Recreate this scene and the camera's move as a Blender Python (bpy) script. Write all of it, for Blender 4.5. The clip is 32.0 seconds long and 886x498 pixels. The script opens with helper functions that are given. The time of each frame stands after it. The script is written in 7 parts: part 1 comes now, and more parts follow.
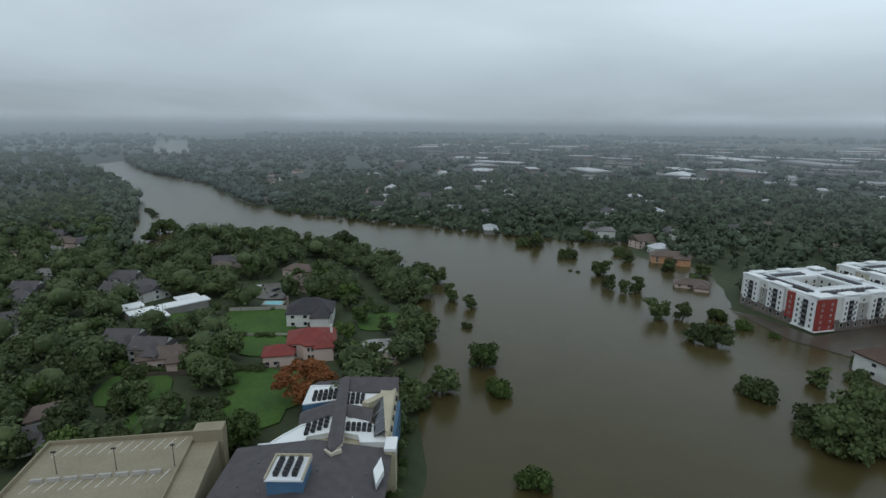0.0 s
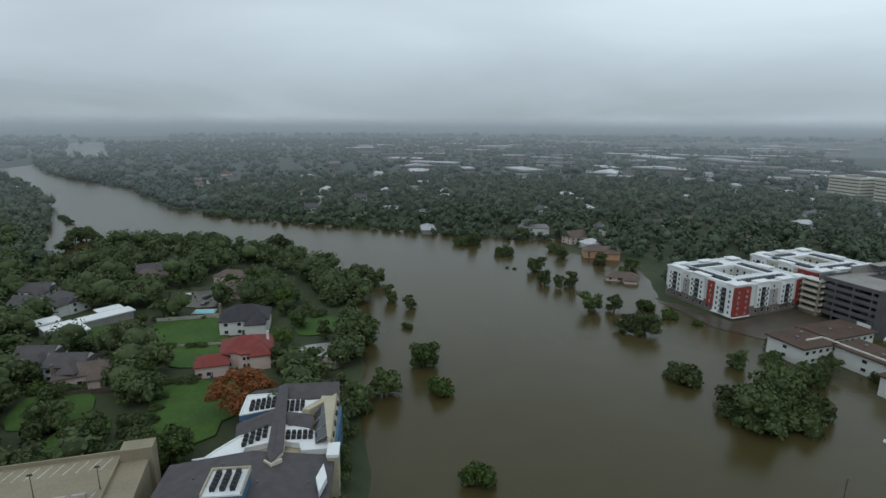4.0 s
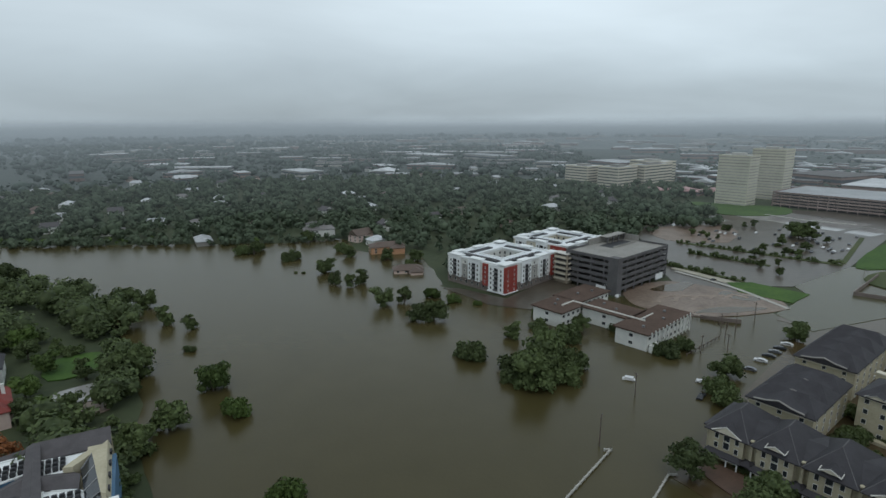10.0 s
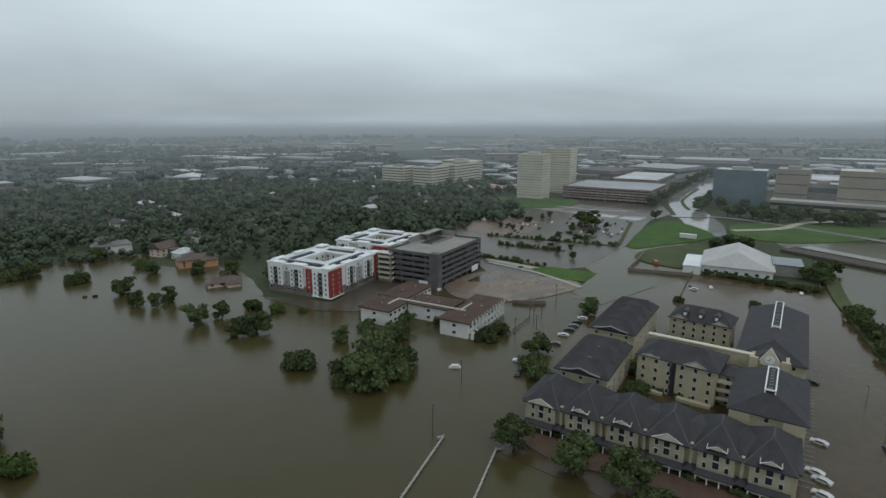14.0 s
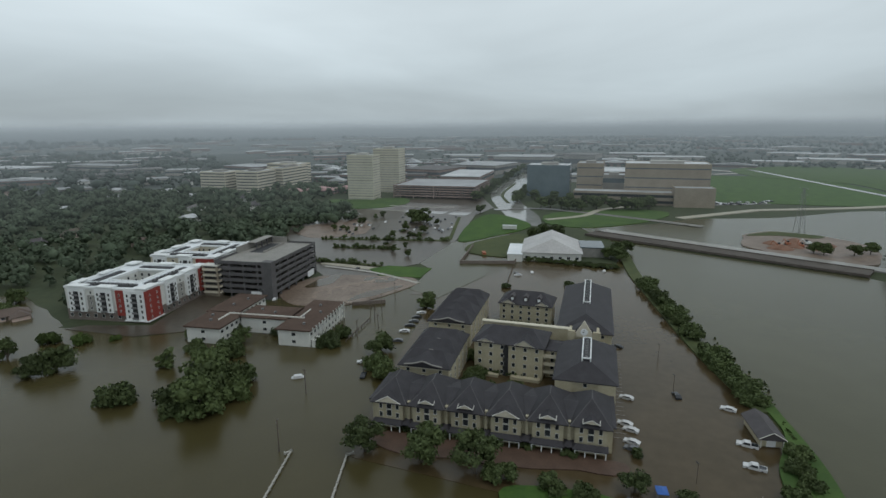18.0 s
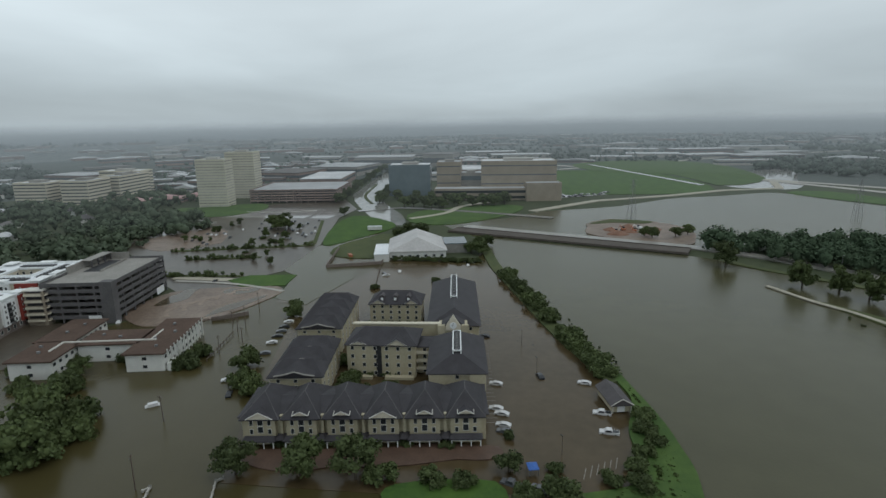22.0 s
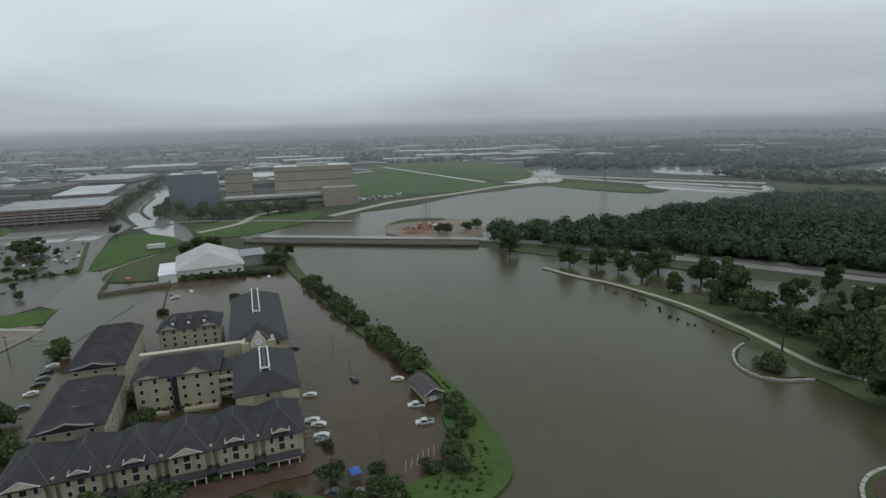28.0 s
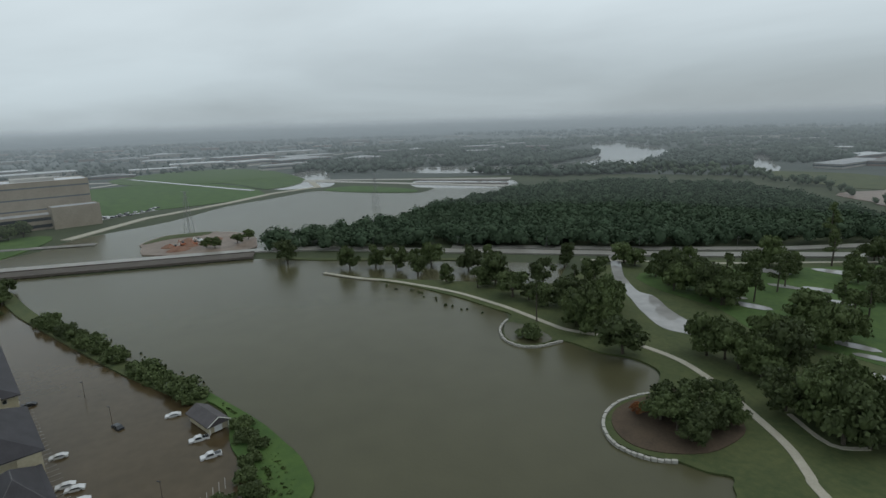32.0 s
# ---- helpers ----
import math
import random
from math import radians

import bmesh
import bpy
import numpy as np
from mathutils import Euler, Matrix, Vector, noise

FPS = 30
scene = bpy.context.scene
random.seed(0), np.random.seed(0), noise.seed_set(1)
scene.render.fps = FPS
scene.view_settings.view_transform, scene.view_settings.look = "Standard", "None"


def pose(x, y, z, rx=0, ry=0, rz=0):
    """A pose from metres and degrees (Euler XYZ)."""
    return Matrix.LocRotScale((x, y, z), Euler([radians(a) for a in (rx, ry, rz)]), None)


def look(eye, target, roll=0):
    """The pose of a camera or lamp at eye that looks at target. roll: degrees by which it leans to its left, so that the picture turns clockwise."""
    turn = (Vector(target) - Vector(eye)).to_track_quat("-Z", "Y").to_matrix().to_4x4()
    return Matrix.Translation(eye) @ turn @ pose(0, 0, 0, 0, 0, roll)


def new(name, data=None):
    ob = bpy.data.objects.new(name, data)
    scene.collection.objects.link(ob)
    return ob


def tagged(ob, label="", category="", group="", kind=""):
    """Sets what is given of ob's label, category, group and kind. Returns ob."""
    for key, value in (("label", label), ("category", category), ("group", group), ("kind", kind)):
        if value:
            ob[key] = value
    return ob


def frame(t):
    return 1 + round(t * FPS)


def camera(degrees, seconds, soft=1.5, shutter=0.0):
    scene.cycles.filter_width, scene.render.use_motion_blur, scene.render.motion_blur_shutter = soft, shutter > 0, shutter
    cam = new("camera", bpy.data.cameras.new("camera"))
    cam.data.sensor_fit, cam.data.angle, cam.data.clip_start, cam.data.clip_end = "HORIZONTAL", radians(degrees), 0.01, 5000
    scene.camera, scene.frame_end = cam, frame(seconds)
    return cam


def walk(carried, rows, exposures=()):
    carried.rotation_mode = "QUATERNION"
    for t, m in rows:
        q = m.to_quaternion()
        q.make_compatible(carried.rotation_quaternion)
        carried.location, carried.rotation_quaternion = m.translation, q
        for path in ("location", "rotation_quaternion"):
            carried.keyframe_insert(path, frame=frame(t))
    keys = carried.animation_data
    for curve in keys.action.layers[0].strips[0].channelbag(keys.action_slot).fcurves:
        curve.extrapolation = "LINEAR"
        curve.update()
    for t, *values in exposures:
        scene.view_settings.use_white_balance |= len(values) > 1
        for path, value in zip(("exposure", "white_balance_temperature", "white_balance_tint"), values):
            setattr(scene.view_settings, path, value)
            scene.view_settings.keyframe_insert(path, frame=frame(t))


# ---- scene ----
cam = camera(77.86, 32.0, soft=1.5)
EYE = Vector((0, 0, 90))
# seconds, heading to the left of north, tilt, lean, in degrees
PATH = [
    (0, -0.00, -13.15, 0.43), (0.5, -1.04, -13.15, 0.43), (1, -1.89, -13.15, 0.43), (1.5, -2.59, -13.15, 0.43), 
    (2, -3.37, -13.14, 0.42), (2.5, -4.16, -13.14, 0.42), (4.5, -7.63, -13.06, 0.28), (5, -8.80, -13.05, 0.26), 
    (5.5, -10.14, -13.05, 0.24), (6, -11.57, -13.04, 0.21), (6.5, -13.05, -13.03, 0.15), (7, -14.78, -13.02, 0.09), 
    (7.5, -16.84, -13.02, 0.02), (8, -19.36, -13.02, -0.06), (8.5, -21.73, -13.03, -0.13), (9, -24.25, -13.03, -0.21), 
    (9.5, -26.73, -13.03, -0.27), (10, -29.09, -13.04, -0.30), (10.5, -31.31, -13.03, -0.32), 
    (11, -33.24, -13.02, -0.31), (11.5, -35.45, -13.00, -0.29), (12, -38.16, -12.99, -0.25), 
    (12.5, -40.80, -12.96, -0.20), (13, -43.57, -12.94, -0.15), (13.5, -45.91, -12.93, -0.12), 
    (14, -47.90, -12.92, -0.10), (14.5, -49.32, -12.90, -0.07), (16.5, -57.25, -12.87, -0.42), 
    (17, -59.64, -12.88, -0.44), (17.5, -62.25, -12.89, -0.47), (18, -65.35, -12.90, -0.50), 
    (18.5, -67.78, -12.92, -0.56), (19, -69.42, -12.94, -0.62), (19.5, -71.17, -12.95, -0.68), 
    (20, -73.44, -12.97, -0.75), (20.5, -75.33, -12.98, -0.81), (21, -76.83, -12.99, -0.87), 
    (21.5, -78.10, -12.99, -0.92), (22, -79.59, -13.00, -0.97), (22.5, -80.88, -13.00, -1.01), 
    (23, -82.22, -13.00, -1.05), (23.5, -83.94, -13.00, -1.07), (24, -86.05, -13.00, -1.09), 
    (24.5, -87.59, -13.00, -1.10), (26.5, -94.05, -12.98, -1.31), (27, -95.72, -12.99, -1.33), 
    (27.5, -97.85, -13.00, -1.36), (28, -100.53, -13.00, -1.39), (28.5, -102.93, -13.02, -1.44), 
    (29, -105.49, -13.04, -1.51), (29.5, -107.93, -13.07, -1.58), (30, -110.74, -13.10, -1.65), 
    (30.5, -113.62, -13.14, -1.72), (31, -116.82, -13.16, -1.75), (31.5, -119.95, -13.18, -1.79), 
    (32, -123.94, -13.20, -1.82), 
]


def heading(yaw, tilt):
    a, b = radians(yaw), radians(tilt)
    return Vector((-math.sin(a) * math.cos(b), math.cos(a) * math.cos(b), math.sin(b)))


walk(cam, [(t, look(EYE, EYE + heading(a, b) * 10, c)) for t, a, b, c in PATH],
     [(0, 0.10, 6150, 10), (7, 0.14, 6250, 10), (11, 0.10, 6300, 10), (17, 0.04, 6480, 10), (32, 0.10, 6480, 10)])

# ---- world and sun: a closed, rainy cloud deck ----
world = bpy.data.worlds.new("overcast")
scene.world = world
world.use_nodes = True
wn, wl = world.node_tree.nodes, world.node_tree.links
wn.clear()


def wnode(kind, **values):
    n = wn.new(kind)
    for k, v in values.items():
        n.inputs[k].default_value = v
    return n


sky = wn.new("ShaderNodeTexSky")
sky.sky_type, sky.sun_disc = "NISHITA", False
sky.sun_elevation, sky.sun_rotation = radians(55), radians(200)
sky_dim = wn.new("ShaderNodeVectorMath")
sky_dim.operation = "SCALE"
sky_dim.inputs["Scale"].default_value = 0.08
wl.new(sky.outputs[0], sky_dim.inputs[0])
coord = wn.new("ShaderNodeTexCoord")
split = wn.new("ShaderNodeSeparateXYZ")
wl.new(coord.outputs["Generated"], split.inputs[0])
lift = wn.new("ShaderNodeMath")
lift.operation, lift.inputs[1].default_value = "ADD", 0.16
wl.new(split.outputs[2], lift.inputs[0])
floor_ = wn.new("ShaderNodeMath")
floor_.operation, floor_.inputs[1].default_value = "MAXIMUM", 0.04
wl.new(lift.outputs[0], floor_.inputs[0])
deck = wn.new("ShaderNodeVectorMath")
deck.operation = "DIVIDE"
both = wn.new("ShaderNodeCombineXYZ")
for i in range(3):
    wl.new(floor_.outputs[0], both.inputs[i])
wl.new(coord.outputs["Generated"], deck.inputs[0])
wl.new(both.outputs[0], deck.inputs[1])
clouds = wnode("ShaderNodeTexNoise", Scale=0.35, Detail=5.0, Roughness=0.5, Distortion=0.4)
wl.new(deck.outputs[0], clouds.inputs["Vector"])
height = wn.new("ShaderNodeValToRGB")
height.color_ramp.interpolation = "EASE"
height.color_ramp.elements[0].position, height.color_ramp.elements[0].color = 0.0, (0.385, 0.450, 0.485, 1)
height.color_ramp.elements[1].position, height.color_ramp.elements[1].color = 0.20, (0.615, 0.697, 0.732, 1)
wl.new(split.outputs[2], height.inputs[0])
streak = wn.new("ShaderNodeMapRange")
streak.inputs["From Min"].default_value, streak.inputs["From Max"].default_value = 0.3, 0.7
streak.inputs["To Min"].default_value, streak.inputs["To Max"].default_value = 0.80, 1.16
wl.new(clouds.outputs[0], streak.inputs["Value"])
grey = wn.new("ShaderNodeVectorMath")
grey.operation = "SCALE"
wl.new(height.outputs[0], grey.inputs[0])
# the deck is thinner and paler towards the east-north-east
aim = wn.new("ShaderNodeVectorMath")
aim.operation = "DOT_PRODUCT"
aim.inputs[1].default_value = (math.sin(radians(60)), math.cos(radians(60)), 0.0)
wl.new(coord.outputs["Generated"], aim.inputs[0])
pale = wn.new("ShaderNodeMapRange")
pale.interpolation_type = "SMOOTHSTEP"
pale.inputs["From Min"].default_value, pale.inputs["From Max"].default_value = 0.62, 1.0
pale.inputs["To Min"].default_value, pale.inputs["To Max"].default_value = 0.93, 1.12
wl.new(aim.outputs["Value"], pale.inputs["Value"])
tone = wn.new("ShaderNodeMath")
tone.operation = "MULTIPLY"
wl.new(streak.outputs[0], tone.inputs[0])
wl.new(pale.outputs[0], tone.inputs[1])
wl.new(tone.outputs[0], grey.inputs["Scale"])
mix = wn.new("ShaderNodeMix")
mix.data_type = "RGBA"
mix.inputs[0].default_value = 0.93
wl.new(sky_dim.outputs[0], mix.inputs[6])
wl.new(grey.outputs[0], mix.inputs[7])
back = wnode("ShaderNodeBackground", Strength=1.0)
wl.new(mix.outputs[2], back.inputs[0])
wl.new(back.outputs[0], wn.new("ShaderNodeOutputWorld").inputs[0])

sun = new("sun", bpy.data.lights.new("sun", "SUN"))
sun.data.energy, sun.data.angle, sun.data.color = 0.5, radians(40), (1.0, 0.98, 0.95)
sun.matrix_world = look((0, 0, 300), (60, 160, 0))


# ---- materials ----
def material(name, low, high, scale=1.0, rough=0.8, fine=8.0, metal=0.0, bump=0.0, bump_scale=2.0, spread=0.0,
             islands=False, spec=0.5, coat=0.0):
    """Two colours mixed by a broad and a fine grain of 1/scale metres; spread: how far one thing's tone strays from the next."""
    m = bpy.data.materials.new(name)
    m.use_nodes = True
    n, l = m.node_tree.nodes, m.node_tree.links
    p = n["Principled BSDF"]
    where = n.new("ShaderNodeNewGeometry")
    broad, grain = n.new("ShaderNodeTexNoise"), n.new("ShaderNodeTexNoise")
    broad.inputs["Scale"].default_value, broad.inputs["Detail"].default_value = scale, 3.0
    grain.inputs["Scale"].default_value, grain.inputs["Detail"].default_value = scale * fine, 2.0
    for t in (broad, grain):
        l.new(where.outputs["Position"], t.inputs["Vector"])
    blend = n.new("ShaderNodeMath")
    blend.operation = "MULTIPLY_ADD"
    l.new(grain.outputs[0], blend.inputs[0])
    blend.inputs[1].default_value = 0.45
    half = n.new("ShaderNodeMath")
    half.operation, half.inputs[1].default_value = "MULTIPLY", 0.55
    l.new(broad.outputs[0], half.inputs[0])
    l.new(half.outputs[0], blend.inputs[2])
    ramp = n.new("ShaderNodeMapRange")
    ramp.inputs["From Min"].default_value, ramp.inputs["From Max"].default_value = 0.32, 0.68
    l.new(blend.outputs[0], ramp.inputs["Value"])
    mixer = n.new("ShaderNodeMix")
    mixer.data_type = "RGBA"
    mixer.inputs[6].default_value, mixer.inputs[7].default_value = (*low, 1), (*high, 1)
    l.new(ramp.outputs[0], mixer.inputs[0])
    tone = mixer.outputs[2]
    if spread or islands:
        own = n.new("ShaderNodeObjectInfo").outputs["Random"] if not islands else where.outputs["Random Per Island"]
        stray = n.new("ShaderNodeMapRange")
        stray.inputs["To Min"].default_value, stray.inputs["To Max"].default_value = 1 - spread, 1 + spread
        l.new(own, stray.inputs["Value"])
        hsv = n.new("ShaderNodeHueSaturation")
        l.new(tone, hsv.inputs["Color"])
        l.new(stray.outputs[0], hsv.inputs["Value"])
        tone = hsv.outputs[0]
    l.new(tone, p.inputs["Base Color"])
    p.inputs["Roughness"].default_value, p.inputs["Metallic"].default_value = rough, metal
    p.inputs["Specular IOR Level"].default_value, p.inputs["Coat Weight"].default_value = spec, coat
    if bump:
        t, b = n.new("ShaderNodeTexNoise"), n.new("ShaderNodeBump")
        t.inputs["Scale"].default_value, t.inputs["Detail"].default_value = bump_scale, 4.0
        l.new(where.outputs["Position"], t.inputs["Vector"])
        l.new(t.outputs[0], b.inputs["Height"])
        b.inputs["Strength"].default_value, b.inputs["Distance"].default_value = bump, 0.1
        l.new(b.outputs[0], p.inputs["Normal"])
    return m


def water_material(name, low, high, scale, rough, ripple, ripple_scale):
    m = material(name, low, high, scale, rough, 6.0, bump=ripple, bump_scale=ripple_scale)
    p = m.node_tree.nodes["Principled BSDF"]
    p.inputs["IOR"].default_value = 1.33
    return m


M = {
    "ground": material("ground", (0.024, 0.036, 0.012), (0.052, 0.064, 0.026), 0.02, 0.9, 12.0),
    # haze put into the colour: paler, greyer ground beyond 900 m
    "hazed_far_ground": material("hazed_far_ground", (0.048, 0.062, 0.054), (0.080, 0.094, 0.084), 0.010, 0.9, 14.0),
    "grass": material("grass", (0.025, 0.066, 0.007), (0.058, 0.118, 0.012), 0.08, 0.9, 10.0, bump=0.4),
    "rough_grass": material("rough_grass", (0.034, 0.052, 0.013), (0.078, 0.090, 0.028), 0.06, 0.9, 10.0, bump=0.4),
    "mud": material("mud", (0.105, 0.068, 0.046), (0.235, 0.180, 0.138), 0.09, 0.5, 7.0),
    "water": water_material("water", (0.052, 0.0435, 0.0165), (0.063, 0.0525, 0.0215), 0.012, 0.25, 0.30, 0.8),
    "lake": water_material("lake", (0.064, 0.061, 0.032), (0.077, 0.073, 0.039), 0.012, 0.25, 0.30, 0.8),
    "shallow": water_material("shallow", (0.054, 0.039, 0.018), (0.084, 0.061, 0.033), 0.05, 0.16, 0.12, 0.8),
    # base paled to stand in for sky reflected on thin water
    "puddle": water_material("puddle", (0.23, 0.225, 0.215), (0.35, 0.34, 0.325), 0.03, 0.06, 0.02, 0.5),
    "leaf": material("leaf", (0.042, 0.060, 0.020), (0.084, 0.110, 0.038), 0.3, 0.75, 5.0, spread=0.3, spec=0.3),
    "leaf_bright": material("leaf_bright", (0.042, 0.072, 0.014), (0.085, 0.125, 0.030), 0.3, 0.75, 5.0, spread=0.3, spec=0.3),
    "leaf_brown": material("leaf_brown", (0.15, 0.050, 0.012), (0.26, 0.092, 0.024), 0.4, 0.8, 5.0),
    "leaf_mass": material("leaf_mass", (0.038, 0.056, 0.020), (0.090, 0.116, 0.042), 0.10, 0.75, 5.0, spread=0.30, islands=True, spec=0.3),
    # these two foliage tones are lightened to paint in haze over distance
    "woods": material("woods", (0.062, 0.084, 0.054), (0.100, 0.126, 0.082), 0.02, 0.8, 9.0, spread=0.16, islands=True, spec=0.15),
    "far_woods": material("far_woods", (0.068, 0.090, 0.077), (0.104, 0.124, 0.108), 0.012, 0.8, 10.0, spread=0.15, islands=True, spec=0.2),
    "forest": material("forest", (0.046, 0.072, 0.042), (0.066, 0.096, 0.056), 0.02, 0.85, 7.0, spread=0.10, islands=True, spec=0.12),
    # window glass greyed to paint haze over distant buildings
    "far_glass": material("far_glass", (0.10, 0.11, 0.12), (0.15, 0.165, 0.175), 0.05, 0.2),
    "hall_roof": material("hall_roof", (0.40, 0.39, 0.38), (0.54, 0.53, 0.52), 0.1, 0.6, 8.0),
    "bark": material("bark", (0.05, 0.04, 0.03), (0.10, 0.085, 0.065), 2.0, 0.9),
    "concrete": material("concrete", (0.30, 0.29, 0.26), (0.42, 0.40, 0.36), 0.25, 0.8, 10.0),
    "deck": material("deck", (0.21, 0.18, 0.12), (0.29, 0.25, 0.17), 0.15, 0.7, 12.0),
    "path": material("path", (0.30, 0.28, 0.22), (0.42, 0.39, 0.32), 0.2, 0.8, 10.0),
    "white": material("white", (0.68, 0.70, 0.70), (0.80, 0.81, 0.80), 0.2, 0.6, 10.0),
    "white_wall": material("white_wall", (0.58, 0.58, 0.55), (0.70, 0.70, 0.66), 0.3, 0.8, 8.0),
    "membrane": material("membrane", (0.62, 0.65, 0.67), (0.80, 0.82, 0.83), 0.08, 0.5, 10.0),
    "cream": material("cream", (0.37, 0.33, 0.225), (0.475, 0.43, 0.31), 0.2, 0.8, 8.0),
    "tan": material("tan", (0.26, 0.22, 0.165), (0.34, 0.29, 0.225), 0.1, 0.8, 8.0),
    "pale_tan": material("pale_tan", (0.52, 0.48, 0.38), (0.62, 0.57, 0.46), 0.1, 0.8, 8.0),
    "tower_wall": material("tower_wall", (0.48, 0.46, 0.36), (0.58, 0.55, 0.44), 0.05, 0.8, 8.0),
    # horizon tones: bluer and greyer, with haze painted into the base colour
    "hazed_horizon_woods": material("hazed_horizon_woods", (0.072, 0.094, 0.092), (0.108, 0.130, 0.126), 0.006, 0.9, 10.0, spread=0.15, islands=True),
    "hazed_horizon_ground": material("hazed_horizon_ground", (0.085, 0.105, 0.104), (0.150, 0.168, 0.165), 0.004, 0.9, 12.0),
    "mulch": material("mulch", (0.060, 0.034, 0.022), (0.105, 0.062, 0.042), 0.3, 0.6, 8.0),
    "wet_paving": material("wet_paving", (0.042, 0.033, 0.022), (0.092, 0.077, 0.058), 0.03, 0.35, 12.0),
    "brick_base": material("brick_base", (0.13, 0.105, 0.092), (0.215, 0.180, 0.158), 0.4, 0.85, 8.0),
    "red": material("red", (0.22, 0.03, 0.024), (0.30, 0.05, 0.036), 0.3, 0.7, 8.0),
    "red_tile": material("red_tile", (0.135, 0.018, 0.013), (0.22, 0.036, 0.026), 0.4, 0.7, 10.0),
    "pink_wall": material("pink_wall", (0.55, 0.42, 0.37), (0.66, 0.52, 0.46), 0.3, 0.8),
    "orange_wall": material("orange_wall", (0.42, 0.22, 0.12), (0.55, 0.31, 0.18), 0.3, 0.8),
    "shingle": material("shingle", (0.046, 0.040, 0.042), (0.082, 0.073, 0.076), 0.4, 0.65, 10.0, bump=0.3, bump_scale=6),
    "slate": material("slate", (0.026, 0.024, 0.027), (0.048, 0.045, 0.051), 0.3, 0.65, 12.0, bump=0.3, bump_scale=6, spec=0.35),
    "brown_shingle": material("brown_shingle", (0.075, 0.052, 0.040), (0.135, 0.096, 0.076), 0.15, 0.65, 10.0),
    "motel_roof": material("motel_roof", (0.066, 0.043, 0.033), (0.110, 0.075, 0.058), 0.10, 0.9, 10.0, spec=0.2),
    "grey_roof": material("grey_roof", (0.080, 0.074, 0.070), (0.165, 0.155, 0.150), 0.1, 0.65, 8.0, spread=0.45),
    "pale_roof": material("pale_roof", (0.34, 0.35, 0.36), (0.55, 0.56, 0.57), 0.05, 0.6, 8.0, spread=0.3),
    "far_wall": material("far_wall", (0.26, 0.25, 0.23), (0.38, 0.37, 0.34), 0.05, 0.8, 8.0, spread=0.3),
    # brick dulled in colour to imitate haze
    "brick_far": material("brick_far", (0.20, 0.145, 0.125), (0.29, 0.22, 0.195), 0.05, 0.8, 8.0, spread=0.2),
    "garage": material("garage", (0.075, 0.072, 0.074), (0.125, 0.12, 0.12), 0.2, 0.8, 8.0),
    "garage_deck": material("garage_deck", (0.20, 0.19, 0.17), (0.29, 0.275, 0.25), 0.1, 0.7, 8.0),
    "dark": material("dark", (0.012, 0.013, 0.015), (0.03, 0.03, 0.033), 0.5, 0.6),
    "glass": material("glass", (0.020, 0.024, 0.028), (0.04, 0.045, 0.05), 0.3, 0.08),
    # lighter copy of the blue glass, haze put into its colour
    "hospital_glass": material("hospital_glass", (0.115, 0.155, 0.175), (0.155, 0.20, 0.22), 0.1, 0.15),
    # pale base paints in the bright sky mirrored along the avenue
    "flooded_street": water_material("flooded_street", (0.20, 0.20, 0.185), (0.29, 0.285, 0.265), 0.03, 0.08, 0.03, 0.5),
    "far_roof": material("far_roof", (0.30, 0.31, 0.32), (0.54, 0.55, 0.555), 0.03, 0.7, 8.0, spread=0.35),
    "meadow": material("meadow", (0.028, 0.066, 0.010), (0.066, 0.118, 0.020), 0.05, 0.9, 10.0, bump=0.4),
    "litter": material("litter", (0.042, 0.028, 0.016), (0.080, 0.054, 0.032), 0.15, 0.9, 8.0),
    "branch": material("branch", (0.30, 0.15, 0.06), (0.42, 0.23, 0.10), 1.0, 0.8),
    # crowns lightened in colour to imitate haze at middle distance
    "hazed_mid_woods": material("hazed_mid_woods", (0.068, 0.090, 0.074), (0.104, 0.128, 0.100), 0.015, 0.8, 10.0, spread=0.15, islands=True, spec=0.15),
    "blue_glass": material("blue_glass", (0.055, 0.075, 0.088), (0.09, 0.115, 0.13), 0.1, 0.12),
    "blue": material("blue", (0.05, 0.12, 0.21), (0.08, 0.17, 0.28), 0.3, 0.6),
    "tarp": material("tarp", (0.015, 0.075, 0.30), (0.03, 0.13, 0.44), 0.5, 0.5),
    "pool": material("pool", (0.10, 0.42, 0.48), (0.16, 0.55, 0.60), 0.3, 0.08),
    "metal": material("metal", (0.18, 0.18, 0.18), (0.30, 0.30, 0.30), 1.0, 0.5, metal=0.6),
    "trim": material("trim", (0.50, 0.48, 0.43), (0.62, 0.60, 0.55), 0.4, 0.7, 8.0),
    "pink_roof": material("pink_roof", (0.34, 0.20, 0.19), (0.46, 0.29, 0.28), 0.1, 0.7, 8.0),
    "red_earth": material("red_earth", (0.15, 0.075, 0.048), (0.26, 0.145, 0.098), 0.2, 0.8, 7.0),
    "clay": material("clay", (0.17, 0.125, 0.095), (0.30, 0.235, 0.185), 0.15, 0.6, 6.0),
    "bridge_deck": material("bridge_deck", (0.060, 0.050, 0.042), (0.112, 0.097, 0.082), 0.1, 0.75, 9.0, spec=0.3),
    "girder": material("girder", (0.085, 0.070, 0.060), (0.140, 0.118, 0.102), 0.2, 0.75, 8.0),
    "wet_road": material("wet_road", (0.20, 0.19, 0.17), (0.30, 0.285, 0.255), 0.06, 0.35, 9.0),
    "wood": material("wood", (0.07, 0.055, 0.042), (0.13, 0.10, 0.08), 1.0, 0.85),
    "car_white": material("car_white", (0.52, 0.52, 0.52), (0.62, 0.62, 0.62), 0.5, 0.25),
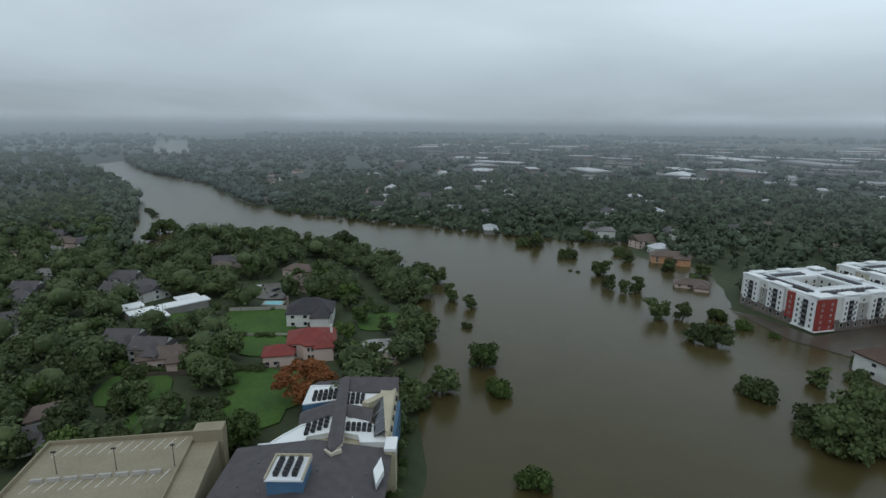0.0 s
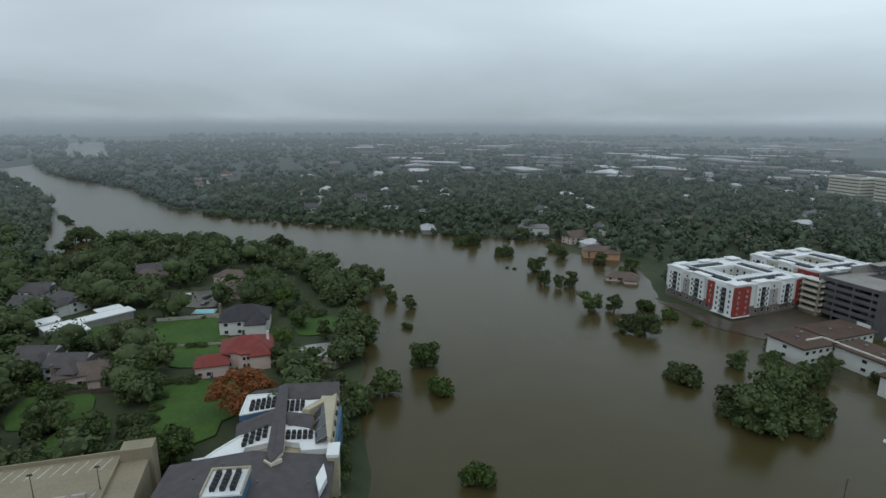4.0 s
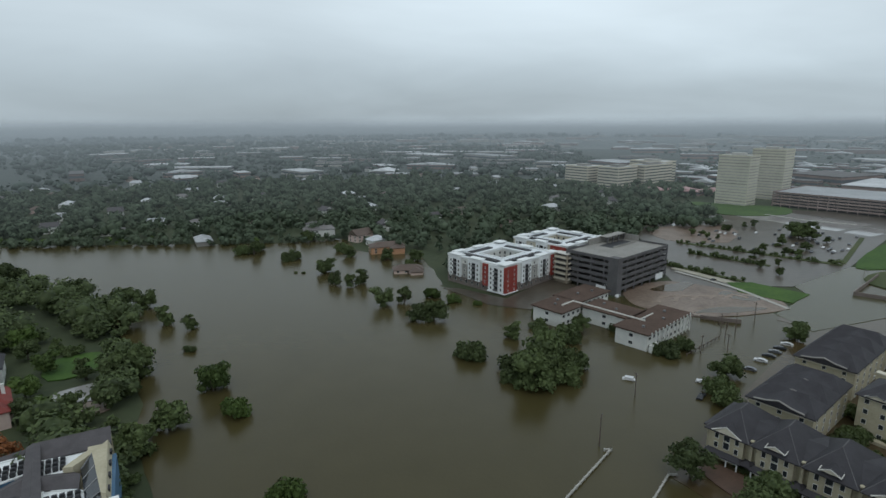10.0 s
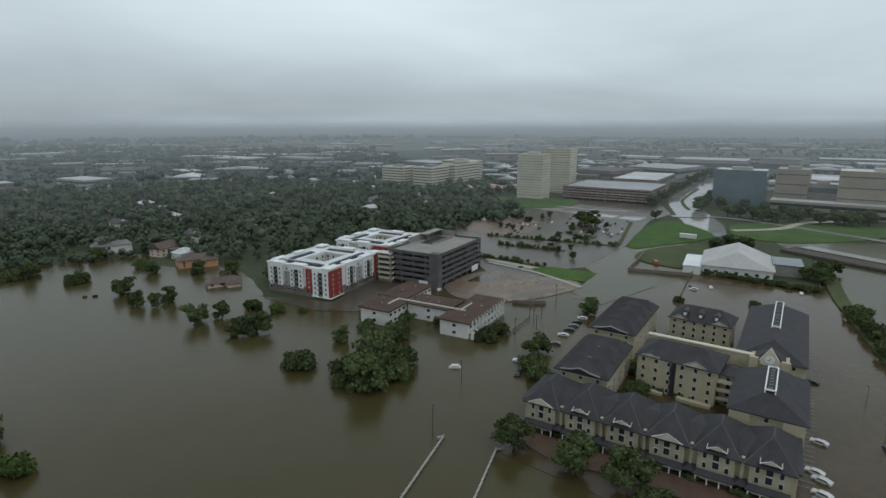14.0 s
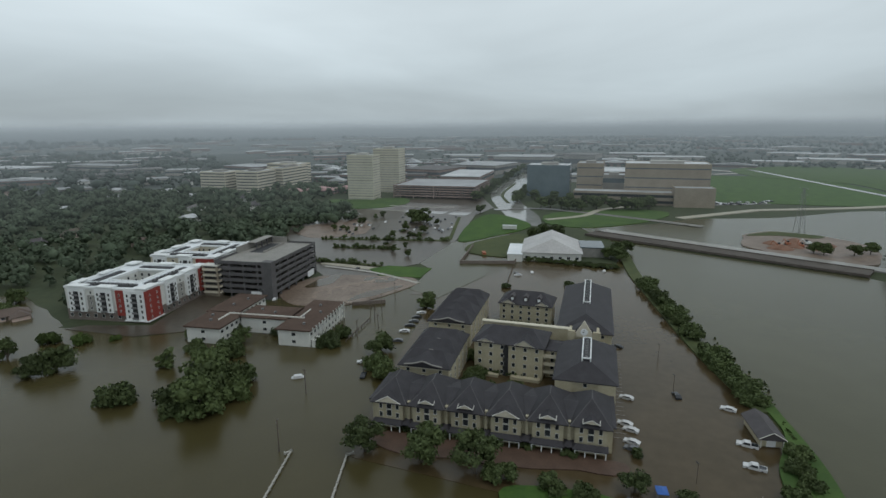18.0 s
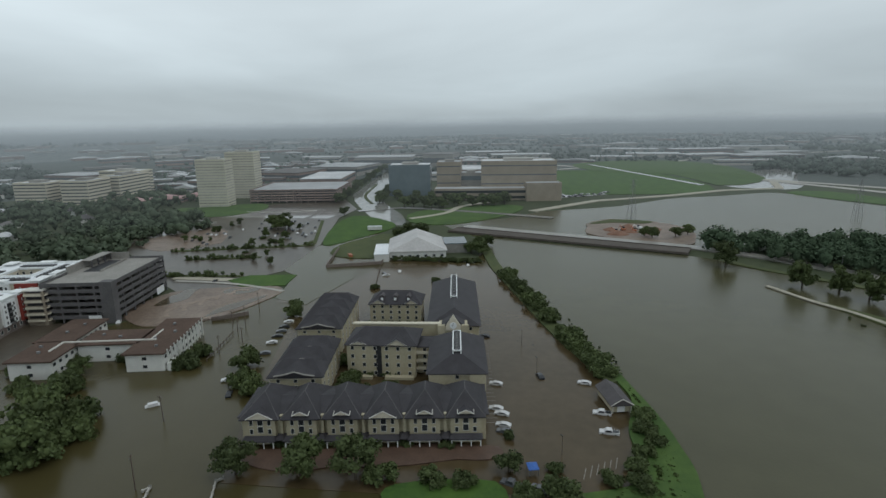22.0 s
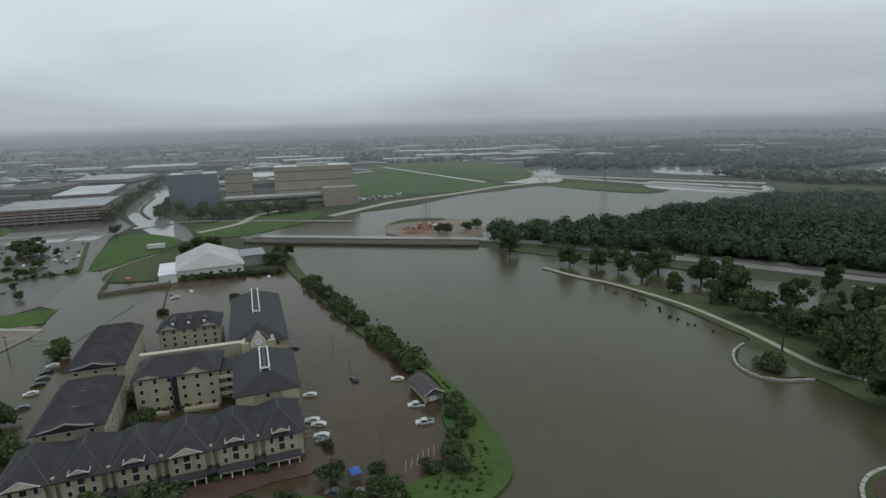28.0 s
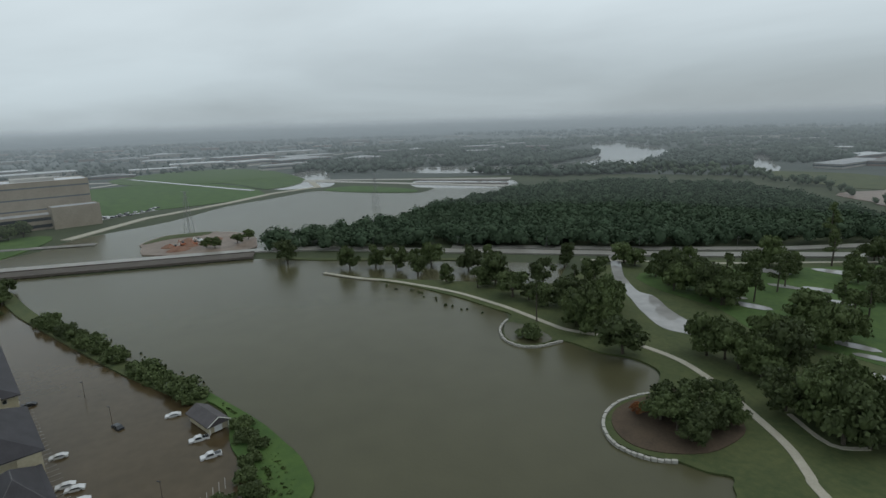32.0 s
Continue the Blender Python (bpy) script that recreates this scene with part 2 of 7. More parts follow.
    "car_grey": material("car_grey", (0.10, 0.105, 0.115), (0.14, 0.145, 0.15), 0.5, 0.25),
    "car_dark": material("car_dark", (0.02, 0.022, 0.026), (0.035, 0.037, 0.04), 0.5, 0.2),
    "orange": material("orange", (0.26, 0.085, 0.04), (0.38, 0.14, 0.07), 0.5, 0.6),
    "line_dull": material("line_dull", (0.20, 0.18, 0.15), (0.30, 0.275, 0.24), 0.3, 0.4),
    "line": material("line", (0.55, 0.55, 0.52), (0.72, 0.72, 0.68), 0.5, 0.7),
}


# rain haze imitated by emission on shells: each veil starts clear at its foot, thickens upwards and clears again above
# eye level
def haze_glow_material(name, foot, full, top, most, tint):
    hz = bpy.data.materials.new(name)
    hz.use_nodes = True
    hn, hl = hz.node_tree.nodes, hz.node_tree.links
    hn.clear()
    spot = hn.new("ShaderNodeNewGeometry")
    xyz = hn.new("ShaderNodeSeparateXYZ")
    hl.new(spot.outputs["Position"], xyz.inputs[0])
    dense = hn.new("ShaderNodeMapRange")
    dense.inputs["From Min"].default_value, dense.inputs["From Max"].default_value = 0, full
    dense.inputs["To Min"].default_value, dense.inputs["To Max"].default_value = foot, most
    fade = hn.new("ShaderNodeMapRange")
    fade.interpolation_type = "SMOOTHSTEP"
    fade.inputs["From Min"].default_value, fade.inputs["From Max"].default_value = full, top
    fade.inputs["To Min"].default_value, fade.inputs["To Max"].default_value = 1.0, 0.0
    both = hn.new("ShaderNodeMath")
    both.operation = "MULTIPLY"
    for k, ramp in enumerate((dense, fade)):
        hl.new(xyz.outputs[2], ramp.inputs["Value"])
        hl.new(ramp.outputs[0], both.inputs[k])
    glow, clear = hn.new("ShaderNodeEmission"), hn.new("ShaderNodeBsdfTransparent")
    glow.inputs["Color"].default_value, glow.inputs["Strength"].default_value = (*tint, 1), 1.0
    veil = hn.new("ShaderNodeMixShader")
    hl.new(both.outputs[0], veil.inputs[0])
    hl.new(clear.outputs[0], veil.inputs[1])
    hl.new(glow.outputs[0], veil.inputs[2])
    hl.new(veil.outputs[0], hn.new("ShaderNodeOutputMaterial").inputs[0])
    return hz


M["haze"] = haze_glow_material("haze", 0.6, 28, 118, 0.95, (0.215, 0.258, 0.283))
M["thick_haze"] = haze_glow_material("thick_haze", 0.0, 26, 112, 0.46, (0.208, 0.250, 0.273))
M["thin_haze"] = haze_glow_material("thin_haze", 0.0, 34, 108, 0.33, (0.204, 0.245, 0.266))
M["near_haze"] = haze_glow_material("near_haze", 0.0, 36, 104, 0.27, (0.202, 0.241, 0.260))
M["faint_haze"] = haze_glow_material("faint_haze", 0.0, 38, 102, 0.13, (0.202, 0.238, 0.255))


# ---- mesh tools ----
class Shape:
    """Faces gathered into one mesh."""

    def __init__(self):
        self.v, self.f, self.m = [], [], []

    def face(self, pts, mat=0):
        i = len(self.v)
        self.v += [tuple(p) for p in pts]
        self.f.append(tuple(range(i, i + len(pts))))
        self.m.append(mat)
        return self

    def box(self, x0, x1, y0, y1, z0, z1, mat=0):
        i = len(self.v)
        self.v += [(x, y, z) for z in (z0, z1) for y in (y0, y1) for x in (x0, x1)]
        for q in ((0, 2, 3, 1), (4, 5, 7, 6), (0, 1, 5, 4), (2, 6, 7, 3), (0, 4, 6, 2), (1, 3, 7, 5)):
            self.f.append(tuple(i + k for k in q))
            self.m.append(mat)
        return self

    def prism(self, ring, z0, z1, mat=0, bottom=False):
        """A plan outline, counter-clockwise, raised from z0 to z1."""
        n = len(ring)
        i = len(self.v)
        self.v += [(x, y, z0) for x, y in ring] + [(x, y, z1) for x, y in ring]
        for k in range(n):
            j = (k + 1) % n
            self.f.append((i + k, i + j, i + n + j, i + n + k))
            self.m.append(mat)
        self.f.append(tuple(range(i + n, i + 2 * n)))
        self.m.append(mat)
        if bottom:
            self.f.append(tuple(range(i + n - 1, i - 1, -1)))
            self.m.append(mat)
        return self

    def roof(self, x0, x1, y0, y1, z, rise, hip=0.5, thick=0.3, mat=0, along="x"):
        """A pitched roof on eaves at z, ridge along x or y; hip: 0 for gables, 0.5 and more for hipped ends."""
        if along == "y":
            s = Shape().roof(y0, y1, x0, x1, z, rise, hip, thick, mat)
            i = len(self.v)
            self.v += [(y, x, w) for x, y, w in s.v]
            self.f += [tuple(i + k for k in reversed(q)) for q in s.f]
            self.m += s.m
            return self
        ym, inset = (y0 + y1) / 2, min(hip * (y1 - y0), (x1 - x0) / 2 - 0.05)
        i = len(self.v)
        self.v += [(x0, y0, z), (x1, y0, z), (x1, y1, z), (x0, y1, z), (x0 + inset, ym, z + rise), (x1 - inset, ym, z + rise)]
        self.v += [(x0, y0, z - thick), (x1, y0, z - thick), (x1, y1, z - thick), (x0, y1, z - thick)]
        for q in ((0, 1, 5, 4), (1, 2, 5), (2, 3, 4, 5), (3, 0, 4), (6, 7, 1, 0), (7, 8, 2, 1), (8, 9, 3, 2), (9, 6, 0, 3), (9, 8, 7, 6)):
            self.f.append(tuple(i + k for k in q))
            self.m.append(mat)
        return self

    def tube(self, a, b, r0, r1, sides=6, mat=0):
        a, b = Vector(a), Vector(b)
        q = (b - a).to_track_quat("Z", "Y")
        i = len(self.v)
        for c, r in ((a, r0), (b, r1)):
            for k in range(sides):
                w = 2 * math.pi * k / sides
                self.v.append(tuple(c + q @ Vector((r * math.cos(w), r * math.sin(w), 0))))
        for k in range(sides):
            j = (k + 1) % sides
            self.f.append((i + k, i + j, i + sides + j, i + sides + k))
            self.m.append(mat)
        self.f.append(tuple(range(i + sides, i + 2 * sides)))
        self.m.append(mat)
        return self

    def mesh(self, name, mats, smooth=False):
        me = bpy.data.meshes.new(name)
        me.from_pydata(self.v, [], self.f)
        for m in mats if isinstance(mats, (list, tuple)) else [mats]:
            me.materials.append(M[m])
        if max(self.m, default=0):
            me.polygons.foreach_set("material_index", self.m)
        if smooth:
            me.polygons.foreach_set("use_smooth", [True] * len(self.f))
        me.update()
        return me


def thing(name, label, category, x=0, y=0, z=0, rz=0, group="", kind="", scale=1.0):
    ob = new(name)
    ob.empty_display_size = 0.5
    ob.location, ob.rotation_euler, ob.scale = (x, y, z), (0, 0, radians(rz)), (scale,) * 3
    return tagged(ob, label, category, group, kind)


def part(name, shape, mats, parent, label="", at=None, smooth=False):
    """One mesh object under a thing or a part; at: place and turn within it."""
    me = shape if isinstance(shape, bpy.types.Mesh) else shape.mesh(name, mats, smooth)
    ob = new(name, me)
    ob.parent = parent
    if at:
        ob.location, ob.rotation_euler = at[:3], (0, 0, radians(at[3] if len(at) > 3 else 0))
    return tagged(ob, label)


def setting(name, shape, mats, label, category, kind="structure", smooth=False):
    me = shape if isinstance(shape, bpy.types.Mesh) else shape.mesh(name, mats, smooth)
    return tagged(new(name, me), label, category, kind=kind)


def curve(pts, steps=4, closed=False):
    """A smooth line through plan points."""
    n, out = len(pts), []
    for i in range(n if closed else n - 1):
        p = [Vector((*pts[(i + k) % n if closed else min(max(i + k, 0), n - 1)], 0)) for k in (-1, 0, 1, 2)]
        for s in range(steps):
            t = s / steps
            q = 0.5 * (2 * p[1] + (p[2] - p[0]) * t + (2 * p[0] - 5 * p[1] + 4 * p[2] - p[3]) * t * t
                       + (3 * p[1] - p[0] - 3 * p[2] + p[3]) * t ** 3)
            out.append((q.x, q.y))
    return out if closed else out + [tuple(pts[-1])]


def ragged(pts, size, seed):
    """An outline with small natural bays."""
    return [(x + size * noise.noise((x * 0.07, y * 0.07, seed)), y + size * noise.noise((x * 0.07, y * 0.07, seed + 9))) for x, y in pts]


def area(ring):
    return sum(a[0] * b[1] - b[0] * a[1] for a, b in zip(ring, ring[1:] + ring[:1])) / 2


LAYERS = []


def layer(z):
    """Every flush patch lies 4 mm above the one before it."""
    LAYERS.append(z)
    return z + 0.004 * len(LAYERS)


def sheet(name, ring, z, mats, label, category, thick=0.5, kind="structure", ob=None):
    """A patch of land, water or paving with its own edge."""
    ring, z = ring if area(ring) > 0 else ring[::-1], layer(z)
    return setting(name, Shape().prism(ring, z - thick, z), mats, label, category, kind)


def band(pts, width):
    """The outline of a strip along a line."""
    left, right = [], []
    for i, p in enumerate(pts):
        a, b = pts[max(i - 1, 0)], pts[min(i + 1, len(pts) - 1)]
        d = Vector((b[0] - a[0], b[1] - a[1])).normalized() * (width / 2)
        left.append((p[0] - d.y, p[1] + d.x))
        right.append((p[0] + d.y, p[1] - d.x))
    return right + left[::-1]


def strip(name, pts, width, z, mats, label, category, thick=0.4):
    s, z = Shape(), layer(z)
    ring = band(pts, width)
    n = len(pts)
    for k in range(n - 1):
        s.prism([ring[k], ring[k + 1], ring[2 * n - 2 - k], ring[2 * n - 1 - k]], z - thick, z)
    return setting(name, s, mats, label, category)


def inside(x, y, ring):
    hit = False
    for (x0, y0), (x1, y1) in zip(ring, ring[1:] + ring[:1]):
        if (y0 > y) != (y1 > y) and x < (x1 - x0) * (y - y0) / (y1 - y0) + x0:
            hit = not hit
    return hit


def rect(x0, x1, y0, y1):
    return [(x0, y0), (x1, y0), (x1, y1), (x0, y1)]


# ---- land and water ----
west_bank = [(-6, 60), (-5, 117), (-6, 140), (-9, 170), (-8, 209), (-10, 248), (-24, 292), (-40, 330), (-64, 360), (-98, 384), (-150, 414),
             (-196, 424), (-203, 385), (-199, 350), (-221, 378), (-243, 405), (-271, 475), (-360, 633), (-465, 771), (-617, 963), (-693, 1067)]
north_bank = [(-697, 1242), (-533, 994), (-396, 847), (-322, 783), (-264, 664), (-185, 566), (-136, 533), (-76, 504), (-12, 473),
              (53, 439), (95, 419), (137, 411), (134, 366), (146, 346), (164, 330), (152, 284), (146, 261), (143, 258), (147, 228),
              (155, 209), (190, 205)]
town_edge = [(225, 190), (262, 168), (258, 138), (304, 144), (352, 150), (346, 100), (360, 42)]
lake_north = [(399, 42), (386, 5), (377, -48), (367, -100), (346, -129), (310, -170), (262, -222), (232, -250)]
park_shore = [(200, -205), (196, -168), (184, -159), (176, -149), (165, -140), (155, -140), (150, -146), (148, -157), (131, -159), (120, -164.5), (109, -163.5), (103, -157),
              (100, -147), (101, -138), (100, -129), (96, -121), (89, -116), (81, -116), (75, -119), (73, -121), (65, -123), (60, -126), (56, -120), (48, -112)]
behind = [(30, -150), (-120, -220), (-300, -160), (-260, 20), (-60, 40)]

disc = [(5600 * math.cos(i * math.pi / 48), 5600 * math.sin(i * math.pi / 48)) for i in range(96)]
ground = sheet("ground", disc, 0.0, "ground", "flat wet ground with grass, soil and scrub", "ground", 4.0)

# outer ground rings whose colours carry painted haze
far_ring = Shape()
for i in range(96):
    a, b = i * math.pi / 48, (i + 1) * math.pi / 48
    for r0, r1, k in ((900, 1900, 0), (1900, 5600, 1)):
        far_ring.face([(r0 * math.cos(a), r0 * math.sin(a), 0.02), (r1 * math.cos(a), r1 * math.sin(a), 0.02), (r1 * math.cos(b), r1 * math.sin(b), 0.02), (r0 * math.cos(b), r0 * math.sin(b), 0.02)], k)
setting("ground", far_ring, ["hazed_far_ground", "hazed_horizon_ground"], "distant land in grey-green, its haze put into the colour", "ground")
# added glowing shells that imitate rain haze: veils that thicken towards the horizon
for radius, top, veil, label in ((3600, 135, "haze", "glowing grey shell imitating rain haze over the far horizon"), (2500, 128, "thick_haze", "glowing shell imitating rain haze before the far horizon"),
                                 (1600, 120, "thin_haze", "thin glowing shell imitating rain haze over the outer town"), (1010, 107, "near_haze", "faint glowing shell imitating rain haze over the town"),
                                 (520, 106, "faint_haze", "faintest glowing shell imitating rain haze over the town")):
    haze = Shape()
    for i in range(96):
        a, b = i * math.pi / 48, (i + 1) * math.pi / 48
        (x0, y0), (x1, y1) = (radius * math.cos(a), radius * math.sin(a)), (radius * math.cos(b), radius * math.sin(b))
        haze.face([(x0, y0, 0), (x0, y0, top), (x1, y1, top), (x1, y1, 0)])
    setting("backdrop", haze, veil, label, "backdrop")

flood = ragged(curve(west_bank, 5), 3.0, 1) + ragged(curve(north_bank, 5), 2.5, 2) + town_edge + curve(lake_north, 3) + ragged(curve(park_shore, 4), 0.8, 3) + behind
sheet("water", flood, 0.10, "water", "brown flood water of a river over its banks", "flood water", 0.3)
lake = curve([(440, 58), (424, 30), (409, -10), (396, -48), (380, -98), (352, -133), (312, -172), (262, -222), (232, -250)], 3) + ragged(curve(park_shore, 4), 0.8, 3) + [(30, -150), (-40, -120), (-30, -20), (60, -4), (112, -20), (160, -34), (205, -20), (270, 4), (340, 27), (390, 41)]
sheet("water", lake, 0.13, "lake", "grey-green flood water of the lake", "flood water", 0.3)
upper = curve([(517, 104), (512, 40), (560, 0), (599, -76), (665, -146), (692, -207), (724, -280), (657, -316), (600, -370), (640, -440),
               (530, -470), (480, -340), (440, -245), (425, -180), (415, -125), (402, -100), (408, -50), (421, 10), (440, 60)], 4, True)
sheet("water", upper, 0.10, "lake", "calm grey water of the upper reservoir", "flood water", 0.3)
FAR_WATER = [[(-1186, 2308), (-1060, 2331), (-760, 1660), (-690, 1500), (-790, 1500), (-940, 1800)],
             [(1214, -1397), (1258, -1578), (908, -1330), (657, -983), (612, -810), (660, -680), (845, -512), (945, -576), (767, -760), (859, -1025)],
             [(1110, -1854), (1085, -2098), (940, -1862), (985, -1660)],
             [(770, -320), (945, -390), (1073, -419), (920, -260), (800, -240)],
             [(731, -455), (636, -546), (560, -486), (654, -402)],
             [(402, -887), (560, -1180), (580, -1160), (440, -880)]]
# eastern sheets take the puddle colour with its painted sky reflection
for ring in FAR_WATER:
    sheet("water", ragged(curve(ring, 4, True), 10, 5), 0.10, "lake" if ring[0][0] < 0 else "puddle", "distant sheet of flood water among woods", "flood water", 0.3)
for a, b in (((742, -446), (622, -540)), ((700, -428), (590, -512))):
    strip("road", [a, b], 9, 0.9, "girder", "distant highway lanes above the flood", "road", 0.6)

# flooded streets and car parks
strip("road", curve([(252, 128), (304, 140), (367, 148), (430, 141), (490, 146)], 4), 13, 0.14, "shallow", "street under shallow flood water", "road", 0.3)
sheet("road", [(381, 167), (345, 170), (318, 168), (304, 150), (281, 143), (258, 139), (250, 118), (300, 110), (322, 114), (333, 138), (376, 146), (404, 137), (432, 141), (400, 156)], 0.20, "lake",
      "wide street junction under grey flood water", "road", 0.3)
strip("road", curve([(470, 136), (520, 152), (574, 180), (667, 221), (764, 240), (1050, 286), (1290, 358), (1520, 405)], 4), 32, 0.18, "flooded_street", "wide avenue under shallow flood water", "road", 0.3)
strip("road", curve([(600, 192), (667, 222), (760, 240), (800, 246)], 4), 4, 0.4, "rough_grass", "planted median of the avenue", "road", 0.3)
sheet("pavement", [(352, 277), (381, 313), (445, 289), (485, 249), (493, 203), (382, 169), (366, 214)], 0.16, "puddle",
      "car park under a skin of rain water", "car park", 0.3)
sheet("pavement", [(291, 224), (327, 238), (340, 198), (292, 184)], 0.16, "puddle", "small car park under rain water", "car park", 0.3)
sheet("pavement", [(346, 98), (340, 36), (300, 12), (225, -14), (150, -32), (124, -22), (116, 10), (112, 80), (146, 92), (240, 118), (280, 112)], 0.15,
      "shallow", "flooded brown car park round the apartments", "car park", 0.3)
sheet("pavement", ragged(curve([(212, 186), (230, 204), (261, 202), (273, 174), (279, 147), (260, 141), (222, 155), (214, 168)], 4, True), 2, 4), 0.35, "mud",
      "bare muddy lot with puddles", "dirt lot", 0.6)
sheet("pavement", [(161, 222), (149, 250), (142, 255), (148, 218), (163, 200), (196, 196), (212, 205), (205, 240)], 0.3, "wet_paving",
      "wet muddy lane beside the apartments", "lane", 0.6)
sheet("pavement", [(212, 200), (262, 200), (275, 218), (300, 240), (300, 176), (272, 138), (262, 150)], 0.09, "wet_paving", "wet paved apron by the garage", "car park", 0.3)
strip("path", curve([(281, 214), (280, 176), (270, 140)], 4), 2.5, 0.5, "concrete", "pale kerbed path along the dirt lot", "path")
strip("road", [(288, 220), (288, 178)], 6, 0.3, "path", "pale wet lane beside the garage", "lane")
for ring in ([(240, 196), (264, 196), (268, 188), (246, 188)], [(226, 160), (246, 158), (262, 146), (240, 150)], [(262, 168), (271, 172), (275, 156), (267, 154)]):
    sheet("water", ragged(curve(ring, 4, True), 4, 8), 0.37, "shallow", "brown puddle on the muddy lot", "puddle", 0.05)
for k in range(5):
    strip("ground", curve([(224 + 9 * k, 178 - 3 * k), (232 + 9 * k, 183 - 4 * k), (246 + 6 * k, 180 - 5 * k)], 5), 2.2, 0.40, "clay", "churned clay track on the muddy lot", "ground", 0.1)
sheet("grass", [(275, 168), (286, 183), (298, 176), (303, 147), (281, 144)], 0.4, "grass", "mown grass verge", "grass", 0.6)
sheet("grass", curve([(384, 163), (460, 184), (518, 184), (495, 146), (462, 128), (410, 146)], 3, True), 0.5, "grass", "green grass triangle between streets", "grass", 0.7)
sheet("grass", curve([(352, 142), (386, 150), (430, 128), (424, 104), (356, 104)], 3, True), 0.5, "rough_grass", "scrubby green parcel by the street", "grass", 0.7)
sheet("grass", curve([(978, 20), (712, -13), (699, -83), (738, -214), (950, -200), (1040, -82)], 3, True), 0.4, "grass", "wide green field by the hospital", "grass", 0.6)
sheet("grass", curve([(548, 128), (600, 60), (590, 20), (531, 35), (480, 80), (488, 120)], 3, True), 0.4, "meadow", "rough marsh grass at the water", "grass", 0.6)
sheet("grass", curve([(724, -290), (660, -322), (610, -372), (660, -380), (740, -340)], 3, True), 0.4, "grass", "grassy flood embankment", "grass", 0.6)
sheet("pavement", [(662, -19), (698, -13), (735, -100), (696, -78)], 0.3, "puddle", "wet hospital car park", "car park", 0.4)
strip("road", [(470, 66), (425, -53), (404, -108), (376, -150), (330, -192), (280, -242), (201, -319), (133, -393), (60, -470)], 11, 0.9, "wet_road",
      "pale road on a low causeway by the lake", "road", 1.0)
strip("road", [(452, 74), (407, -50), (389, -100)], 14, 1.6, "bridge_deck", "wet bridge deck over the lake", "bridge", 1.2)
strip("road", [(318, -222), (262, -280), (218, -324), (165, -384), (112, -468), (80, -520)], 9, 0.8, "wet_road", "far carriageway of the causeway road", "road", 0.7)
strip("path", [(232, -262), (171, -318), (118, -384), (52, -462)], 2.6, 0.7, "path", "pale cycle path beside the road", "path", 0.5)
strip("grass", [(366, -116), (350, -131), (322, -163), (280, -210)], 5, 0.5, "rough_grass", "grass verge along the causeway", "grass", 0.7)
strip("road", [(560, 10), (640, -60), (690, -150), (745, -225), (770, -300), (880, -330)], 10, 0.5, "path", "pale levee road along the reservoir", "road", 0.7)
for a, b, w in (((1420, 300), (640, -560), 16), ((1500, 100), (560, -500), 16), ((1057, -27), (1700, -900), 14)):
    strip("road", [a, ((a[0] + b[0]) / 2 + 40, (a[1] + b[1]) / 2), b], w, 0.5, "concrete", "distant concrete road", "road")
island = curve([(490, -40), (516, -60), (508, -95), (475, -120), (425, -112), (414, -95), (439, -42)], 4, True)
sheet("ground", ragged(island, 3, 6), 0.6, "mud", "muddy construction island in the reservoir", "island", 0.8)
sheet("grass", ragged(curve([(490, -42), (514, -62), (508, -94), (496, -88), (498, -64)], 4, True), 2, 6), 0.8, "rough_grass", "overgrown edge of the island", "grass", 0.4)

strip("grass", curve([(392, 41), (340, 29), (306, 18), (270, 6), (232, -7), (205, -18), (184, -27)], 4), 7, 0.7, "rough_grass", "grassy levee between the car park and the lake", "levee", 0.9)
levee = curve([(196, -23), (176, -30), (166, -29), (153, -27), (137, -27.5), (130, -27), (125, -21), (120, -8), (112, -2),
               (106, -12), (110, -28), (119, -38.5), (127, -40.5), (143, -40), (162, -37), (184, -31), (198, -26)], 4, True)
sheet("grass", ragged(levee, 0.8, 7), 0.7, "meadow", "green levee between the car park and the lake", "levee", 0.9)
sheet("grass", curve([(108, 8), (110, 34), (118, 35), (123, 10)], 4, True), 0.5, "grass", "grass strip under the street trees", "grass", 0.7)
sheet("pavement", ragged(curve([(119, 66), (126, 38), (133, 13), (139, 13), (134, 42), (127, 76), (121, 79)], 5, True), 2.5, 5), 0.32, "mulch", "red-brown mulch strip before the porches", "flower bed", 0.5)
sheet("pavement", [(282, 178), (296, 232), (345, 300), (390, 330), (470, 330), (560, 345), (640, 240), (560, 196), (505, 196), (385, 166), (310, 160)], 0.1, "wet_paving",
      "wet paved district of car parks and streets", "car park", 0.3)
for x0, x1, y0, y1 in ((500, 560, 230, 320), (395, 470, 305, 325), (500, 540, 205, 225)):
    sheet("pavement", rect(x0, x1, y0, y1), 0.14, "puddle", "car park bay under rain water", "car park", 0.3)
for a, b, w in (((290, 230), (296, 180), 4), ((330, 242), (343, 192), 4), ((352, 268), (384, 170), 5), ((388, 172), (488, 206), 3)):
    strip("grass", [a, b], w, 0.4, "rough_grass", "planted strip between car parks", "grass")
sheet("pavement", ragged(curve([(352, 280), (380, 316), (440, 300), (430, 270), (380, 250)], 4, True), 4, 2), 0.19, "mud", "muddy end of a flooded car park", "car park", 0.3)

# the park beyond the lake
park = ragged(curve([(297, -127), (263, -146), (222, -157), (197, -160), (184, -161), (176, -150), (165, -141), (155, -141), (150, -147), (148, -157.5), (131, -159.5), (120, -165), (109, -164), (103, -157.5),
